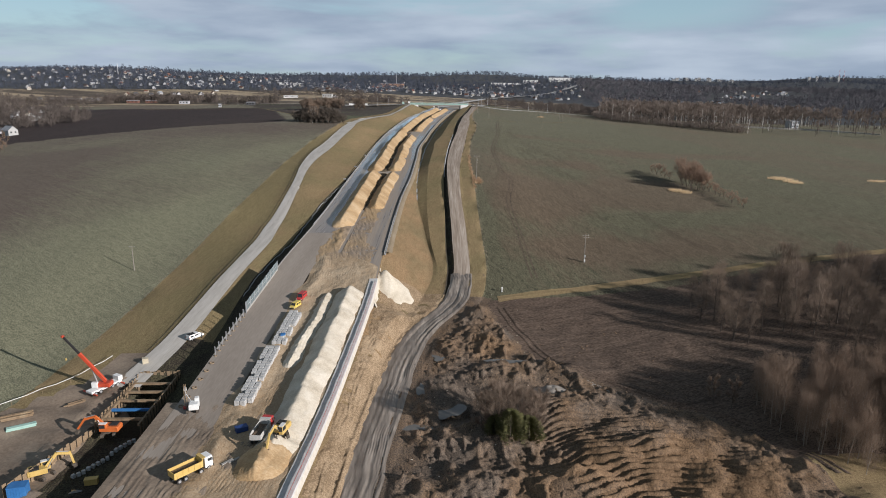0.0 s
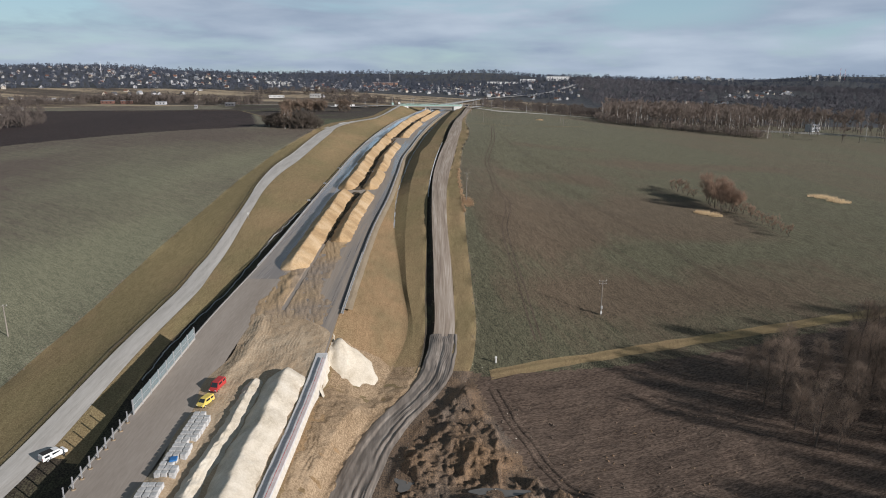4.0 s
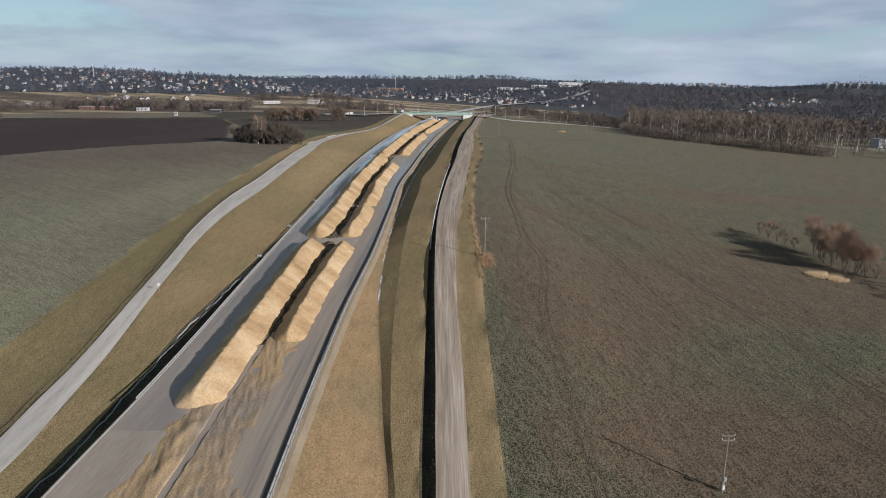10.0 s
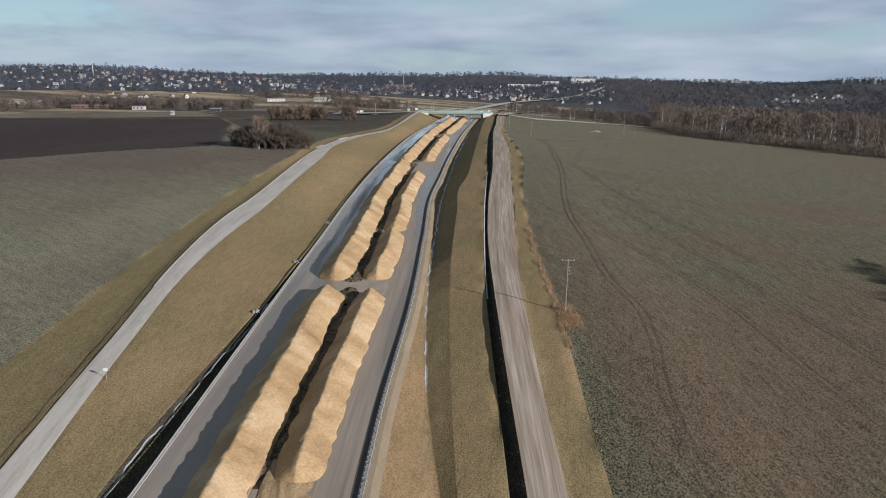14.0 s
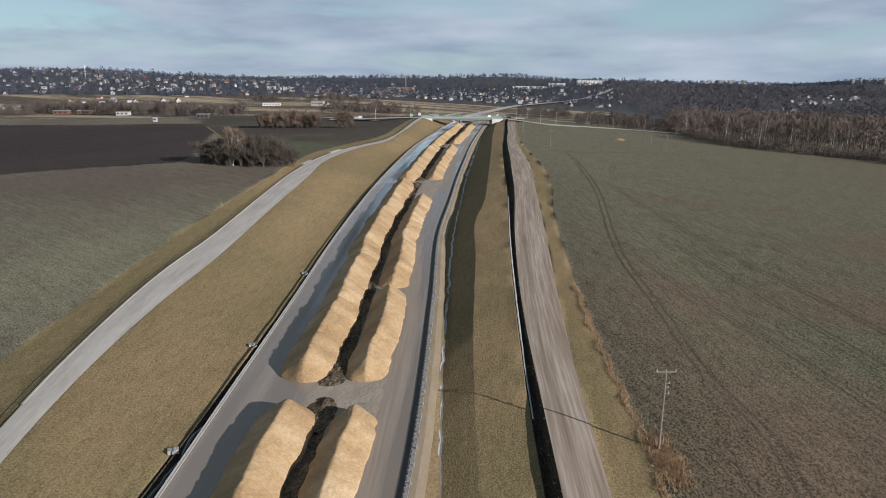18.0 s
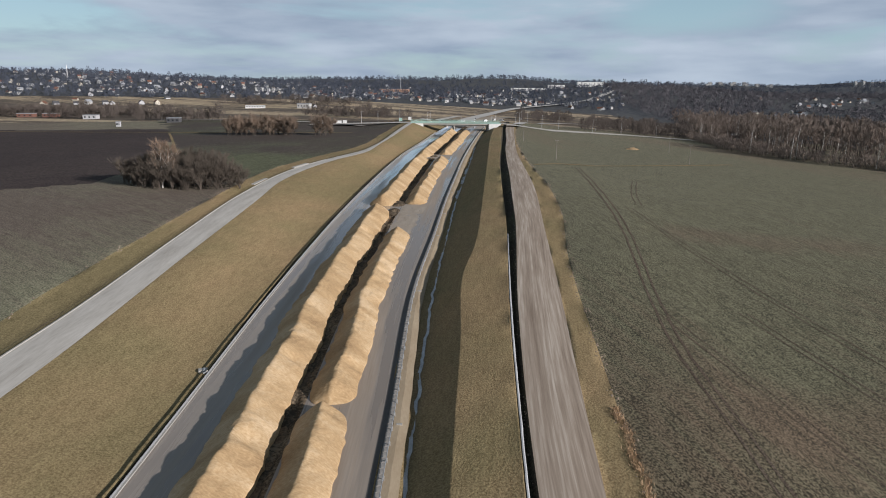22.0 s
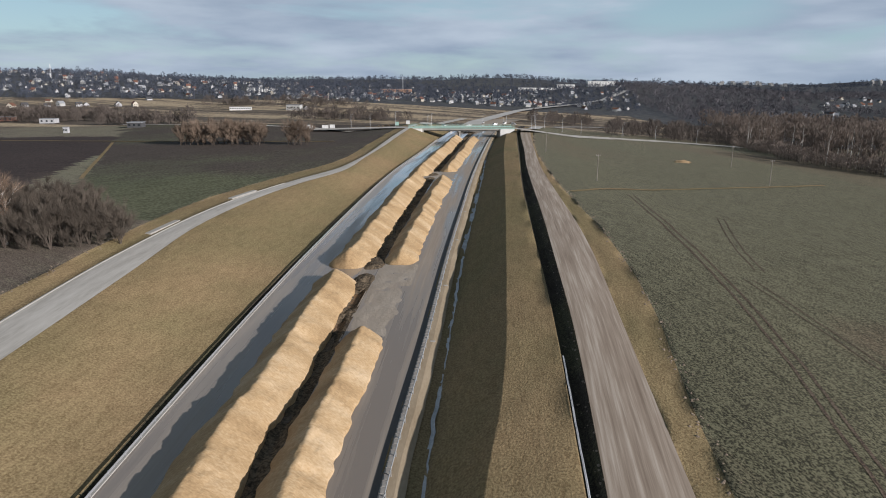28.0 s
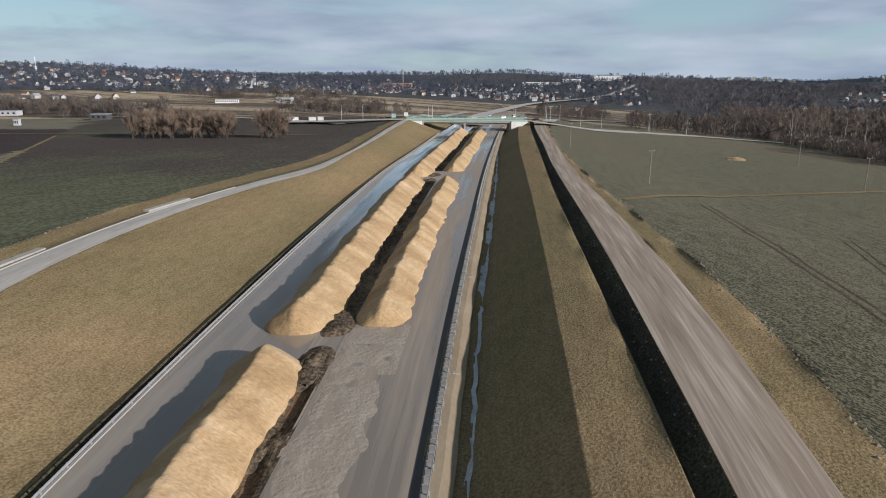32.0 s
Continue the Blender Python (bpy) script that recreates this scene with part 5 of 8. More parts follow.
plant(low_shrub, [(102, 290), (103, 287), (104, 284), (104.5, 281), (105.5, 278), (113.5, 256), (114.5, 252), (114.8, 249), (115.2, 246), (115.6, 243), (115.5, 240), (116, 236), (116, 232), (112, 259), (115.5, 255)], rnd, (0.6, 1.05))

scrub = [tree_kind("bare_shrub", "dense grey leafless shrub of a small copse", 170 + i, 7.5, 2.4, M_BARK, M_TWIG_DARK, "shrubs of the copse", limbs=6, twigs=2600, trunk_r=0.05, low=0.03, twig_w=0.017, twig_l=1.4, stems=4, rise=0.4) for i in range(4)]
in_copse = lambda x, y: ((x + 63.5) / 15.0) ** 2 + ((y - 406) / 7.5) ** 2 < 1
heart = lambda x, y: ((x + 62.5) / 11.0) ** 2 + ((y - 406) / 5.0) ** 2 < 1
grown = scatter(rnd, 72, in_copse, (-79, -48, 398, 414), 1.8)
scrub_low = [tree_kind("bare_shrub", "low grey leafless shrub at the copse's edge", 176 + i, 5.0, 2.6, M_BARK, M_TWIG_DARK, "shrubs of the copse", limbs=6, twigs=1700, trunk_r=0.05, low=0.02, twig_w=0.017, twig_l=1.3, stems=5, rise=0.2) for i in range(2)]
plant(scrub, [p for p in grown if heart(*p)], rnd, (0.9, 1.15))
plant(scrub_low, [p for p in grown if not heart(*p)], rnd, (0.7, 1.2))
pale = [tree_kind("bare_tree", "pale-barked leafless tree standing out of the copse", 180 + i, 10.5, 3.0, M_BIRCH, M_TWIG_RED, limbs=16, twigs=900, trunk_r=0.17, twig_w=0.03, twig_l=1.5) for i in range(2)]
plant(pale, [(-66.5, 400.5), (-64.5, 401.5)], rnd, (1.0, 1.15))

bushes = [tree_kind("bare_shrub", "rounded leafless bush by the field edge", 190 + i, 7.5, 2.8, M_BARK, M_TWIG, "bushes by the far field", limbs=5, twigs=2000, trunk_r=0.06, low=0.03, twig_w=0.022, twig_l=1.7, stems=5, rise=0.4) for i in range(2)]
plant(bushes, scatter(rnd, 36, lambda x, y: True, (-102, -68, 572, 581), 1.9) + scatter(rnd, 7, lambda x, y: True, (-58, -49, 572, 577), 2.2), rnd, (0.8, 1.2))

mud_bush = [tree_kind("bare_shrub", "leafless grey shrub among the mud heaps", 195 + i, 6.5, 2.0, M_BARK, M_TWIG, limbs=7, twigs=2000, trunk_r=0.06, low=0.1, twig_w=0.013, twig_l=1.3, stems=4, rise=0.5) for i in range(2)]
plant(mud_bush, [(8.5, 100), (11.5, 101.5), (14, 100.5), (16.5, 99.5), (10, 103), (17, 102), (13, 98), (7, 98), (15.5, 97), (9, 97), (12, 104)], rnd, (0.8, 1.15))


def conifer(x, y, h, r, seed):
    """A bushy dark conifer: drooping sprays round a short trunk."""
    q = random.Random(seed)
    ob = thing("conifer", "bushy dark green conifer among bare shrubs", "tree", on_ground(x, y))
    part("trunk", rod(B(), (0, 0, -0.2), (0, 0, h * 0.9), 0.16, 0.03, 6), M_BARK, ob)
    V, Fc = [], []
    for i in range(3600):
        f = q.random() ** 0.8
        z = h * (0.04 + 0.96 * f)
        a = q.uniform(0, 6.28)
        lobes = 0.75 + 0.25 * math.sin(3 * a + seed) + 0.12 * math.sin(7 * a + z * 2)
        rr = r * lobes * math.sin(math.pi * min(1, 0.36 + 0.62 * f)) ** 0.6 * q.uniform(0.55, 1.02)
        p = Vector((math.cos(a) * rr, math.sin(a) * rr, z))
        d = Vector((math.cos(a), math.sin(a), q.uniform(-0.2, 0.9))).normalized()
        u = d.orthogonal().normalized().lerp(d.cross(d.orthogonal()).normalized(), q.random()).normalized()
        ln, w = q.uniform(0.35, 0.7), q.uniform(0.06, 0.13)
        b = len(V)
        V += [tuple(p - d * ln * 0.4 - u * w), tuple(p - d * ln * 0.4 + u * w), tuple(p + d * ln)]
        Fc.append((b, b + 1, b + 2))
    c = new("crown", raw_mesh("crown", V, Fc, (M_CONIFER,)))
    c.parent = ob
    return ob


conifer(11.3, 95.0, 7.6, 4.1, 1)
conifer(14.6, 96.0, 6.4, 3.6, 2)
conifer(8.8, 96.5, 4.8, 2.3, 4)


def reed_tuft(places, label):
    for x, y, w in places:
        q = random.Random(int(x * 10))
        V, Fc = [], []
        for i in range(380):
            a, r = q.uniform(0, 6.28), 1.4 * w * math.sqrt(q.random())
            p = Vector((math.cos(a) * r * 1.6, math.sin(a) * r * 0.7, -0.1))
            h = q.uniform(0.9, 1.7)
            t = p + Vector((q.uniform(-0.35, 0.35), q.uniform(-0.35, 0.35), h))
            b = len(V)
            V += [tuple(p - Vector((0.05, 0, 0))), tuple(p + Vector((0.05, 0.02, 0))), tuple(t)]
            Fc.append((b, b + 1, b + 2))
        ob = thing("reed_clump", label, "reeds", on_ground(x, y, q.uniform(-20, 20)), "reed clumps in the field")
        c = new("straw", raw_mesh("straw", V, Fc, (M_REED,)))
        c.parent = ob


reed_tuft(((100.5, 258.5, 1.8), (102.0, 256.5, 2.2), (103.5, 254.5, 1.5), (154, 280, 2.6), (155.5, 277, 2.6), (156.5, 273, 2.4), (157, 270, 2.0), (195, 274, 2.5)), "straw-coloured clump of dry reeds in the green field")

M_REED_RED = surf("reddish_dry_weeds", ((0.32, 0.205, 0.120), (0.54, 0.38, 0.235)), scale=0.5, fine=4, bump=0.1)


def margin_weeds(line, y0, y1, n, seed, heart):
    """Blades of dry weeds along a field margin, thickest round one spot."""
    q = random.Random(seed)
    V, Fc = [], []
    for i in range(n):
        if i % 2:
            x, y = q.gauss(heart[0], 0.75), q.gauss(heart[1], 1.9)
        else:
            y = q.uniform(y0, y1)
            x = float(line(y)) + q.gauss(-0.15, 0.28) + 0.25 * math.sin(y * 0.9)
        f = 0.35 + 0.65 * (0.5 + 0.5 * math.sin(y * 1.3) * math.sin(y * 0.37 + 1))
        p = Vector((K * x, K * y, K * gz(x, y) - 0.05))
        t = p + Vector((q.gauss(0, 0.3), q.gauss(0, 0.3), q.uniform(0.25, 0.9) * f + 0.1))
        d = Vector((q.uniform(-1, 1), q.uniform(-1, 1), 0)).normalized() * 0.05
        k = len(V)
        V += [tuple(p - d), tuple(p + d), tuple(t)]
        Fc.append((k, k + 1, k + 2))
    return tagged(new("dry_weeds", raw_mesh("dry_weeds", V, Fc, (M_REED_RED,))), "reddish dry weeds along the field margin by the pole", "weeds", kind="stuff")


margin_weeds(X_L, 244, 300, 9000, 77, (19.7, 253.6))

# woods
wt = [template(*grow(300 + i, 15, 3.0, limbs=6, twigs=460, trunk_r=0.17, low=0.25, twig_w=0.060, twig_l=2.2, rise=0.5)) for i in range(5)]
wc = [template(*grow(320 + i, 15, 3.2, limbs=3, twigs=190, trunk_r=0.17, low=0.4, twig_w=0.13, twig_l=2.3, rise=0.5)) for i in range(4)]
wb = [template(*grow(310 + i, 16, 2.2, limbs=4, twigs=160, trunk_r=0.2, low=0.4, twig_w=0.06, twig_l=1.9), which=(2, 1)) for i in range(2)]
edge_x = curve((430, 330), (455, 240), (490, 208), (520, 180), (565, 158), (610, 165), (668, 178), (780, 218), (850, 240), (950, 262))
in_wood = lambda x, y: x > float(edge_x(y)) + 2 and x < float(edge_x(y)) + (200 if y > 600 else 330) and y < 960
stand = [p for p in scatter(rnd, 2300, in_wood, (140, 560, 440, 960), 3.0) if not (p[0] > 232 and p[1] < 548) or rnd.random() < 0.22]
rim_of = lambda p: p[0] - float(edge_x(p[1])) < 38
wood("bare_wood", "dense wood of leafless brown trees with some birches", wt * 3 + wb, [p for p in stand if rim_of(p)], rnd, (M_BARK, M_TWIG_WOOD, M_BIRCH), (0.75, 1.2))
wood("inner_wood", "brown leafless tree tops of the inner wood", wc * 4 + wb, [p for p in stand if not rim_of(p)], rnd, (M_BARK, M_TWIG_WOOD, M_BIRCH), (0.75, 1.2))


def tuft(seed, h, r, n, w):
    """A small far tree: a thin stem and a loose crown of broad sprays."""
    q = random.Random(seed)
    TV, TF, CV, CF = [], [], [], []
    tube(TV, TF, [Vector((0, 0, -0.5)), Vector((0, 0, h * 0.6))], [0.2, 0.08], 3)
    for _ in range(n):
        f = q.random() ** 0.75
        a, rr = q.uniform(0, 6.28), r * math.sqrt(q.random()) * math.sin(math.pi * (0.18 + 0.72 * f))
        p = Vector((math.cos(a) * rr, math.sin(a) * rr, h * (0.05 + 0.85 * f)))
        d = Vector((math.cos(a) * 0.5, math.sin(a) * 0.5, q.uniform(0.3, 1.2))).normalized()
        u = d.orthogonal().normalized()
        if q.random() < 0.5:
            u = d.cross(u)
        b = len(CV)
        CV += [tuple(p - u * w), tuple(p + u * w), tuple(p + d * q.uniform(0.12, 0.24) * h)]
        CF.append((b, b + 1, b + 2))
    return TV, TF, CV, CF


brush = [template(*tuft(350 + i, 5.0, 2.6, 130, 0.08), which=(0, 1)) for i in range(3)]
rim = lambda x, y: 0 < x - float(edge_x(y)) + 4 < 26 and y < 900 and not (x > 232 and y < 548)
wood("wood_undergrowth", "tangled brown undergrowth along the edge of the wood", brush, scatter(rnd, 900, rim, (140, 380, 440, 900), 2.0), rnd, (M_BARK, M_TWIG_WOOD), (0.6, 1.3))
far_t = [template(*tuft(330 + i, 10 + i % 3, 4.4, 46, 0.55), which=(0, 0)) for i in range(5)]
fir_t = [template(*tuft(340 + i, 13, 2.2, 40, 0.6), which=(0, 0)) for i in range(2)]
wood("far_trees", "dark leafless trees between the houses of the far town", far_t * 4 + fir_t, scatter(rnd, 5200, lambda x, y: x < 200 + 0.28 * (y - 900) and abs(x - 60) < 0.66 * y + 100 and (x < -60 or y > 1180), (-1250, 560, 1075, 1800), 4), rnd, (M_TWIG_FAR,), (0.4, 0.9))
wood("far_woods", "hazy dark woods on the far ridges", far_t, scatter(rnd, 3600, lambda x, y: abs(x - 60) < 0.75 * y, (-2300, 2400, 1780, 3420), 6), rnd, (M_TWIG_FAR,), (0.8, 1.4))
hamlets = ((520, 1180, 34), (640, 1330, 46), (760, 1420, 52), (430, 1080, 18))
clear_of = lambda x, y: all(((x - hx) / (1.3 * hr)) ** 2 + ((y - hy + 40) / 90) ** 2 > 1 for hx, hy, hr in hamlets)
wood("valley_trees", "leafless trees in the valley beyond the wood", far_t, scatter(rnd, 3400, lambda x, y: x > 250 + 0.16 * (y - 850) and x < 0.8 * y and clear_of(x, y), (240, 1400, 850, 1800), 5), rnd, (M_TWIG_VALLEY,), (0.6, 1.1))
belts = ((-310, 850, 80, 26, 150), (-420, 800, 60, 30, 110), (-185, 745, 34, 12, 46), (-60, 800, 46, 20, 70), (-150, 1010, 90, 14, 80), (110, 860, 26, 60, 60), (-480, 720, 60, 70, 120), (-345, 600, 40, 50, 80), (-265, 470, 26, 46, 60), (-600, 860, 90, 60, 150), (-275, 800, 40, 12, 50), (-345, 840, 50, 14, 70))
spots = scatter(rnd, 150, lambda x, y: x < float(edge_x(y)) + 4 and x > 105 + 0.25 * (y - 690), (105, 240, 690, 830), 3.0)
for cx, cy, rx, ry, n in belts:
    spots += scatter(rnd, n, lambda x, y: ((x - cx) / rx) ** 2 + ((y - cy) / ry) ** 2 < 1, (cx - rx, cx + rx, cy - ry, cy + ry), 2.5)
mid_t = [template(*tuft(360 + i, 8 + i, 3.4, 170, 0.15), which=(0, 0)) for i in range(3)]
wood("hedgerow_trees", "brown leafless trees and hedges among the far fields", mid_t, spots, rnd, (M_TWIG_HEDGE,), (0.6, 1.2))
left_t = [template(*grow(370 + i, 7, 1.8, limbs=4, twigs=420, trunk_r=0.07, low=0.1, twig_w=0.035, twig_l=1.5, rise=0.6), which=(0, 1)) for i in range(2)]
wood("field_thicket", "reddish-brown leafless thicket beside the pasture", left_t, scatter(rnd, 170, lambda x, y: x < -178 - 0.39 * (y - 263), (-270, -180, 262, 350), 2.0), rnd, (M_BARK, M_TWIG_RED), (0.7, 1.1))

# ---- retaining wall, chalk heaps and yard ----
def tangent(line, y):
    d = float(line(y + 0.5) - line(y - 0.5))
    return math.degrees(math.atan2(-d, 1.0))


def build_wall():
    wall = thing("retaining_wall", "pale precast panel retaining wall with grey coping", "wall", pose(0, 0, 0), kind="structure")
    bm = B()
    bx(bm, (0, 0, 0), (0.16, 1.46, 1.46), bevel=0.03)
    pm = bpy.data.meshes.new("panel")
    bm.to_mesh(pm)
    bm.free()
    pm.materials.append(M_PANEL)
    y = 50.0
    k = 0
    while y < 154:
        x, z = float(X_F(y)), float(Z_R(y))
        low = float(Z_R(y)) - 3.2
        t = tangent(X_F, y)
        zz = z - 0.55
        while zz > low and z - low > 1.2:
            piece("panel", pm, wall, pose(x + 0.16, y, zz, 0, 0, t))
            zz -= 1.5
        y += 1.5
        k += 1
    rows = np.arange(49, 155.5, 1.5)
    s = np.array([0, 0.02, 0.5, 0.98, 1.0])[None]
    X = (X_F(rows) - 1.75)[:, None] * (1 - s) + (X_F(rows) + 0.27)[:, None] * s
    Z = Z_R(rows)[:, None] + np.array([0.0, 0.32, 0.34, 0.36, -0.1])[None]
    cp = new("coping", mesh_grid("coping", X, np.repeat(rows[:, None], 5, 1), Z, (M_BLOCK,), smooth=False, unit=1))
    cp.parent = wall
    tagged(cp, "pale grey cast concrete coping")
    rib = thing("warning_tape", "red plastic warning net along the wall's edge", "barrier", pose(0, 0, 0))
    rows = np.arange(49, 153, 1.0)
    X = (X_F(rows) - 0.22)[:, None] + np.array([0, 0.04, 0.10])[None] + 0.01 * np.sin(rows * 1.7)[:, None]
    Z = Z_R(rows)[:, None] + 0.34 + np.array([0.22, 0.52, 0.56])[None] + 0.02 * np.sin(rows * 0.9)[:, None]
    nt = new("net", mesh_grid("net", X, np.repeat(rows[:, None], 3, 1), Z, (M_RED,), smooth=False, unit=1))
    nt.parent = rib
    for yv in range(50, 153, 4):
        part("stake", rod(B(), (float(X_F(yv)) - 0.18, yv, float(Z_R(yv)) + 0.3), (float(X_F(yv)) - 0.18, yv, float(Z_R(yv)) + 1.0), 0.03, n=5), M_STEEL, rib)


build_wall()
ridge("limestone_mound", lambda y: X_F(y) - 5.3, 84, 148, 3.4, 2.3, M_CHALK, "long white pile of crushed limestone behind the wall", 51, base=lambda y: Z_R(y), category="stone pile", wav=0.35)
ridge("limestone_mound", lambda y: X_F(y) - 11.2 + 0.02 * (y - 90), 112, 146, 1.7, 1.1, M_CHALK, "low white streak of spilled crushed limestone", 52, category="stone pile", wav=0.8)
ridge("sand_mound", lambda y: X_F(y) - 5.8, 79, 88, 4.0, 2.2, M_SAND, "yellow sand pile at the end of the limestone", 53, category="sand pile", wav=0.9)


def cone(name, x, y, top, slope, mat, label, seed, reach=16, squash=1.0):
    """A tipped cone that runs down to the ground on all sides."""
    a = np.linspace(0, 2 * np.pi, 73)[:, None]
    r = np.linspace(0, 1, 26)[None] * reach
    X, Y = x + np.cos(a) * r, y + np.sin(a) * r * squash
    Z = top - slope * np.maximum(r - 0.5, 0) + (0.3 * value_noise(X, Y, 2.2, seed) + 0.18 * value_noise(X, Y, 0.8, seed + 1)) * np.minimum(1, r)
    Z = np.maximum(Z, ground_z(X, Y) - 0.35)
    return tagged(new(name, mesh_grid(name, X, Y, Z, (mat,))), label, "stone pile")


cone("limestone_mound", -12.2, 159.5, 8.9, 1.05, M_CHALK, "white cone of crushed limestone at the wall's end", 3.0, 14)
cone("gravel_mound", 4.0, 84.0, -1.2, 0.62, surf("grey_gravel", ((0.16, 0.15, 0.145), (0.30, 0.29, 0.28)), scale=0.5, fine=4, bump=0.5, dist=0.1), "grey gravel pile beside the mud", 4.0, 7)
cone("rubble_mound", 21.8, 113.0, -0.7, 0.45, surf("pale_rubble", ((0.15, 0.135, 0.118), (0.32, 0.29, 0.255)), scale=0.6, fine=3, bump=0.6, dist=0.15), "pale rubble pile at the field's edge", 5.0, 5)


def rubble(n, box, mat, label, seed, size=(0.15, 0.6), zf=None):
    """Loose stones and clods, too many to count."""
    q = random.Random(seed)
    bm = B()
    V, Fc = [], []
    for _ in range(n):
        x, y = q.uniform(box[0], box[1]), q.uniform(box[2], box[3])
        if zf is None and x < float(X_L(y)):
            continue
        z = gz(x, y) if zf is None else zf(x, y)
        s = q.uniform(*size) * q.random()
        b = len(V)
        for dx, dy, dz in ((-1, 0, 0), (1, 0, 0), (0, -1, 0), (0, 1, 0), (0, 0, 1), (0, 0, -1)):
            V.append((K * x + dx * s * q.uniform(0.6, 1.3), K * y + dy * s * q.uniform(0.6, 1.3), K * z + dz * s * q.uniform(0.5, 1.0)))
        for f in ((0, 2, 4), (2, 1, 4), (1, 3, 4), (3, 0, 4), (2, 0, 5), (1, 2, 5), (3, 1, 5), (0, 3, 5)):
            Fc.append(tuple(b + i for i in f))
    bm.free()
    return tagged(new("clods", raw_mesh("clods", V, Fc, (mat,))), label, "stones", kind="stuff")


rubble(2600, (-6, 62, 66, 150), M_MUD, "loose clods and stones on the churned mud", 7)
rubble(500, (-20, 22, 84, 165), M_CHALK, "pale stones scattered over the muddy corner", 8, (0.1, 0.35))
for sx, sy, rx, ry in (*PUDDLES, (-12.4, 116, 0.6, 7), (-56, 83.6, 2.6, 1.0), (-71, 95.6, 2.0, 0.9)):
    a = np.linspace(0, 2 * np.pi, 40)
    w = 1 + 0.22 * np.sin(3 * a + sx) + 0.12 * np.sin(5 * a)
    px, py = sx + rx * w * np.cos(a), sy + ry * w * np.sin(a)
    ring = ground_z(sx + 0.5 * rx * np.cos(a), sy + 0.5 * ry * np.sin(a))
    lev = float(np.mean(ring)) + 0.03 if (sx, sy, rx, ry) in PUDDLES else float(np.min(ring)) - 0.1
    pm = raw_mesh("puddle", [(sx * K, sy * K, lev * K)] + [(u * K, v * K, lev * K) for u, v in zip(px[:-1], py[:-1])], [(0, i + 1, (i + 1) % 39 + 1) for i in range(39)], (M_WATER,))
    tagged(new("puddle", pm), "shallow puddle reflecting the sky in the mud", "puddle", kind="structure")


# ---- noise barrier and soldier posts ----
def build_barrier():
    ob = thing("noise_barrier", "glazed noise barrier panels between steel posts", "fence", pose(0, 0, 0))
    glass = surf("tinted_barrier_glass", ((0.30, 0.38, 0.40), (0.42, 0.50, 0.52)), scale=0.5, fine=3, rough=0.15, bump=0, transmission=0.55)
    ys = np.linspace(136.5, 159.5, 9)
    pts = [Vector((float(X_E(v)) + 0.55, v, float(Z_R(v)))) for v in ys]
    for p in pts:
        part("post", bx(B(), (0, 0, 1.3), (0.18, 0.18, 2.6)), M_STEEL, ob, m=Matrix.Translation(p))
    for a, b in zip(pts[:-1], pts[1:]):
        for z0, z1, mt, nm in ((0.05, 0.5, M_CONC, "plinth"), (0.55, 1.45, glass, "pane"), (1.5, 2.5, glass, "pane")):
            bm = B()
            v = [bm.verts.new(a + Vector((dx, 0.1, z))) for dx in (-0.03, 0.03) for z in (z0, z1)]
            w = [bm.verts.new(b + Vector((dx, -0.1, z))) for dx in (-0.03, 0.03) for z in (z0, z1)]
            for f in ((v[0], v[1], w[1], w[0]), (v[2], w[2], w[3], v[3]), (v[1], v[3], w[3], w[1]), (v[0], w[0], w[2], v[2]), (v[0], v[2], v[3], v[1]), (w[0], w[1], w[3], w[2])):
                bm.faces.new(f)
            bmesh.ops.recalc_face_normals(bm, faces=bm.faces)
            part(nm, bm, mt, ob)
        part("rail", beam(B(), a + Vector((0, 0, 1.475)), b + Vector((0, 0, 1.475)), 0.08, 0.07), M_STEEL, ob)


build_barrier()


def soldier_post(x, y, h, m0):
    ob = thing("steel_post", "bare steel post standing in a drilled hole", "post", m0, "posts waiting for barrier panels")
    bm = B()
    bx(bm, (0, -0.09, h / 2), (0.2, 0.02, h))
    bx(bm, (0, 0.09, h / 2), (0.2, 0.02, h))
    bx(bm, (0, 0, h / 2), (0.02, 0.17, h))
    part("shaft", bm, M_STEEL, ob)
    part("collar", rod(B(), (0, 0, -0.1), (0, 0, 0.12), 0.5, 0.42, 10), M_RUST, ob, "rusty ring of soil and steel")
    return ob


for i, yv in enumerate(np.linspace(117.5, 134.5, 9)):
    soldier_post(0, 0, 2.7 - 0.05 * (i % 3), pose(float(X_E(yv)) + 0.6, yv, float(Z_R(yv))))


def casing(x, y):
    ob = thing("pile_casing", "short rusty ring round an open drilled hole", "casing", pose(x, y, float(Z_R(y))), "casings of drilled holes")
    bm = B()
    n = 14
    for k in range(n):
        a0, a1 = 6.2832 * k / n, 6.2832 * (k + 1) / n
        q = [bm.verts.new((r * math.cos(a), r * math.sin(a), z)) for a in (a0, a1) for r, z in ((0.62, 0), (0.62, 0.22), (0.5, 0.22), (0.5, -0.2))]
        for i in range(3):
            bm.faces.new((q[i], q[i + 1], q[5 + i], q[4 + i]))
    part("ring", bm, M_RUST, ob)
    # a dark disc below the rim draws the shade inside the hole
    part("fill", rod(B(), (0, 0, -0.25), (0, 0, -0.02), 0.5, n=12), M_DARK, ob, "dark disc standing in for the shade in the hole")


for yv in (99.5, 102.5, 105.5, 108.5, 111.5, 114.5):
    casing(float(X_E(yv)) + 0.9, yv)


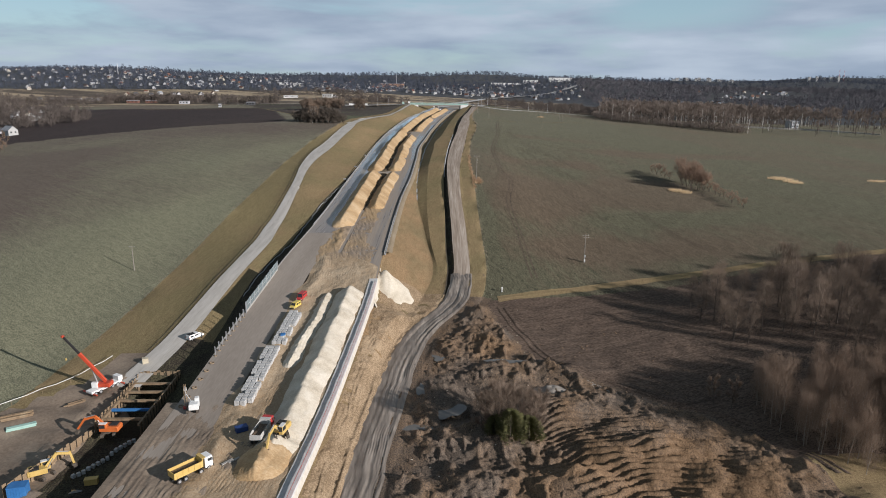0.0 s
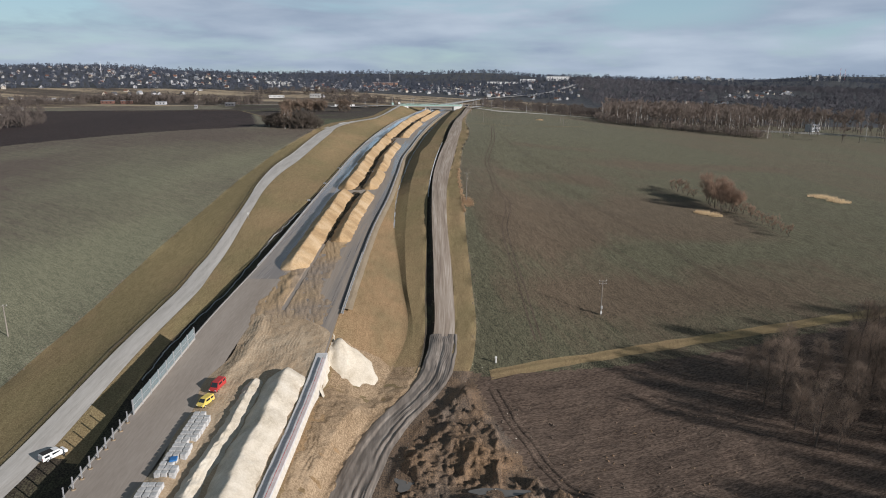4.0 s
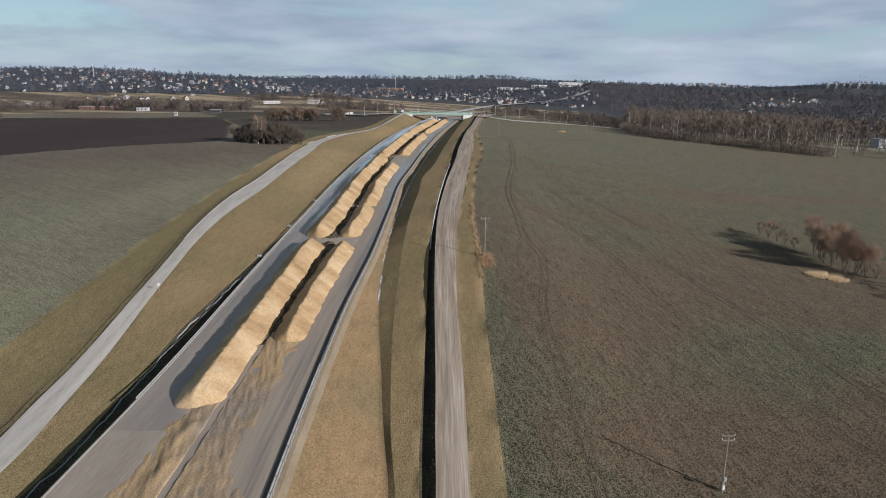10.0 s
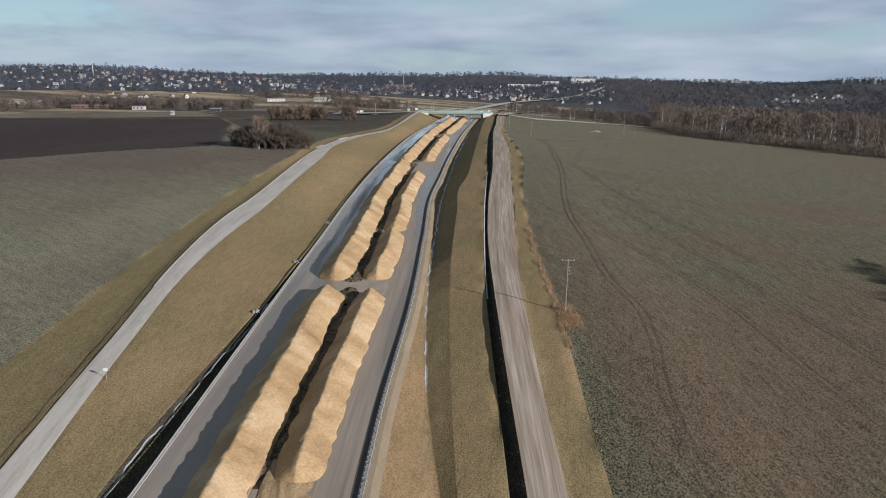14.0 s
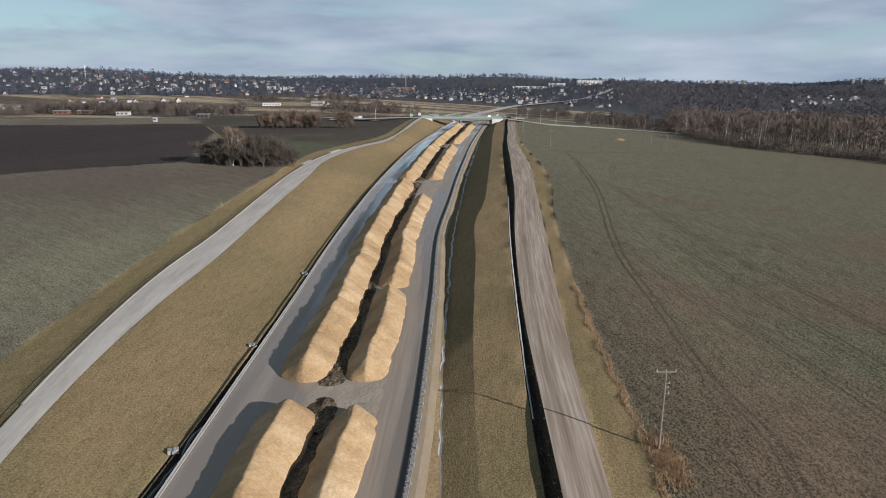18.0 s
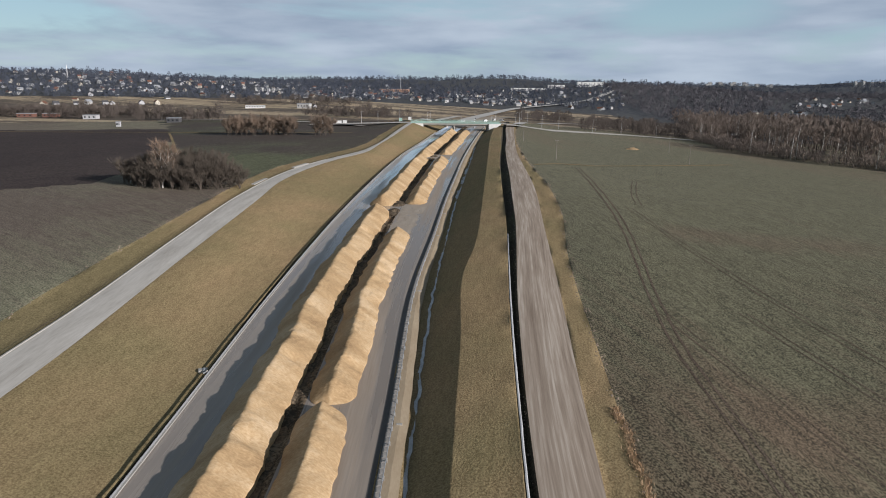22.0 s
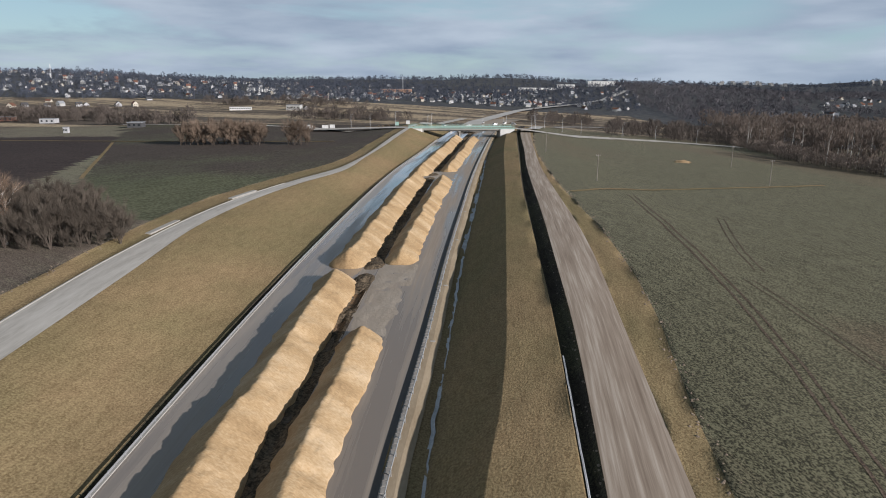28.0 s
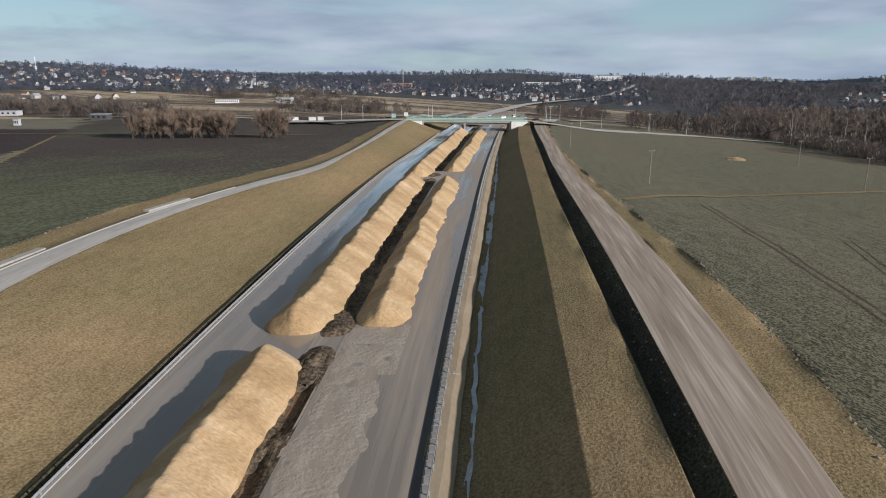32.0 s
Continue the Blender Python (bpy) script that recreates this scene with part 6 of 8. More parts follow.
# ---- stacks of kerb blocks ----
def block_pallet():
    ob = thing("block_pallet", "pallet stacked with pale concrete kerb blocks", "pallet", pose(0, 0, -400), "pallets of kerb blocks")
    for dx in (-0.45, 0, 0.45):
        part("runner", bx(B(), (dx, 0, 0.06), (0.1, 1.1, 0.12)), M_WOOD, ob)
    for lv in range(4):
        for dx in (-0.285, 0.285):
            part("block", bx(B(), (dx, 0, 0.28 + lv * 0.34), (0.55, 1.08, 0.32), bevel=0.03), M_BLOCK, ob)
    return ob


bp0 = block_pallet()
q = random.Random(3)
first = True
for y0, y1, side in ((99.5, 119.5, 0), (121.5, 136.0, 1)):
    yv = y0
    while yv < y1:
        for col in range(3):
            if q.random() < 0.12 and col != 1:
                continue
            m = pose(float(X_E(yv)) + 10.2 + side * 0.6 + col * 0.95 + q.uniform(-0.06, 0.06), yv, float(Z_R(yv)) + 0.04, 0, 0, tangent(X_E, yv) + q.uniform(-4, 4))
            if first:
                bp0.matrix_basis = at_site(m)
                first = False
            else:
                copy_thing(bp0, at_site(m))
        yv += 0.98
tarp = B()
bx(tarp, (0, 0, 0.18), (1.5, 1.6, 0.36), bevel=0.16)
tm = thing("tarpaulin", "crumpled blue tarpaulin over kerb blocks", "tarpaulin", pose(float(X_E(124)) + 11.9, 124.0, float(Z_R(124)) + 1.06, 3, -4, 10))
part("sheet", tarp, M_BLUE, tm)


# ---- vehicles ----
def wheel(parent, x, y, r, w, n=14):
    t = part("wheel", rod(B(), (x - w / 2, y, r), (x + w / 2, y, r), r, n=n), M_DARK, parent)
    part("rim", rod(B(), (x - w / 2 - 0.02, y, r), (x + w / 2 + 0.02, y, r), r * 0.55, n=10), M_STEEL, t)


def dump_truck(m, bed, cab, label, load=None):
    ob = thing("dump_truck", label, "truck", m)
    part("chassis", bx(B(), (0, -0.2, 0.95), (0.9, 8.2, 0.35)), M_DARK, ob)
    for yv in (3.0, 1.3, -1.9, -3.2):
        for s in (-1, 1):
            wheel(ob, s * 1.02, yv, 0.52, 0.42)
    bm = B()
    prism(bm, [(-1.2, 0.7), (1.2, 0.7), (1.2, 2.1), (1.12, 2.95), (-1.12, 2.95), (-1.2, 2.1)], 2.25, 3.95)
    bmesh.ops.bevel(bm, geom=list(bm.edges), offset=0.08, segments=1, affect="EDGES")
    cb = part("cab", bm, cab, ob)
    part("windscreen", bx(B(), (0, 3.97, 2.25), (2.0, 0.05, 0.85)), M_GLASS, cb)
    for s in (-1, 1):
        part("side_window", bx(B(), (s * 1.17, 3.3, 2.3), (0.06, 0.9, 0.6)), M_GLASS, cb)
        part("headlight", bx(B(), (s * 0.9, 3.98, 1.0), (0.35, 0.05, 0.2)), M_WHITE, cb)
        part("mirror", bx(B(), (s * 1.35, 3.9, 2.2), (0.1, 0.1, 0.5)), M_DARK, cb)
    part("bumper", bx(B(), (0, 4.0, 0.75), (2.4, 0.2, 0.4), bevel=0.04), M_DARK, ob)
    bm = B()
    for s in (-1, 1):
        bx(bm, (s * 1.2, -1.2, 2.0), (0.08, 6.0, 1.3))
    bx(bm, (0, 1.75, 2.2), (2.4, 0.1, 1.8))
    bx(bm, (0, -4.15, 1.95), (2.4, 0.1, 1.2))
    bx(bm, (0, -1.2, 1.35), (2.4, 5.9, 0.12))
    part("tipper_body", bm, bed, ob)
    part("visor", bx(B(), (0, 2.1, 3.1), (2.3, 0.8, 0.08)), bed, ob)
    for yv in (-3.6, -2.4, -1.2, 0, 1.2):
        for s in (-1, 1):
            part("rib", bx(B(), (s * 1.28, yv, 2.0), (0.08, 0.12, 1.25)), bed, ob)
    if load:
        part("load", bx(B(), (0, -1.2, 1.75), (2.25, 5.6, 0.7), bevel=0.25), load, ob, "dark damp earth in the body")
    return ob


def on_road(x, y, turn, dz=0.0):
    return pose(x, y, float(Z_R(y)) + dz, 0, 0, turn)


dump_truck(on_road(-35.6, 81.0, -42, 0.05), M_YELLOW, M_WHITE, "four-axle tipper truck with yellow body and white cab", M_MUD)
dump_truck(on_road(-27.9, 90.5, -8, 0.1), surf("dusty_grey_paint", ((0.42, 0.41, 0.39), (0.60, 0.59, 0.56)), scale=0.7, fine=5, rough=0.6, bump=0.05), M_RED, "tipper truck with dusty grey body and red cab", M_MUD)


def van(m, paint, label, length=4.6, width=1.85, height=2.05, high=True):
    ob = thing("van", label, "van", m)
    h = height
    hood = 0.95 if high else 1.0
    prof = [(-length / 2, 0.4), (length / 2, 0.4), (length / 2, hood), (length / 2 - 0.75, hood + 0.15), (length / 2 - 1.45, h - 0.05), (length / 2 - 1.8, h), (-length / 2 + 0.15, h), (-length / 2, h - 0.3)]
    bm = B()
    a = [bm.verts.new((-width / 2, y, z)) for y, z in prof]
    b = [bm.verts.new((width / 2, y, z)) for y, z in prof]
    for i, (y, z) in enumerate(prof):
        if z > 1.3:
            a[i].co.x += 0.12
            b[i].co.x -= 0.12
    bm.faces.new(a)
    bm.faces.new(b[::-1])
    for i in range(len(prof)):
        j = (i + 1) % len(prof)
        bm.faces.new((a[j], a[i], b[i], b[j]))
    bmesh.ops.recalc_face_normals(bm, faces=bm.faces)
    bmesh.ops.bevel(bm, geom=list(bm.edges), offset=0.07, segments=2, affect="EDGES")
    body = part("body", bm, paint, ob)
    bm = B()
    y1, y0 = length / 2 - 0.78, length / 2 - 1.42
    z1, z0 = hood + 0.2, h - 0.12
    v = [bm.verts.new(p) for p in ((-width / 2 + 0.2, y1, z1), (width / 2 - 0.2, y1, z1), (width / 2 - 0.3, y0, z0), (-width / 2 + 0.3, y0, z0))]
    bm.faces.new(v)
    ext = bmesh.ops.extrude_face_region(bm, geom=list(bm.faces))
    bmesh.ops.translate(bm, vec=(0, 0.03, 0.05), verts=[e for e in ext["geom"] if isinstance(e, bmesh.types.BMVert)])
    part("windscreen", bm, M_GLASS, body)
    for s in (-1, 1):
        for yc, ly in ((length / 2 - 1.9, 0.8), (0.0, 1.1), (-length / 2 + 0.9, 1.0)):
            part("side_window", bx(B(), (s * (width / 2 - 0.075), yc, h - 0.5), (0.06, ly, 0.45)), M_GLASS, body)
        part("headlight", bx(B(), (s * (width / 2 - 0.25), length / 2 + 0.01, 0.8), (0.3, 0.04, 0.18)), M_WHITE, body)
        part("tail_light", bx(B(), (s * (width / 2 - 0.14), -length / 2 - 0.01, 0.95), (0.14, 0.04, 0.4)), M_RED, body)
        for yv in (length / 2 - 0.9, -length / 2 + 0.9):
            wheel(ob, s * (width / 2 - 0.1), yv, 0.33, 0.2)
    part("bumper", bx(B(), (0, length / 2 + 0.03, 0.5), (width - 0.1, 0.16, 0.22), bevel=0.05), M_DARK, ob)
    return ob


van(on_road(-30.6, 143.4, 168, 0.04), M_RED, "red delivery van parked on the road base", 4.9, 1.95, 2.2)
van(on_road(-31.3, 139.0, 160, 0.04), surf("pale_yellow_paint", ((0.62, 0.47, 0.10), (0.74, 0.58, 0.16)), scale=0.7, fine=5, rough=0.35, bump=0.02), "yellow minibus parked behind a red van", 4.4, 1.8, 1.85)


def crawler(ob, length, gauge, h, shoe):
    for s in (-1, 1):
        bm = B()
        n = 18
        prof = []
        for k in range(n):
            a = 2 * math.pi * k / n
            prof.append((math.cos(a) * h / 2 + (length / 2 - h / 2) * (1 if math.cos(a) > 0 else -1), h / 2 + math.sin(a) * h / 2))
        a = [bm.verts.new((s * gauge / 2 - shoe / 2, y, z)) for y, z in prof]
        b = [bm.verts.new((s * gauge / 2 + shoe / 2, y, z)) for y, z in prof]
        bm.faces.new(a)
        bm.faces.new(b[::-1])
        for i in range(n):
            j = (i + 1) % n
            bm.faces.new((a[j], a[i], b[i], b[j]))
        bmesh.ops.recalc_face_normals(bm, faces=bm.faces)
        tr = part("track", bm, M_TRACK, ob)
        for yv in np.linspace(-length / 2 + h * 0.55, length / 2 - h * 0.55, 5):
            part("roller", rod(B(), (s * (gauge / 2 + shoe / 2) - 0.04, yv, h * 0.4), (s * (gauge / 2 + shoe / 2) + 0.05, yv, h * 0.4), h * 0.22, n=8), M_DARK, tr)
    part("car_body", bx(B(), (0, 0, h * 0.75), (gauge, 1.6, 0.4)), M_TRACK, ob)


def excavator(m, paint, label, swing, elbow, reach_z, tip, grey=False):
    """elbow and tip: places of the boom's end and the bucket, ahead of the machine and above ground."""
    ob = thing("excavator", label, "excavator", m)
    crawler(ob, 4.0, 2.5, 0.9, 0.6)
    part("slew_ring", rod(B(), (0, 0, 0.9), (0, 0, 1.15), 0.7, n=14), M_DARK, ob)
    T = pose(0, 0, 0, 0, 0, swing)
    up = part("upper_body", bx(B(), (0, -0.7, 1.75), (2.6, 3.4, 1.2), T, 0.1), paint, ob)
    part("counterweight", bx(B(), (0, -2.35, 1.75), (2.6, 0.7, 1.15), T, 0.18), paint if not grey else M_DARK, up)
    part("engine_cover", bx(B(), (0.3, -1.3, 2.45), (1.7, 1.7, 0.25), T, 0.06), M_DARK, up, "dark engine cover")
    cab = part("cab", bx(B(), (-0.85, 0.75, 2.15), (0.95, 1.7, 1.9), T, 0.1), paint, ob)
    part("roof", bx(B(), (-0.85, 0.75, 3.13), (0.95, 1.7, 0.08), T, 0.02), M_WHITE, cab)
    part("front_window", bx(B(), (-0.85, 1.61, 2.45), (0.8, 0.05, 1.05), T), M_GLASS, cab)
    for s in (-1, 1):
        part("side_window", bx(B(), (-0.85 + s * 0.48, 0.85, 2.5), (0.05, 1.25, 0.9), T), M_GLASS, cab)
    root = T @ Vector((0.1, 0.6, 1.9))
    knee = T @ Vector((0.1, elbow * 0.55, reach_z))
    end = T @ Vector((0.1, elbow, reach_z - 0.7))
    tipv = T @ Vector((0.1, tip[0], tip[1]))
    bm = B()
    beam(bm, root, knee, 0.45, 0.65)
    beam(bm, knee, end, 0.42, 0.5)
    part("boom", bm, paint, ob)
    part("stick", beam(B(), end + (end - tipv).normalized() * 0.5, tipv, 0.35, 0.42), paint, ob)
    ahead = T.to_3x3() @ Vector((0, 1, 0))
    for s in (-0.3, 0.3):
        sv = T.to_3x3() @ Vector((s, 0, 0))
        part("boom_cylinder", rod(B(), root + sv + ahead * 0.3 - Vector((0, 0, 0.3)), root.lerp(knee, 0.7) + sv, 0.09, n=6), M_STEEL, ob)
    part("stick_cylinder", rod(B(), knee + Vector((0, 0, 0.35)), end + Vector((0, 0, 0.4)), 0.09, n=6), M_STEEL, ob)
    bm = B()
    prism(bm, [(-0.55, 0), (0.1, 0.15), (0.55, -0.35), (0.35, -1.0), (-0.3, -1.05), (-0.15, -0.5)], -0.55, 0.55)
    part("bucket", bm, M_TRACK, ob, "worn steel bucket", Matrix.Translation(tipv) @ pose(0, 0, 0, 0, 0, swing + 90))
    return ob


excavator(on_ground(-60.0, 87.3, 70), M_YELLOW, "yellow crawler excavator reaching over the yard", -130, 5.4, 4.6, (5.9, 1.3))
excavator(on_ground(-54.4, 97.0, 15, z=-0.4), M_ORANGE, "orange crawler excavator digging beside the pit", 75, 5.2, 4.4, (7.0, 1.2))
excavator(on_road(-24.6, 88.2, 20, 1.5), M_YELLOW, "yellow excavator shovelling sand on the pile", 145, 4.6, 3.6, (6.2, 0.4))


def drill_rig(m):
    ob = thing("drilling_rig", "white crawler drilling rig with upright mast", "drilling rig", m)
    crawler(ob, 3.4, 2.2, 0.8, 0.5)
    up = part("upper_body", bx(B(), (0.4, -0.6, 1.6), (2.2, 2.8, 1.2), None, 0.12), M_WHITE, ob)
    part("engine_cover", bx(B(), (0.4, -1.3, 2.3), (1.9, 1.2, 0.2), None, 0.05), M_WHITE, up)
    cab = part("cab", bx(B(), (0.9, 0.9, 2.0), (1.0, 1.3, 1.7), None, 0.1), M_WHITE, ob)
    part("window", bx(B(), (0.9, 1.57, 2.3), (0.85, 0.05, 0.9)), M_GLASS, cab)
    bm = B()
    for dx in (-0.22, 0.22):
        for dy in (-0.22, 0.22):
            beam(bm, (-1.5 + dx, 1.0 + dy, 0.2), (-1.5 + dx, 1.0 + dy, 6.2), 0.09, 0.09)
    for k in range(9):
        z = 0.4 + k * 0.66
        beam(bm, (-1.72, 0.78, z), (-1.28, 0.78, z + 0.5), 0.05, 0.05)
        beam(bm, (-1.72, 1.22, z), (-1.28, 1.22, z + 0.5), 0.05, 0.05)
    part("mast", bm, M_RUST, ob, "brown lattice mast")
    part("drill_string", rod(B(), (-1.5, 1.3, 0.0), (-1.5, 1.3, 5.6), 0.14, n=8), M_STEEL, ob)
    part("rotary_drive", bx(B(), (-1.5, 1.3, 4.9), (0.6, 0.6, 0.8), None, 0.05), M_WHITE, ob)
    part("foot", bx(B(), (-1.5, 1.2, 0.35), (1.4, 1.0, 0.5), None, 0.06), M_RED, ob, "red clamping table")
    part("stay", rod(B(), (-1.3, 0.8, 4.0), (0.0, -0.2, 2.1), 0.08, n=6), M_STEEL, ob)
    return ob


drill_rig(on_road(-41.0, 98.2, 12, 0.03))


M_ORANGE_RED = surf("orange_red_paint", ((0.46, 0.060, 0.030), (0.62, 0.095, 0.045)), scale=0.7, fine=5, rough=0.4, bump=0.02, dist=0.01)


def crane(m):
    ob = thing("mobile_crane", "red and white truck crane with raised boom", "crane", m)
    part("carrier", bx(B(), (0, 0, 1.05), (2.4, 8.6, 0.6), None, 0.08), M_WHITE, ob)
    for yv in (-3.2, -1.8, 1.6, 3.0):
        for s in (-1, 1):
            wheel(ob, s * 1.0, yv, 0.55, 0.45)
    for yv in (-3.9, 3.9):
        part("outrigger", bx(B(), (0, yv, 0.75), (5.2, 0.3, 0.3)), M_ORANGE_RED, ob)
    dc = part("driving_cab", bx(B(), (0, 4.0, 1.9), (2.3, 1.3, 1.3), None, 0.1), M_WHITE, ob)
    part("windscreen", bx(B(), (0, 4.66, 2.15), (2.0, 0.05, 0.6)), M_GLASS, dc)
    T = pose(0, -0.8, 0, 0, 0, 118)
    up = part("upper_body", bx(B(), (0, -0.9, 2.0), (2.2, 3.2, 1.0), T, 0.08), M_ORANGE_RED, ob)
    part("counterweight", bx(B(), (0, -2.3, 2.1), (2.4, 0.8, 1.1), T, 0.08), M_ORANGE_RED, up)
    cb = part("crane_cab", bx(B(), (-1.0, 1.0, 2.2), (0.9, 1.5, 1.4), T, 0.08), M_WHITE, ob)
    part("window", bx(B(), (-1.0, 1.77, 2.4), (0.75, 0.05, 0.8), T), M_GLASS, cb)
    a, b = T @ Vector((0.2, -1.2, 2.7)), T @ Vector((0.2, 8.2, 14.8))
    c = a.lerp(b, 0.62)
    part("boom", beam(B(), a, c, 0.62, 0.75), M_ORANGE_RED, ob, "red base section of the boom")
    part("inner_boom", beam(B(), c, b, 0.42, 0.5), M_DARK, ob, "dark telescoped boom section")
    part("boom_head", bx(B(), tuple(b), (0.6, 0.7, 0.6), None, 0.08), M_ORANGE_RED, ob)
    part("luffing_cylinder", rod(B(), T @ Vector((0.2, 1.0, 2.4)), a.lerp(b, 0.36), 0.16, n=8), M_STEEL, ob)
    part("hoist_cable", rod(B(), b, b - Vector((0, 0, 6.0)), 0.03, n=4), M_DARK, ob)
    part("hook_block", bx(B(), tuple(b - Vector((0, 0, 6.2))), (0.3, 0.3, 0.6), None, 0.05), M_YELLOW, ob)
    return ob


crane(on_ground(-61.6, 111.5, -30))


# ---- sheet pile pit ----
def build_pit():
    ob = thing("sheet_pile_pit", "rusty sheet pile walls with cross struts round a deep pit", "excavation pit", pose(0, 0, 0))

    def wall(p, q, top, depth):
        n = max(2, int((Vector(q) - Vector(p)).length / 0.6))
        d = (Vector(q) - Vector(p)) / n
        side = Vector((-d.y, d.x)).normalized() if len(d) == 2 else Vector((-d[1], d[0], 0)).normalized()
        for k in range(n):
            a = Vector(p) + d * k
            off = side * (0.12 if k % 2 else -0.12)
            c = a + d / 2 + off
            h = depth + 0.12 * ((k * 7) % 3)
            part("wall_section", bx(B(), (0, 0, 0), (d.length * 1.02, 0.05, h)), M_RUST, ob, m=pose(c.x, c.y, top - depth / 2 + 0.06 * ((k * 7) % 3), 0, 0, math.degrees(math.atan2(d.y, d.x))))

    zt = 1.0
    wall((-57.2, 97.8, 0), (-57.2, 116.8, 0), zt, 6.2)
    wall((-57.2, 116.8, 0), (-49.6, 116.8, 0), zt + 0.3, 6.2)
    wall((-49.6, 116.8, 0), (-49.6, 97.8, 0), zt, 6.2)
    wall((-57.2, 97.8, 0), (-62.5, 82.0, 0), 0.1, 2.6)
    for yv in (100, 103.2, 106.5, 109.8, 113.2):
        part("strut", beam(B(), (-57.0, yv, 0.6), (-49.8, yv, 0.6), 0.4, 0.4), M_RUST if yv != 103.2 else M_BLUE, ob)
    for x in (-56.8, -50.0):
        part("waling", beam(B(), (x, 98, 0.6), (x, 116.5, 0.6), 0.35, 0.45), M_RUST, ob)


build_pit()


pk = van(pose(-51.0, 130.2, gz(-51.0, 130.2), 0, 0, -35), M_WHITE, "white pickup with a dark load cover by the access road", 5.0, 2.0, 1.75)
part("load_cover", bx(B(), (0, -1.2, 1.78), (1.6, 2.2, 0.08), None, 0.02), M_DARK, pk, "black load cover")


def container(m, size, paint, label, name="site_container"):
    ob = thing(name, label, "container", m)
    sx, sy, sz = size
    part("body", bx(B(), (0, 0, sz / 2 + 0.1), (sx, sy, sz), None, 0.04), paint, ob)
    for k in range(int(sx / 0.5)):
        for s in (-1, 1):
            part("rib", bx(B(), (-sx / 2 + 0.35 + k * 0.5, s * sy / 2, sz / 2 + 0.1), (0.16, 0.06, sz * 0.85)), paint, ob)
    part("roof", bx(B(), (0, 0, sz + 0.13), (sx + 0.06, sy + 0.06, 0.08)), paint, ob)
    for s in (-1, 1):
        part("skid", bx(B(), (0, s * sy * 0.4, 0.05), (sx, 0.15, 0.1)), M_DARK, ob)
    return ob


container(on_ground(-60.8, 82.6, 12), (3.4, 2.4, 2.3), M_BLUE, "blue steel site container in the mud")
container(on_ground(-52.3, 86.0, 10), (2.6, 1.2, 1.3), M_YELLOW, "yellow generator box beside the pit", "generator")
container(on_ground(-57.6, 120.5, 20), (1.5, 1.3, 1.4), surf("beige_plastic", ((0.48, 0.42, 0.30), (0.58, 0.52, 0.40)), scale=1, fine=5, rough=0.5, bump=0.05), "beige water tank near the pit", "water_tank")
container(on_road(-31.5, 92.0, 30, 0.03), (2.6, 1.6, 1.0), surf("dark_blue_paint", ((0.02, 0.05, 0.16), (0.04, 0.08, 0.24)), scale=1, fine=5, rough=0.5, bump=0.05), "dark blue steel skip beside the truck", "skip")


def stack(m, n, size, mat, label, name="timber_stack", piece_name="beam", rng=1, spread=0.0):
    ob = thing(name, label, "stack", m)
    q = random.Random(rng)
    per = max(2, int(math.sqrt(n) * 1.4))
    for k in range(n):
        i, j = k % per, k // per
        part(piece_name, bx(B(), ((i - per / 2) * size[0] * 1.15 + q.uniform(-1, 1) * spread, q.uniform(-1, 1) * spread * 2, size[2] * (0.5 + j * 1.02)), size), mat, ob, m=pose(0, 0, 0, 0, 0, q.uniform(-1, 1) * spread * 12))
    return ob


stack(on_ground(-72.0, 102, -62), 10, (0.35, 6.5, 0.3), M_RUST, "stack of rusty sheet piles beside the yard", "steel_stack", "pile_section", 2, 0.1)
stack(on_ground(-70.0, 99.5, -60), 4, (0.5, 6.0, 0.35), M_GREEN, "greenish steel sections beside the yard", "steel_stack", "section", 3, 0.1)
stack(on_ground(-71.5, 92.0, -40), 9, (0.22, 4.5, 0.2), M_WOOD, "loose stack of timber beams in the yard", "timber_stack", "beam", 4, 0.3)
stack(on_ground(-64.5, 106.5, -50), 7, (0.2, 4.0, 0.18), M_WOOD, "planks lying beside the crane", "timber_stack", "plank", 5, 0.3)
stack(on_ground(-67.0, 86.0, 30), 6, (1.0, 2.2, 0.5), M_CONC, "pale concrete slabs lying in the mud", "slab_stack", "slab", 6, 0.3)
stack(on_road(-30.6, 83.5, -35, 0.02), 5, (0.5, 2.6, 0.25), M_CONC, "broken concrete pieces beside the trucks", "slab_stack", "slab", 7, 0.4)
for i in range(14):
    a = i / 13
    cx, cy = -50.4 - a * 5.0, 96.5 - a * 9.5
    ob = thing("concrete_block", "rough pale concrete block in a row along the pit", "block", on_ground(cx, cy, 20 + i * 17), "blocks along the pit")
    part("body", bx(B(), (0, 0, 0.4), (0.8, 0.7, 0.9), None, 0.1), M_BLOCK, ob)


def rope_fence(pts, label):
    ob = thing("tape_fence", label, "fence", pose(0, 0, 0))
    P = [Vector((x, y, gz(x, y) + 0.9)) for x, y in pts]
    for p in P:
        part("stake", rod(B(), p - Vector((0, 0, 1.0)), p + Vector((0, 0, 0.1)), 0.04, n=5), M_WOOD, ob)
    for a, b in zip(P[:-1], P[1:]):
        mid = (a + b) / 2 - Vector((0, 0, 0.15))
        bm = B()
        beam(bm, a, mid, 0.04, 0.09)
        beam(bm, mid, b, 0.04, 0.09)
        part("tape", bm, M_WHITE, ob)


rope_fence([(-83, 99), (-79, 103), (-75.5, 106.5), (-72, 110), (-69, 114), (-66.5, 118), (-64.5, 122)], "white tape strung on stakes round the yard")

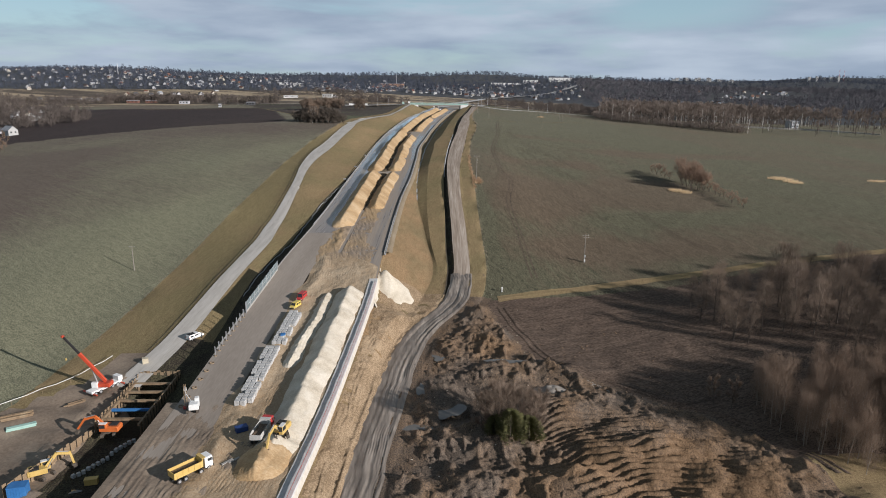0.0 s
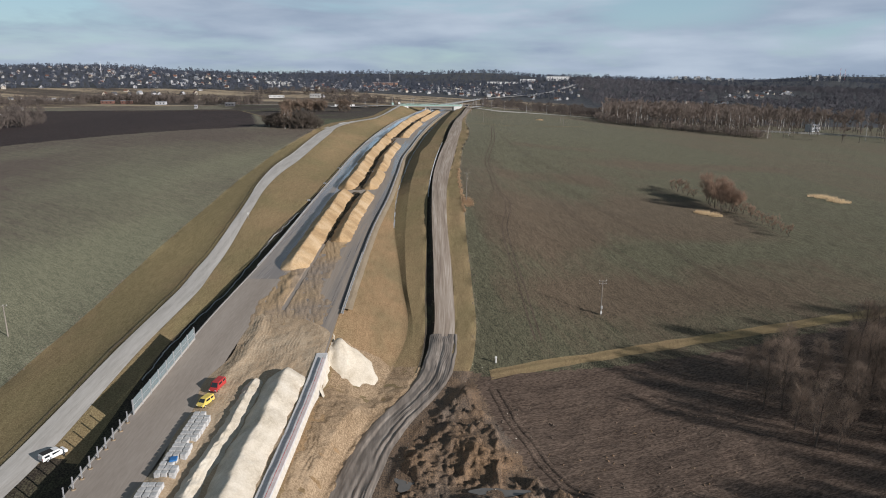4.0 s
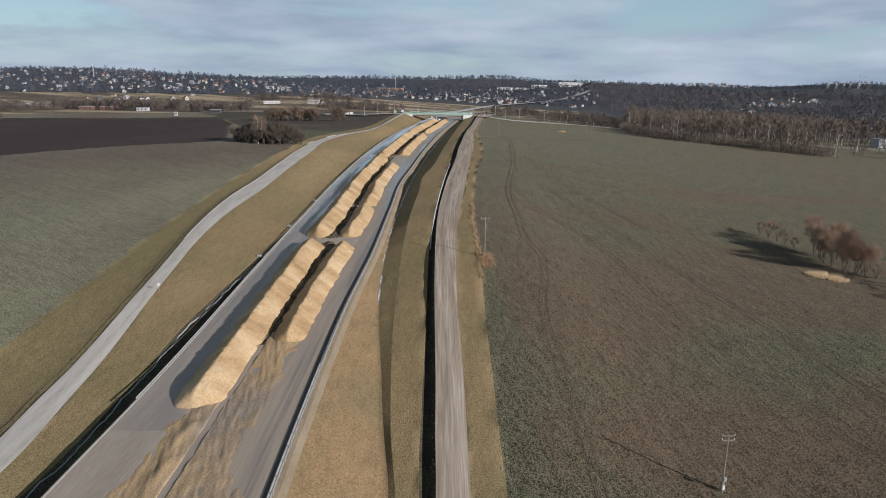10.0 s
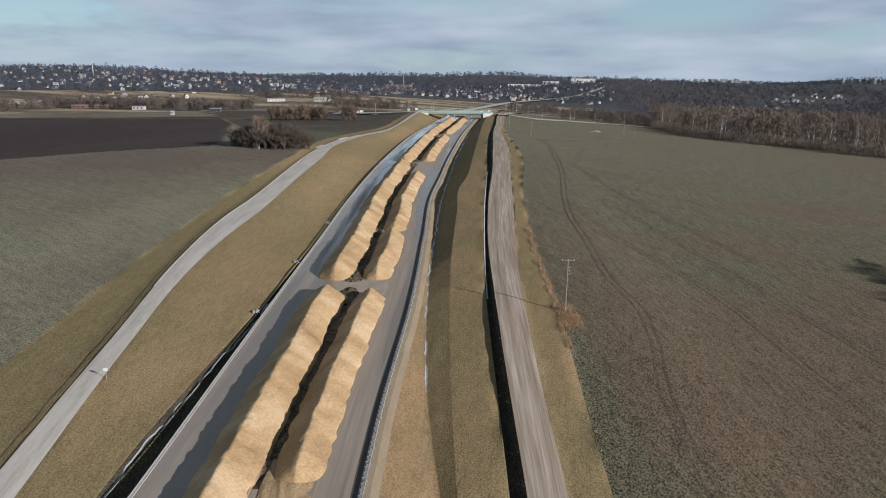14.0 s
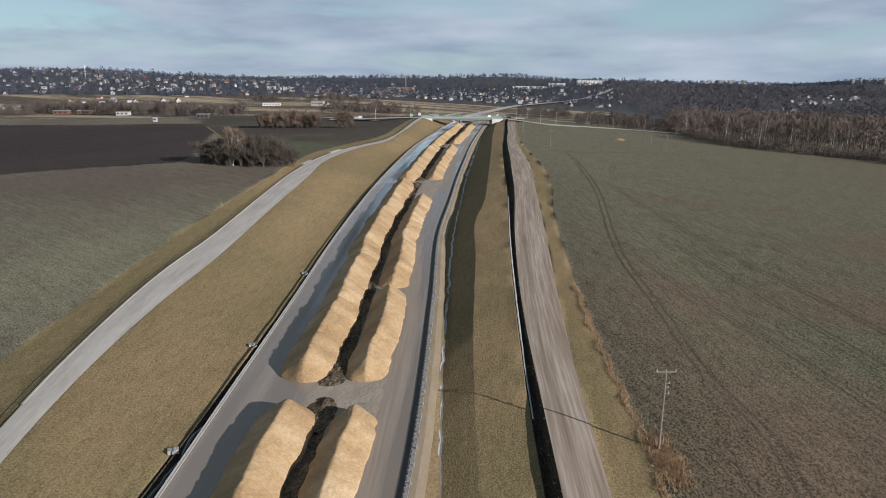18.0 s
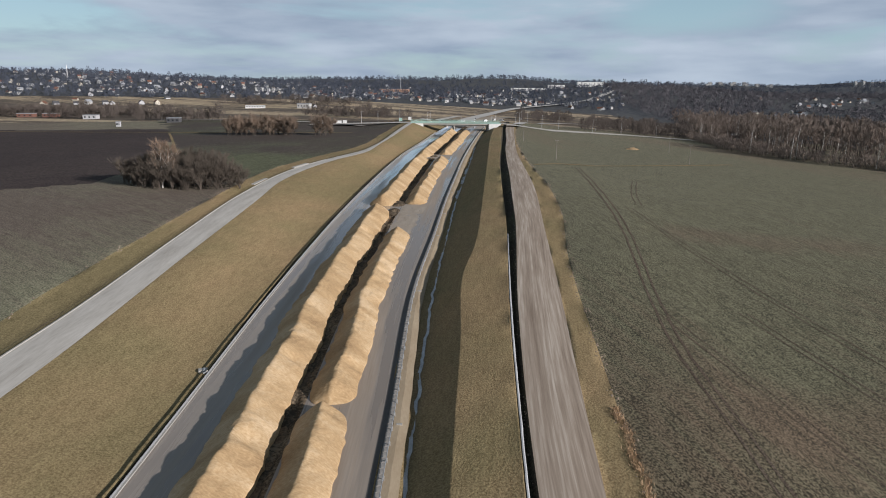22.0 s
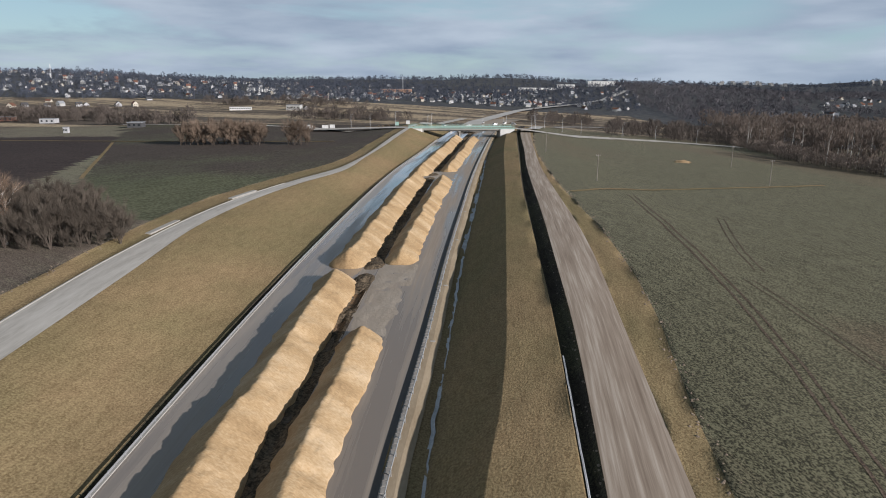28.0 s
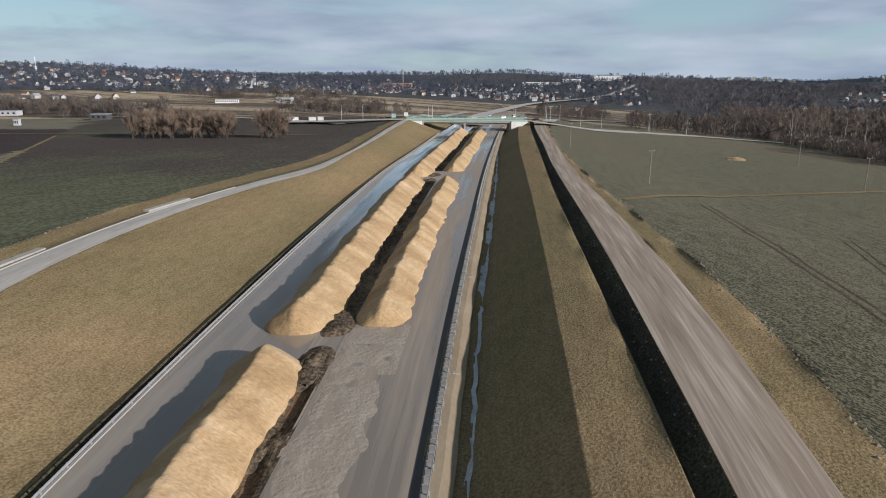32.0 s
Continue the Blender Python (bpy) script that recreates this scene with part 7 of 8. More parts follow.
# ---- crash barriers, drains and poles ----
def guardrail(name, line, off, y0, y1, label, step=2.86):
    ob = thing(name, label, "guardrail", pose(0, 0, 0))
    bm = B()
    bx(bm, (0, 0, 0.22), (0.08, 0.1, 0.62))
    post = bpy.data.meshes.new("post")
    bm.to_mesh(post)
    bm.free()
    post.materials.append(M_STEEL)
    ys = np.arange(y0, y1, step)
    for v in ys:
        piece("post", post, ob, pose(float(line(v)) + off, v, float(Z_R(v)) - 0.02, 0, 0, tangent(line, v)))
    rows = np.arange(y0 - 1, y1 + 1, 2.0)
    side = 1 if off > 0 else -1
    prof = ((0.0, 0.30), (0.06, 0.335), (0.06, 0.385), (0.0, 0.42), (0.06, 0.455), (0.06, 0.505), (0.0, 0.54))
    X = (line(rows) + off)[:, None] - side * np.array([0.06 + p[0] for p in prof])[None]
    Z = Z_R(rows)[:, None] + np.array([p[1] for p in prof])[None]
    r = new("rail", mesh_grid("rail", X, np.repeat(rows[:, None], len(prof), 1), Z, (M_STEEL,), smooth=False, unit=1))
    r.parent = ob
    return ob


guardrail("guardrail", X_E, -0.15, 196, 640, "galvanised crash barrier along the wet carriageway")
guardrail("guardrail", X_F, 0.9, 170, 640, "galvanised crash barrier along the drained edge")


def ribbon(name, line, offs, zf, y0, y1, mat, label, category, step=2.0, heights=None, jag=0.0):
    """A narrow strip that follows a plan line between offsets."""
    rows = np.arange(y0, y1 + step / 2, step)
    offs = np.array(offs, float)
    hs = np.array(heights if heights is not None else [0.0] * len(offs))
    wob = jag * ripple(rows, rows * 0, 3.0, y0)[:, None] + jag * 0.5 * ripple(rows, rows * 0, 1.1, y1)[:, None]
    X = line(rows)[:, None] + offs[None] + wob
    Z = (zf(rows)[:, None] if zf is not None else ground_z(X, np.repeat(rows[:, None], len(offs), 1))) + hs[None]
    return tagged(new(name, mesh_grid(name, X, np.repeat(rows[:, None], len(offs), 1), Z, (mat,), smooth=False)), label, category, kind="structure")


M_EDGE = surf("dark_wet_bitumen", ((0.06, 0.057, 0.055), (0.11, 0.104, 0.10)), scale=0.3, fine=3, rough=0.6, bump=0.1, dist=0.01, stretch=(1, 0.2, 1))
M_VERGE = surf("tan_compacted_verge", ((0.26, 0.20, 0.13), (0.38, 0.31, 0.22)), scale=0.3, fine=3, bump=0.2, dist=0.03, stretch=(1, 0.3, 1))
ribbon("kerb", X_E, (-0.28, -0.26, 0.0, 0.02), Z_R, 120, 700, M_CONC, "pale concrete kerb along the wet carriageway", "kerb", heights=(-0.3, 0.07, 0.08, 0.0))
ribbon("edge_strip", X_F, (-0.5, 0.2), Z_R, 172, 700, M_EDGE, "dark bitumen strip along the carriageway's edge", "pavement", heights=(0.012, 0.012))
ribbon("drain_channel", X_F, (0.2, 0.22, 0.5, 0.78, 0.8), Z_R, 170, 700, M_CONC, "shallow concrete drain channel beside the barrier", "gutter", heights=(0.0, 0.06, -0.02, 0.06, 0.0))
ribbon("verge", X_F, (0.8, 1.5, 2.4), Z_R, 172, 700, M_VERGE, "sandy compacted verge behind the barrier", "verge", heights=(0.02, 0.0, -0.25), jag=0.08)
ribbon("ditch_liner", X_G, (-0.3, -0.1, 0.12), Z_G, 236, 640, M_GUTTER, "pale wet liner in the drainage ditch", "ditch", heights=(0.10, 0.06, 0.12), jag=0.22, step=1.0)
ribbon("ditch_bed", X_G, (-0.75, -0.4, 0.0, 0.4, 0.75), Z_G, 420, 640, M_GUTTER, "stony pale bed of the drainage ditch", "ditch", heights=(0.16, 0.09, 0.04, 0.09, 0.14), jag=0.15, step=0.8)
ribbon("ditch_liner", X_I, (0.12, 0.25, 0.38), Z_B, 262, 366, M_GUTTER, "pale fabric edge of the ditch by the gravel road", "ditch", heights=(0.05, 0.06, -0.2), jag=0.03, step=1.0)
ribbon("ditch_pipe", X_D, (0.5, 0.6, 0.7), None, 150, 330, M_STEEL, "grey drain hose lying in the roadside ditch", "hose", heights=(0.05, 0.16, 0.05), jag=0.25, step=1.0)
ribbon("ditch", X_B, (-1.1, -0.9, -0.3, -0.1), Z_C, 125, 480, M_DITCH, "narrow dark ditch along the access road", "ditch", heights=(0.02, -0.3, -0.3, 0.03), jag=0.12)
ribbon("access_kerb", X_B, (-0.12, -0.1, 0.12, 0.14), Z_C, 262, 470, M_CONC, "low pale concrete edge of the access road", "kerb", heights=(-0.1, 0.14, 0.14, 0.0))

# slabs of the drain channel
slab_bm = B()
bx(slab_bm, (0, 0, 0), (0.78, 1.20, 0.10), bevel=0.02)
slab_me = bpy.data.meshes.new("slab")
slab_bm.to_mesh(slab_me)
slab_bm.free()
slab_me.materials.append(M_SLAB)
channel = thing("channel_slabs", "grey concrete channel slabs with open joints along the barrier", "gutter", pose(0, 0, 0), kind="structure")
for k in range(296):
    yv = 206 + k * 0.9
    piece("slab", slab_me, channel, Matrix.Diagonal((1 / K, 1 / K, 1 / K, 1)) @ at_site(pose(float(X_F(yv)) + 0.5, yv, float(Z_R(yv)) + 0.06, 0, 0, tangent(X_F, yv))))
# wheel tracks round the spoil heaps
for off in (2.4, 4.0):
    ribbon("wheel_rut", lambda y: SPOIL_EDGE(y) + off, (-0.45, -0.2, 0.2, 0.45), None, 84, 155, M_FURROW, "wheel rut round the spoil heaps", "wheel rut", heights=(0.04, 0.12, 0.12, 0.04), jag=0.15, step=1.0)

# torn turf and clods along the field's edge
def edge_clods(line, off, y0, y1, n, mat, label, seed):
    q = random.Random(seed)
    V, Fc = [], []
    for _ in range(n):
        y = q.uniform(y0, y1)
        x = float(line(y)) + off + q.gauss(0, 0.4) + 0.3 * math.sin(y * 0.7) * math.sin(y * 0.23)
        z, r = gz(x, y), q.uniform(0.05, 0.24) * q.uniform(0.4, 1.1)
        b = len(V)
        for k in range(5):
            a = 6.2832 * k / 5 + q.uniform(-0.3, 0.3)
            V.append((K * x + math.cos(a) * r * 1.5, K * y + math.sin(a) * r * 1.5, K * z - 0.03))
        V.append((K * x + q.uniform(-0.1, 0.1), K * y, K * z + r * 0.9))
        Fc += [(b + k, b + (k + 1) % 5, b + 5) for k in range(5)]
    return tagged(new("clods", raw_mesh("clods", V, Fc, (mat,))), label, "clods", kind="stuff")


edge_clods(X_L, 0.1, 172, 640, 2000, M_APRON, "crumbled soil clods along the edge of the green field", 5)
edge_clods(X_A, -0.1, 130, 500, 1000, M_APRON, "crumbled soil clods along the edge of the pasture", 6)
edge_clods(X_J, -0.15, 176, 640, 1100, M_APRON, "muddy clods along the shoulder of the gravel road", 7)

edge_clods(SPOIL_EDGE, -2.4, 106, 128, 900, surf("grey_white_clods", ((0.22, 0.20, 0.18), (0.42, 0.39, 0.35)), scale=0.6, fine=3, bump=0.5, dist=0.1), "grey-white clods strewn along the rim of the spoil heap", 9)

# tramlines of the field
M_RUT = layered("wheel_rut_soil", ((0.052, 0.040, 0.031), (0.135, 0.100, 0.076)), ((0.062, 0.050, 0.038), (0.150, 0.120, 0.090)), patch=0.03, cover=0.45, fine=3.0)


def tramline(line, y0, y1, w=0.2):
    for off in (-0.72, 0.72):
        ribbon("wheel_rut", line, (off - w, off, off + w), None, y0, y1, M_RUT, "tractor wheel rut pressed into the field", "wheel rut", heights=(0.03, 0.02, 0.03), jag=0.1)


tramline(curve((172, 29), (203, 29), (216, 28.7), (236, 29.6), (247, 32), (258, 33.2), (270, 31.2), (290, 31.8), (320, 33), (337, 35.6), (368, 41), (414, 46.4), (458, 51.3)), 174, 462)
tramline(curve((190, 73), (219, 62.5), (239, 57), (276, 50), (296, 42), (330, 33)), 186, 326, 0.12)
tramline(curve((190, 88), (203, 82.5), (222, 78), (242, 71.5), (290, 58), (322, 50)), 190, 330, 0.12)
tramline(curve((300, 66), (322, 59), (360, 52), (400, 47.5)), 290, 392, 0.12)
tramline(curve((395, 52.5), (404, 54.2), (437, 64), (470, 76), (495, 84)), 398, 440, 0.12)


def power_pole(x, y, h, label, arm=2.2, twin=False, arms=1):
    h, arm = h * 1.35, arm * 1.25
    ob = thing("power_pole", label, "utility pole", on_ground(x, y, 0, -0.2))
    bm = B()
    if twin:
        rod(bm, (-0.75, 0, 0), (0, 0, h), 0.16, 0.11, 8)
        rod(bm, (0.75, 0, 0), (0, 0, h), 0.16, 0.11, 8)
    else:
        rod(bm, (0, 0, 0), (0, 0, h), 0.19, 0.11, 8)
    part("shaft", bm, M_POLE, ob)
    for k in range(arms):
        z = h - 0.15 - k * 0.9
        part("crossarm", bx(B(), (0, 0, z), (arm, 0.12, 0.14)), M_POLE, ob)
        for dx in (-arm * 0.46, 0, arm * 0.46):
            part("insulator", rod(B(), (dx, 0, z + 0.05), (dx, 0, z + 0.35), 0.06, 0.04, 6), M_WHITE, ob, "white porcelain insulator")
    return ob


power_pole(46.2, 187, 8.9, "grey power pole with crossarm and cabinet in the field", 2.0, arms=2)
cab_ = thing("pole_cabinet", "pale metal cabinet at the foot of a power pole", "cabinet", on_ground(46.2, 186.6))
part("body", bx(B(), (0, 0, 1.0), (0.5, 0.4, 0.9), None, 0.03), M_WHITE, cab_)
part("transformer", bx(B(), (0, -0.2, 2.9), (0.6, 0.5, 0.9), None, 0.05), M_STEEL, cab_)
part("stand", bx(B(), (0, 0, 1.3), (0.12, 0.12, 2.6)), M_STEEL, cab_)
road_pole = power_pole(19.4, 255.5, 9.6, "grey power pole with crossarm beside the gravel road", 2.4)
for zs, xs in ((11.0, 0.5), (10.3, 0.4), (9.4, 0.55)):
    part("side_bracket", bx(B(), (xs / 2 + 0.08, 0, zs), (xs, 0.08, 0.08)), M_POLE, road_pole)
    part("insulator", rod(B(), (xs + 0.05, 0, zs), (xs + 0.05, 0, zs + 0.28), 0.06, 0.04, 6), M_WHITE, road_pole, "white porcelain insulator")
power_pole(-78.2, 167, 6.9, "grey wooden power pole on the pasture", 1.6)
power_pole(48.3, 483, 7.6, "grey wooden power pole in the far field", 1.4)
power_pole(105.2, 498, 8.0, "grey wooden power pole carrying a thin line", 1.4)
power_pole(112.5, 541, 8.0, "grey wooden power pole near the wood", 1.4)
power_pole(47.0, 560, 8.0, "thin grey pole on the field by the junction", 1.0)
for a, b in (((105.2, 498), (215, 470)), ((112.5, 541), (105.2, 498))):
    w = thing("power_line", "thin dark wire slung between power poles", "cable", pose(0, 0, 0))
    p, q2 = Vector((*a, gz(*a) + 7.4)), Vector((*b, gz(*b) + 7.4))
    WV, WF = [], []
    tube(WV, WF, [p.lerp(q2, k / 10) - Vector((0, 0, 0.4 * k * (1 - k / 10))) for k in range(11)], [0.03] * 11, 3)
    wire = new("wire", raw_mesh("wire", WV, WF, (M_DARK,)))
    wire.parent = w

post = thing("marker_post", "short white post at the corner of the field path", "post", on_ground(18.6, 164.6))
part("shaft", rod(B(), (0, 0, -0.2), (0, 0, 1.5), 0.22, n=8), M_WHITE, post)
part("cap", bx(B(), (0, 0, 1.6), (0.6, 0.6, 0.5), None, 0.08), M_WHITE, post)
sign = thing("road_sign", "small white sign on a post by the access road", "sign", pose(-46.2, 232.5, float(Z_C(232.5)) - 0.1))
part("post", rod(B(), (0, 0, -0.3), (0, 0, 2.0), 0.05, n=6), M_STEEL, sign)
part("plate", bx(B(), (0, -0.06, 2.0), (0.8, 0.04, 0.6)), M_WHITE, sign)

# the grassy field path to the hollow
path_x = np.linspace(17, 150, 90)
path_y = curve((17, 160), (39, 168), (62, 174), (90, 178), (130, 182.5), (160, 186))
s = np.linspace(-1, 1, 7)[None]
PX = np.repeat(path_x[:, None], 7, 1)
PY = path_y(path_x)[:, None] + s * (1.7 + 0.3 * ripple(path_x, path_x * 0, 4.0)[:, None])
PZ = ground_z(PX, PY) + 0.06 + 0.10 * (1 - s ** 2) - 0.1 * (np.abs(np.abs(s) - 0.5) < 0.2)
tagged(new("field_path", mesh_grid("field_path", PX, PY, PZ, (M_GRASS,))), "grassy field path with pale dry verges", "path", kind="structure")

# culvert heads, bits of pipe and stones along the ditches
for yv, line, off, zf in ((281, X_E, -1.6, Z_R), (313, X_E, -1.4, Z_R), (256, X_E, -2.0, Z_R)):
    ob = thing("culvert_head", "rough concrete culvert head beside the carriageway", "culvert", pose(float(line(yv)) + off, yv, float(zf(yv)) - 0.3, 0, 0, 20))
    part("slab", bx(B(), (0, 0, 0.2), (1.6, 1.2, 0.6), None, 0.08), M_CONC, ob)
    part("pipe", rod(B(), (0.2, -0.9, 0.3), (0.2, 0.2, 0.3), 0.35, n=10), M_STEEL, ob)
for yv in (300, 342, 378, 399, 426, 452):
    ob = thing("drain_grate", "small pale concrete drain outlet behind the barrier", "drain", pose(float(X_F(yv)) + 1.5, yv, float(Z_R(yv)) - 0.05))
    part("slab", bx(B(), (0, 0, 0.05), (0.9, 0.6, 0.16), None, 0.03), M_CONC, ob)
for yv in (418, 452):
    ob = thing("road_slab", "pale concrete slab ramp beside the access road", "slab", pose(float(X_B(yv)) - 1.2, yv, float(Z_C(yv)) - 0.15, 0, 0, tangent(X_B, yv)))
    part("slab", bx(B(), (0, 0, 0.25), (1.5, 16, 0.6), None, 0.05), M_CONC, ob)

# pale fence along the far edge of the green field
fence = thing("field_fence", "pale concrete post fence before bare trees", "fence", pose(0, 0, 0))
fence_y = curve((244, 515), (270, 505), (302, 493), (336, 470))
for xv in np.arange(244, 336, 2.2):
    part("post", bx(B(), (xv, float(fence_y(xv)), gz(xv, float(fence_y(xv))) + 0.7), (0.35, 0.35, 1.8)), M_CONC, fence)
for xv in np.arange(244, 333, 2.2):
    a, b = ((v, float(fence_y(v)), gz(v, float(fence_y(v))) + 0.8) for v in (xv, xv + 2.2))
    part("panel", beam(B(), a, b, 0.1, 0.9), M_CONC, fence)

# ---- road bridge ----
def build_bridge():
    ob = thing("road_bridge", "concrete road bridge with pale green edge beams over the cutting", "bridge", pose(0, 0, 0), kind="structure")
    y0, y1 = 655, 667
    part("deck", bx(B(), (18, (y0 + y1) / 2, 30.75), (57, y1 - y0, 0.9), None, 0.05), M_CONC, ob)
    part("road_surface", bx(B(), (18, (y0 + y1) / 2, 31.23), (57, y1 - y0 - 1.6, 0.06)), M_APRON, ob, "dusty grey road surface")
    for y in (y0 - 0.1, y1 + 0.1):
        part("edge_beam", bx(B(), (18, y, 31.45), (57, 0.35, 0.5), None, 0.04), M_GREEN, ob, "pale green edge beam")
        part("handrail", bx(B(), (18, y, 32.75), (57, 0.08, 0.1)), M_GREEN, ob)
        part("lower_rail", bx(B(), (18, y, 32.3), (57, 0.06, 0.08)), M_GREEN, ob)
        for k in range(20):
            part("baluster", bx(B(), (-9.5 + k * 2.9, y, 32.2), (0.1, 0.1, 1.1)), M_GREEN, ob)
    for k in range(4):
        part("girder", bx(B(), (18, y0 + 1.5 + k * 3, 30.1), (42, 0.6, 0.8)), M_CONC, ob)
    part("pier_cap", bx(B(), (17, 661, 29.5), (1.2, 11, 0.7), None, 0.05), M_CONC, ob)
    for y in (656.5, 661, 665.5):
        part("column", rod(B(), (17, y, 25.5), (17, y, 29.4), 0.5, n=12), M_CONC, ob)
    for x, sx in ((-2.8, -1), (38.8, 1)):
        part("abutment", bx(B(), (x, 661, 27.8), (1.4, 12.4, 5.6), None, 0.05), M_CONC, ob)
        bm = B()
        prism(bm, [(x, 26.0), (x + sx * 7.5, 30.4), (x + sx * 7.5, 31.0), (x, 31.0)] if sx > 0 else [(x, 26.0), (x, 31.0), (x + sx * 7.5, 31.0), (x + sx * 7.5, 30.4)], y0 - 0.6, y0 - 0.1)
        part("wing_wall", bm, M_WHITE, ob, "white triangular wing wall")
    return ob


build_bridge()
PX = np.repeat(np.array([-75, -50, -30, -18, -10.4])[:, None], 3, 1)
PY = np.array([655, 661, 667.0])[None] + np.array([6, 3, 1, 0, 0.0])[:, None]
tagged(new("bridge_approach", mesh_grid("bridge_approach", PX, PY, np.array([29.2, 30.0, 30.8, 31.2, 31.25])[:, None] + 0 * PY, (M_ACCESS,))), "pale road leading onto the bridge", "road", kind="structure")
PX = np.repeat(np.array([46.4, 56, 80, 130, 180.0])[:, None], 3, 1)
PY = np.array([655, 661, 667.0])[None] + np.array([0, 0, 2, 8, 16.0])[:, None]
tagged(new("bridge_approach", mesh_grid("bridge_approach", PX, PY, np.maximum(ground_z(PX, PY) + 0.25, np.array([31.2, 30.0, 26, 20, 10])[:, None]), (M_ACCESS,))), "pale road leading away from the bridge", "road", kind="structure")


def road_along(name, pts, width, mat, label, lift=0.25, z=None):
    P = [Vector((p[0], p[1], 0)) for p in pts]
    ys = np.linspace(0, len(P) - 1, (len(P) - 1) * 8 + 1)
    fx, fy = curve(*[(i, p.x) for i, p in enumerate(P)]), curve(*[(i, p.y) for i, p in enumerate(P)])
    x, y = fx(ys), fy(ys)
    dx, dy = np.gradient(x), np.gradient(y)
    ln = np.hypot(dx, dy)
    s = np.array([-0.5, 0.5])[None] * width
    X, Y = x[:, None] + s * (dy / ln)[:, None], y[:, None] - s * (dx / ln)[:, None]
    zc = ground_z(x, y) if z is None else curve(*[(i, v) for i, v in enumerate(z)])(ys)
    Z = np.maximum(np.repeat(zc[:, None], 2, 1), ground_z(X, Y) if z is None else -99) + lift
    return tagged(new(name, mesh_grid(name, X, Y, Z, (mat,))), label, "road", kind="structure")


M_PALE = surf("pale_far_concrete", ((0.40, 0.385, 0.36), (0.54, 0.52, 0.49)), scale=0.05, fine=0.5, bump=0)
road_along("highway", [(22, 690), (34, 790), (54, 882), (71, 953), (113, 1099), (174, 1215), (218, 1279), (247, 1332), (272, 1365), (315, 1458), (377, 1590)], 12, M_PALE, "pale finished highway curving away to the hills", 0.6, (26.6, 26.0, 24.8, 24.2, 23.6, 24.2, 25.6, 27.4, 28.8, 34.0, 43.0))
road_along("earthworks", [(26, 696), (38, 760), (54, 830), (70, 890)], 26, M_DUST, "pale levelled earthworks of the junction", 0.35)
road_along("slip_road", [(60, 680), (80, 740), (120, 800), (190, 850), (260, 880)], 7, M_PALE, "pale slip road beside the highway", 0.5)
road_along("slip_road", [(-2, 690), (4, 740), (16, 800), (30, 870)], 7, M_ACCESS, "dusty slip road under construction", 0.5)
road_along("field_lane", [(-40, 655), (-70, 690), (-120, 720), (-200, 740)], 5, M_ACCESS, "pale lane to the site compound", 0.4)
road_along("field_lane", [(-40, 590), (-95, 592), (-150, 600), (-260, 640)], 2.0, M_GRASS, "grassy strip between two fields", 0.15)

road_along("field_margin", [(-88, 470), (-93, 482), (-106, 515), (-119, 548), (-136, 590)], 1.1, M_GRASS, "pale grassy line between two ploughed fields", 0.08)
road_along("field_margin", [(36, 459), (57, 475), (77, 485), (97, 492), (125, 503)], 1.6, M_GRASS, "pale grassy margin between two fields", 0.06)
cone("sand_mound", 98.5, 553, gz(98.5, 553) + 0.7, 0.25, M_SAND, "small yellow sand pile on bare soil in the field", 6.0, 4.5)

# ---- junction works: site huts, lamps, vehicles ----
for i, (x, y, sx, mt, lb) in enumerate(((-70, 688, 9, M_WHITE, "long white site trailer"), (-59.5, 688, 5, M_WHITE, "white site hut"), (-56, 692, 4, M_WHITE, "white site hut with dark window"), (-18, 690, 3, M_GREEN, "small green cabin"), (-12, 700, 3, M_WHITE, "small white cabin"))):
    container(on_ground(x, y, 4), (sx, 2.6, 2.7), mt, lb + " at the junction works", "site_cabin")
for i in range(12):
    q = random.Random(i)
    x, y = -46 + i * 2.2 + q.uniform(-1, 1), 690 + q.uniform(-3, 6)
    stack(on_ground(x, y, q.uniform(0, 90)), 4, (0.5, 5.0, 0.5), M_RUST, "rusty steel stored at the junction works", "steel_stack", "section", i, 0.1)
for i, (x, y) in enumerate(((14, 705), (20, 712), (33, 720), (26, 730), (44, 742), (52, 756), (38, 764), (10, 722), (60, 770))):
    van(pose(x, y, 27.4 if 18 < x < 60 else gz(x, y) + 0.4, 0, 0, 30 * i), (M_WHITE, M_STEEL, M_WHITE)[i % 3], "small pale van among the junction works", 5.0, 2.0, 2.2)
van(pose(50.5, 657.5, 31.3, 0, 0, 80), M_DARK, "dark car waiting by the bridge end", 4.4, 1.8, 1.5)


def street_lamp(x, y, h, z=None):
    ob = thing("street_lamp", "tall slim grey street lamp", "street lamp", pose(x, y, gz(x, y) if z is None else z), "lamps of the junction")
    part("pole", rod(B(), (0, 0, 0), (0, 0, h), 0.13, 0.07, 6), M_STEEL, ob)
    part("arm", rod(B(), (0, 0, h - 0.1), (1.3, 0, h + 0.15), 0.05, n=5), M_STEEL, ob)
    part("lamp_head", bx(B(), (1.6, 0, h + 0.15), (0.8, 0.28, 0.12), None, 0.03), M_STEEL, ob)


for x, y in ((-32, 672), (-18, 676), (0, 672), (2, 690), (24, 700), (44, 690), (58, 672), (62, 684), (70, 700), (76, 676), (-44, 684), (90, 690), (118, 700), (36, 740), (56, 780), (84, 830), (108, 668), (128, 672), (150, 668)):
    street_lamp(x, y, 11.5)


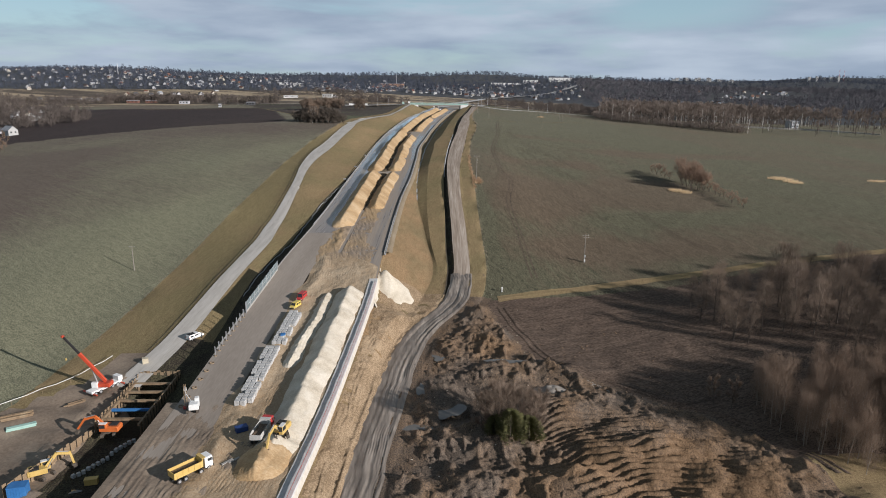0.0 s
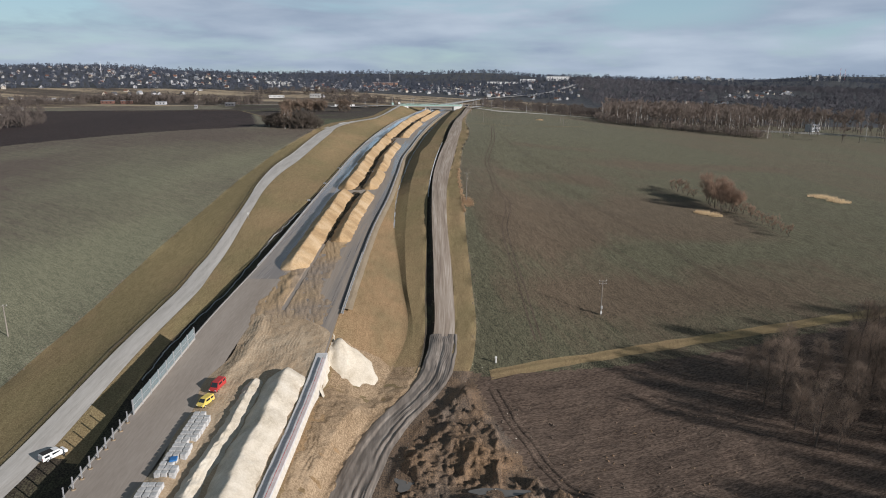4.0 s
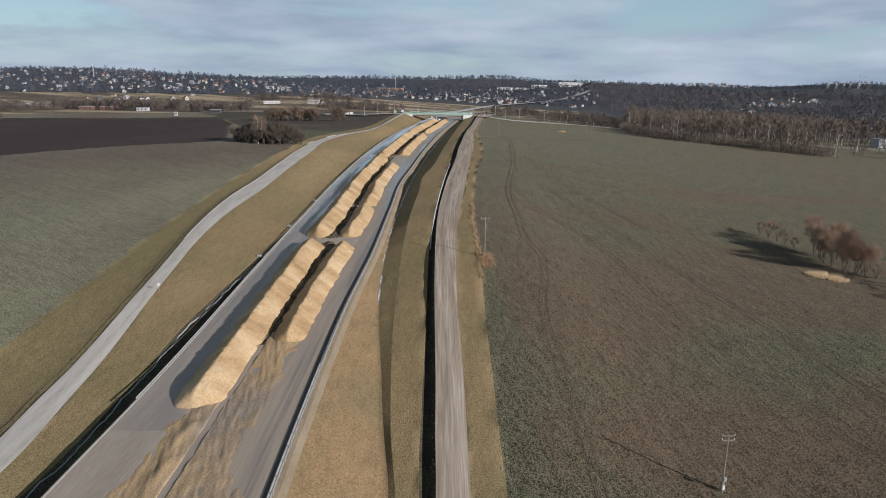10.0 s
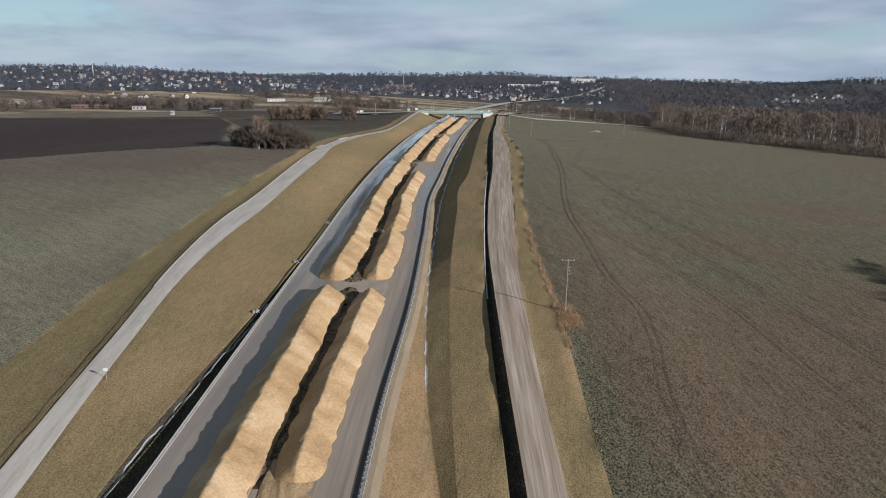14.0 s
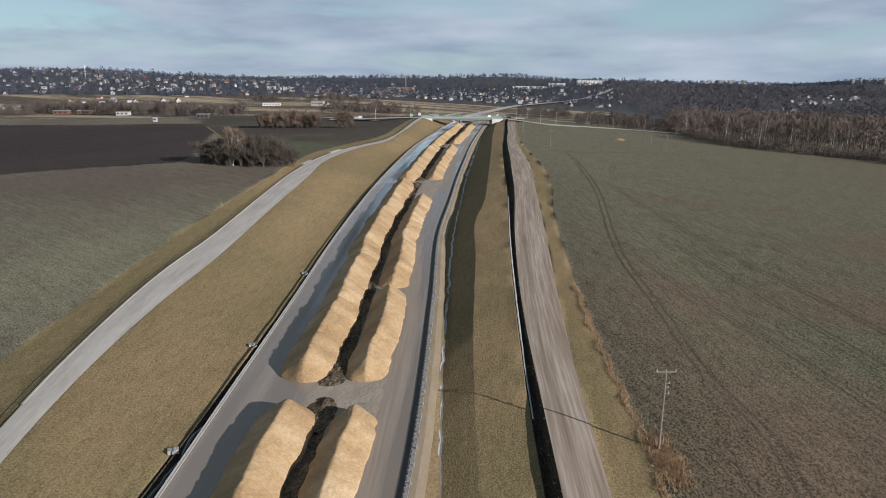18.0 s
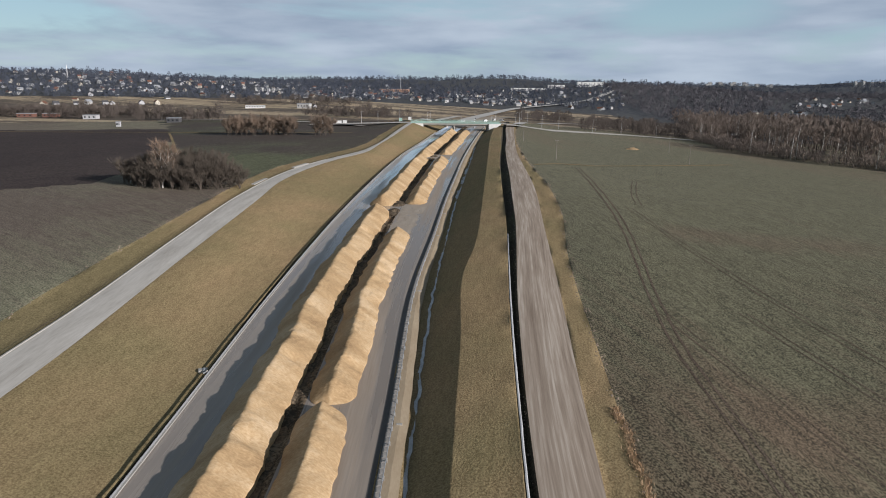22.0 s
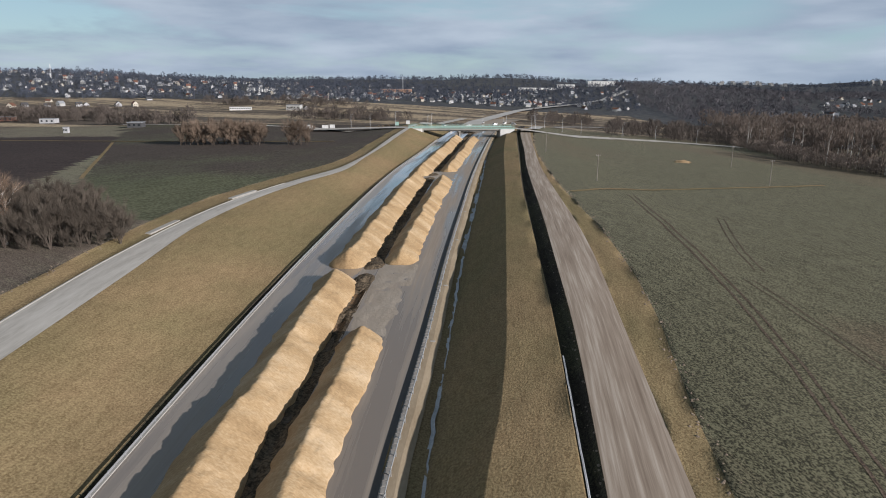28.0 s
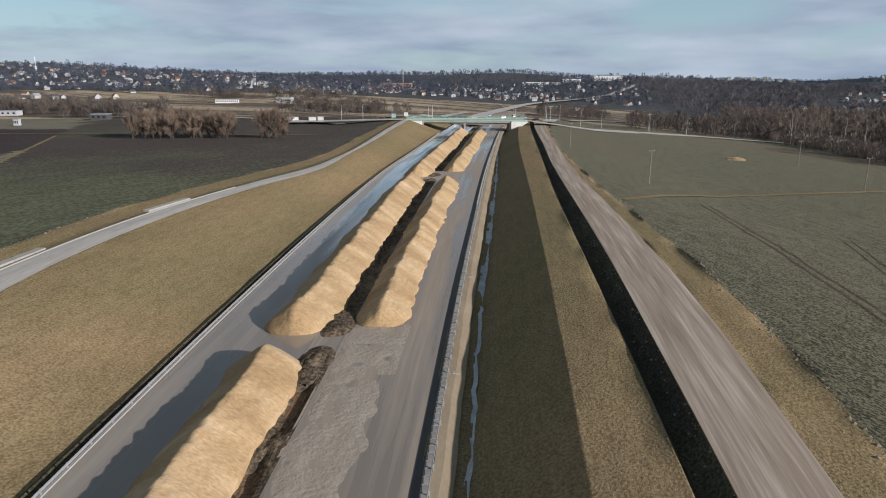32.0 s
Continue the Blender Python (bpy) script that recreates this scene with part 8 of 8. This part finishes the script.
# ---- viaduct ----
def build_viaduct():
    ob = thing("viaduct", "pale concrete viaduct under construction across the valley", "bridge", pose(0, 0, 0), kind="structure")
    a, b = Vector((212, 1236, 21.5)), Vector((292, 1345, 24.5))
    part("deck", beam(B(), a, b, 13, 1.6), M_CONC, ob)
    for k in range(7):
        p = a.lerp(b, (k + 0.5) / 7)
        part("pier", bx(B(), (p.x, p.y, p.z - 5), (3, 3, 9)), M_CONC, ob)


build_viaduct()


# ---- houses of the town ----
ROOFS = [surf("roof_" + n, c, scale=0.5, fine=3, rough=0.7, bump=0.1) for n, c in (("slate", ((0.06, 0.06, 0.065), (0.10, 0.10, 0.105))), ("brown_tile", ((0.14, 0.07, 0.045), (0.20, 0.10, 0.07))), ("red_tile", ((0.155, 0.078, 0.060), (0.21, 0.108, 0.084))), ("grey_sheet", ((0.24, 0.25, 0.27), (0.34, 0.35, 0.37))))]
WALLS = [surf("dull_white_plaster", ((0.38, 0.385, 0.40), (0.50, 0.505, 0.515)), scale=0.5, fine=3, bump=0.05), surf("cream_plaster", ((0.46, 0.42, 0.35), (0.56, 0.52, 0.44)), scale=0.5, fine=3, bump=0.05), surf("grey_plaster", ((0.36, 0.36, 0.35), (0.46, 0.46, 0.45)), scale=0.5, fine=3, bump=0.05)]


def house(kind, w, d, h, rise, wall, roof, label):
    ob = thing("house", label, "house", pose(0, 0, -300), "houses of the town")
    bm = B()
    prism(bm, [(-w / 2, -1.5), (w / 2, -1.5), (w / 2, h), (0, h + rise), (-w / 2, h)], -d / 2, d / 2)
    wl_ = part("wall", bm, wall, ob)
    bm = B()
    for s in (-1, 1):
        a, b = Vector((s * (w / 2 + 0.5), 0, h - 0.5 * rise / (w / 2))), Vector((0, 0, h + rise + 0.15))
        n = Vector((b.z - a.z, 0, -(b.x - a.x))).normalized() * 0.2 * (1 if s < 0 else -1)
        vs = [bm.verts.new((p.x + (n.x if k else 0), y, p.z + (abs(n.z) if k else 0))) for k in (0, 1) for p in (a, b) for y in (-d / 2 - 0.5, d / 2 + 0.5)]
        for f in ((0, 1, 3, 2), (4, 6, 7, 5), (0, 4, 5, 1), (2, 3, 7, 6), (0, 2, 6, 4), (1, 5, 7, 3)):
            bm.faces.new([vs[i] for i in f])
    bmesh.ops.recalc_face_normals(bm, faces=bm.faces)
    part("roof", bm, roof, ob)
    for x in (-w * 0.22, w * 0.22):
        part("window", bx(B(), (x, -d / 2, h * 0.62), (1.5, 0.12, 1.5)), M_GLASS, wl_)
    return ob


kinds = []
for i in range(9):
    wl_, rf_ = WALLS[(0, 0, 1, 0, 2, 1, 0, 2, 0)[i]], ROOFS[(0, 0, 1, 0, 0, 2, 0, 3, 0)[i]]
    names = ("white", "white", "cream", "white", "grey", "cream", "white", "grey", "white")[i]
    rnames = ("dark", "dark", "brown", "dark", "dark", "red", "dark", "grey", "dark")[i]
    kinds.append(house(i, 8 + i % 3, 9 + (i * 2) % 5, 3.2 + 2.4 * (i % 2), 3.4 + 0.4 * (i % 3), wl_, rf_, names + " plastered house with " + rnames + " pitched roof on the hillside"))
q = random.Random(21)
spots = []
for cx, cy, n, sx, sy in ((60, 1240, 30, 80, 40), (150, 1290, 18, 50, 50), (-20, 1230, 22, 80, 50), (-130, 1220, 20, 80, 60), (-300, 1180, 22, 120, 70), (-520, 1180, 24, 150, 100), (-210, 1330, 26, 150, 90), (60, 1400, 24, 120, 80), (-420, 1420, 28, 200, 110), (-720, 1450, 24, 200, 130), (720, 1560, 14, 160, 100), (-360, 990, 9, 70, 12), (-110, 1120, 8, 60, 20), (-300, 500, 5, 26, 40), (-380, 620, 8, 40, 50)):
    spots += [(cx + q.gauss(0, 0.6) * sx, cy + q.gauss(0, 0.6) * sy) for _ in range(n)]
more = []
for _ in range(270):
    yv = q.uniform(1150, 1720)
    more.append((q.uniform(-0.62 * yv, 0.25 * yv), yv))
for hx, hy, hr in hamlets:
    more += [(hx + q.gauss(0, 0.5) * hr, hy + q.gauss(0, 0.5) * hr) for _ in range(14)]
spots += [(-243, 399), (-256, 412), (-504, 911), (-118, 946), (-132, 950)]
plant(kinds, spots, q, (0.62, 0.88), 1.0)


def far_houses(places, rnd):
    """The houses past the nearest few hundred, joined: gabled walls and pitched roofs."""
    V, Fc, Mi = [], [], []
    for x, y in places:
        w, d, h, r = rnd.uniform(5, 7.5), rnd.uniform(6, 9.5), rnd.uniform(2.6, 4.2), rnd.uniform(2.4, 3.8)
        a, z, b = rnd.uniform(0, 6.28), gz(x, y) * K, len(V)
        ca, sa = math.cos(a), math.sin(a)
        wall, roof = rnd.choice((0, 0, 1, 2)), rnd.choice((3, 3, 4, 5))
        for dy in (-d / 2, d / 2):
            for px, pz in ((-w / 2, -2), (w / 2, -2), (w / 2, h), (0, h + r), (-w / 2, h)):
                V.append((x * K + px * ca - dy * sa, y * K + px * sa + dy * ca, z + pz))
        for dy in (-d / 2 - 0.5, d / 2 + 0.5):
            for px, pz in ((-w / 2 - 0.6, h - 0.3), (0, h + r + 0.3), (w / 2 + 0.6, h - 0.3)):
                V.append((x * K + px * ca - dy * sa, y * K + px * sa + dy * ca, z + pz))
        Fc += [tuple(b + i for i in f) for f in ((4, 3, 2, 1, 0), (5, 6, 7, 8, 9), (0, 1, 6, 5), (1, 2, 7, 6), (4, 0, 5, 9), (10, 11, 14, 13), (11, 12, 15, 14))]
        Mi += [wall] * 5 + [roof] * 2
    me = raw_mesh("far_houses", V, Fc, (*WALLS, ROOFS[0], ROOFS[1], ROOFS[3]))
    me.polygons.foreach_set("material_index", Mi)
    return tagged(new("far_houses", me), "small white and grey houses scattered among the hillside trees", "houses", kind="stuff")


far_houses(more, q)


def big_block(m, size, storeys, bays, label, name="apartment_block", wall=M_WHITE):
    ob = thing(name, label, "building", m)
    w, d, h = (v * 1.3 for v in size)
    part("wall", bx(B(), (0, 0, h / 2 - 1), (w, d, h + 2)), wall, ob)
    part("roof", bx(B(), (0, 0, h + 0.2), (w + 0.4, d + 0.4, 0.5)), ROOFS[3], ob)
    for s in range(storeys):
        for b in range(bays):
            part("window", bx(B(), (-w / 2 + (b + 0.5) * w / bays, -d / 2, (s + 0.55) * h / storeys), (min(1.8, w / bays * 0.55), 0.2, min(1.6, h / storeys * 0.5))), M_GLASS, ob)
    return ob


big_block(on_ground(-221, 1247, 6), (19, 8, 6), 3, 8, "long white three-storey block on the hill")
big_block(on_ground(-247, 1252, 6), (18, 8, 6), 3, 8, "long white block beside another on the hill")
big_block(on_ground(-178, 938, 8), (21, 6, 3.0), 1, 12, "long low white hall with dark windows", "hall")
big_block(on_ground(-127, 936, -6), (14, 10, 5), 1, 4, "grey barn on the far slope", "barn", WALLS[2])
big_block(on_ground(372, 1770, -3), (64, 20, 11), 2, 10, "large pale warehouse on the ridge", "warehouse")
big_block(on_ground(290, 1745, -3), (40, 18, 8), 1, 6, "pale warehouse on the ridge", "warehouse")
big_block(on_ground(225, 1700, -2), (90, 16, 5), 1, 12, "long low white warehouse on the ridge", "warehouse")
big_block(on_ground(-60, 1500, 4), (60, 14, 6), 1, 8, "long low orange-brown school hall", "hall", surf("brick_orange", ((0.34, 0.20, 0.14), (0.44, 0.28, 0.20)), scale=0.5, fine=3, bump=0.05))
big_block(on_ground(300, 528, 20), (8, 7, 5.5), 2, 4, "ruined white house at the wood's edge", "house", WALLS[0])
for i in range(9):
    qx = 1650 + i * 17 + (i % 3) * 9
    big_block(on_ground(qx, 2800 + (i * 43) % 100, 0), (10, 8, 21 + (i * 7) % 10), 9, 4, "distant pale tower block on the skyline", "tower_block", WALLS[2])
for i in range(12):
    big_block(on_ground(1060 + i * 24 + (i * 13) % 17, 2770 + (i * 61) % 120, 0), (13, 8, 7 + (i * 5) % 9), 5, 5, "distant pale apartment block on the skyline", "apartment_block", WALLS[2])
for i, (x, y, h) in enumerate(((1788, 2815, 80), (1816, 2825, 76))):
    ob = thing("chimney_stack", "tall red and white chimney on the skyline", "chimney", on_ground(x, y))
    for k in range(6):
        part("shaft", rod(B(), (0, 0, h * k / 6), (0, 0, h * (k + 1) / 6), 1.5 - k * 0.12, 1.38 - k * 0.12, 10), (M_WHITE, M_RED)[k % 2], ob)
for x, y, h in ((-614, 1413, 32), (-52, 1600, 32)):
    ob = thing("radio_mast", "slim lattice radio mast on the hilltop", "mast", on_ground(x, y))
    bm = B()
    for dx, dy in ((-1, -1), (1, -1), (0, 1)):
        beam(bm, (dx, dy, 0), (dx * 0.3, dy * 0.3, h), 0.3, 0.3)
    part("lattice", bm, M_STEEL, ob)
    part("antenna", rod(B(), (0, 0, h - 5), (0, 0, h + 3), 0.5, n=6), M_WHITE, ob)
# farmsteads and white sheds by the ploughed field
for x, y, w, lb in ((-178, 711, 9, "dark barn among trees beside a farm lane"), (-271, 783, 11, "long low white farm shed"), (-460, 893, 40, "long low white workshop hall"), (-425, 893, 18, "white workshop beside a hall"), (-345, 822, 14, "low shed with dull red walls"), (-322, 818, 12, "low shed with dull red walls"), (-198, 669, 2.6, "small white shed by the farm lane"), (-372, 690, 12, "grey arched shed at the field's corner")):
    wall = ROOFS[2] if "red" in lb else ROOFS[0] if "dark" in lb else WALLS[2] if "grey" in lb else WALLS[0]
    big_block(on_ground(x, y, 4), (w, min(8, w), 3.2), 1, 3, lb, "farm_building", wall)
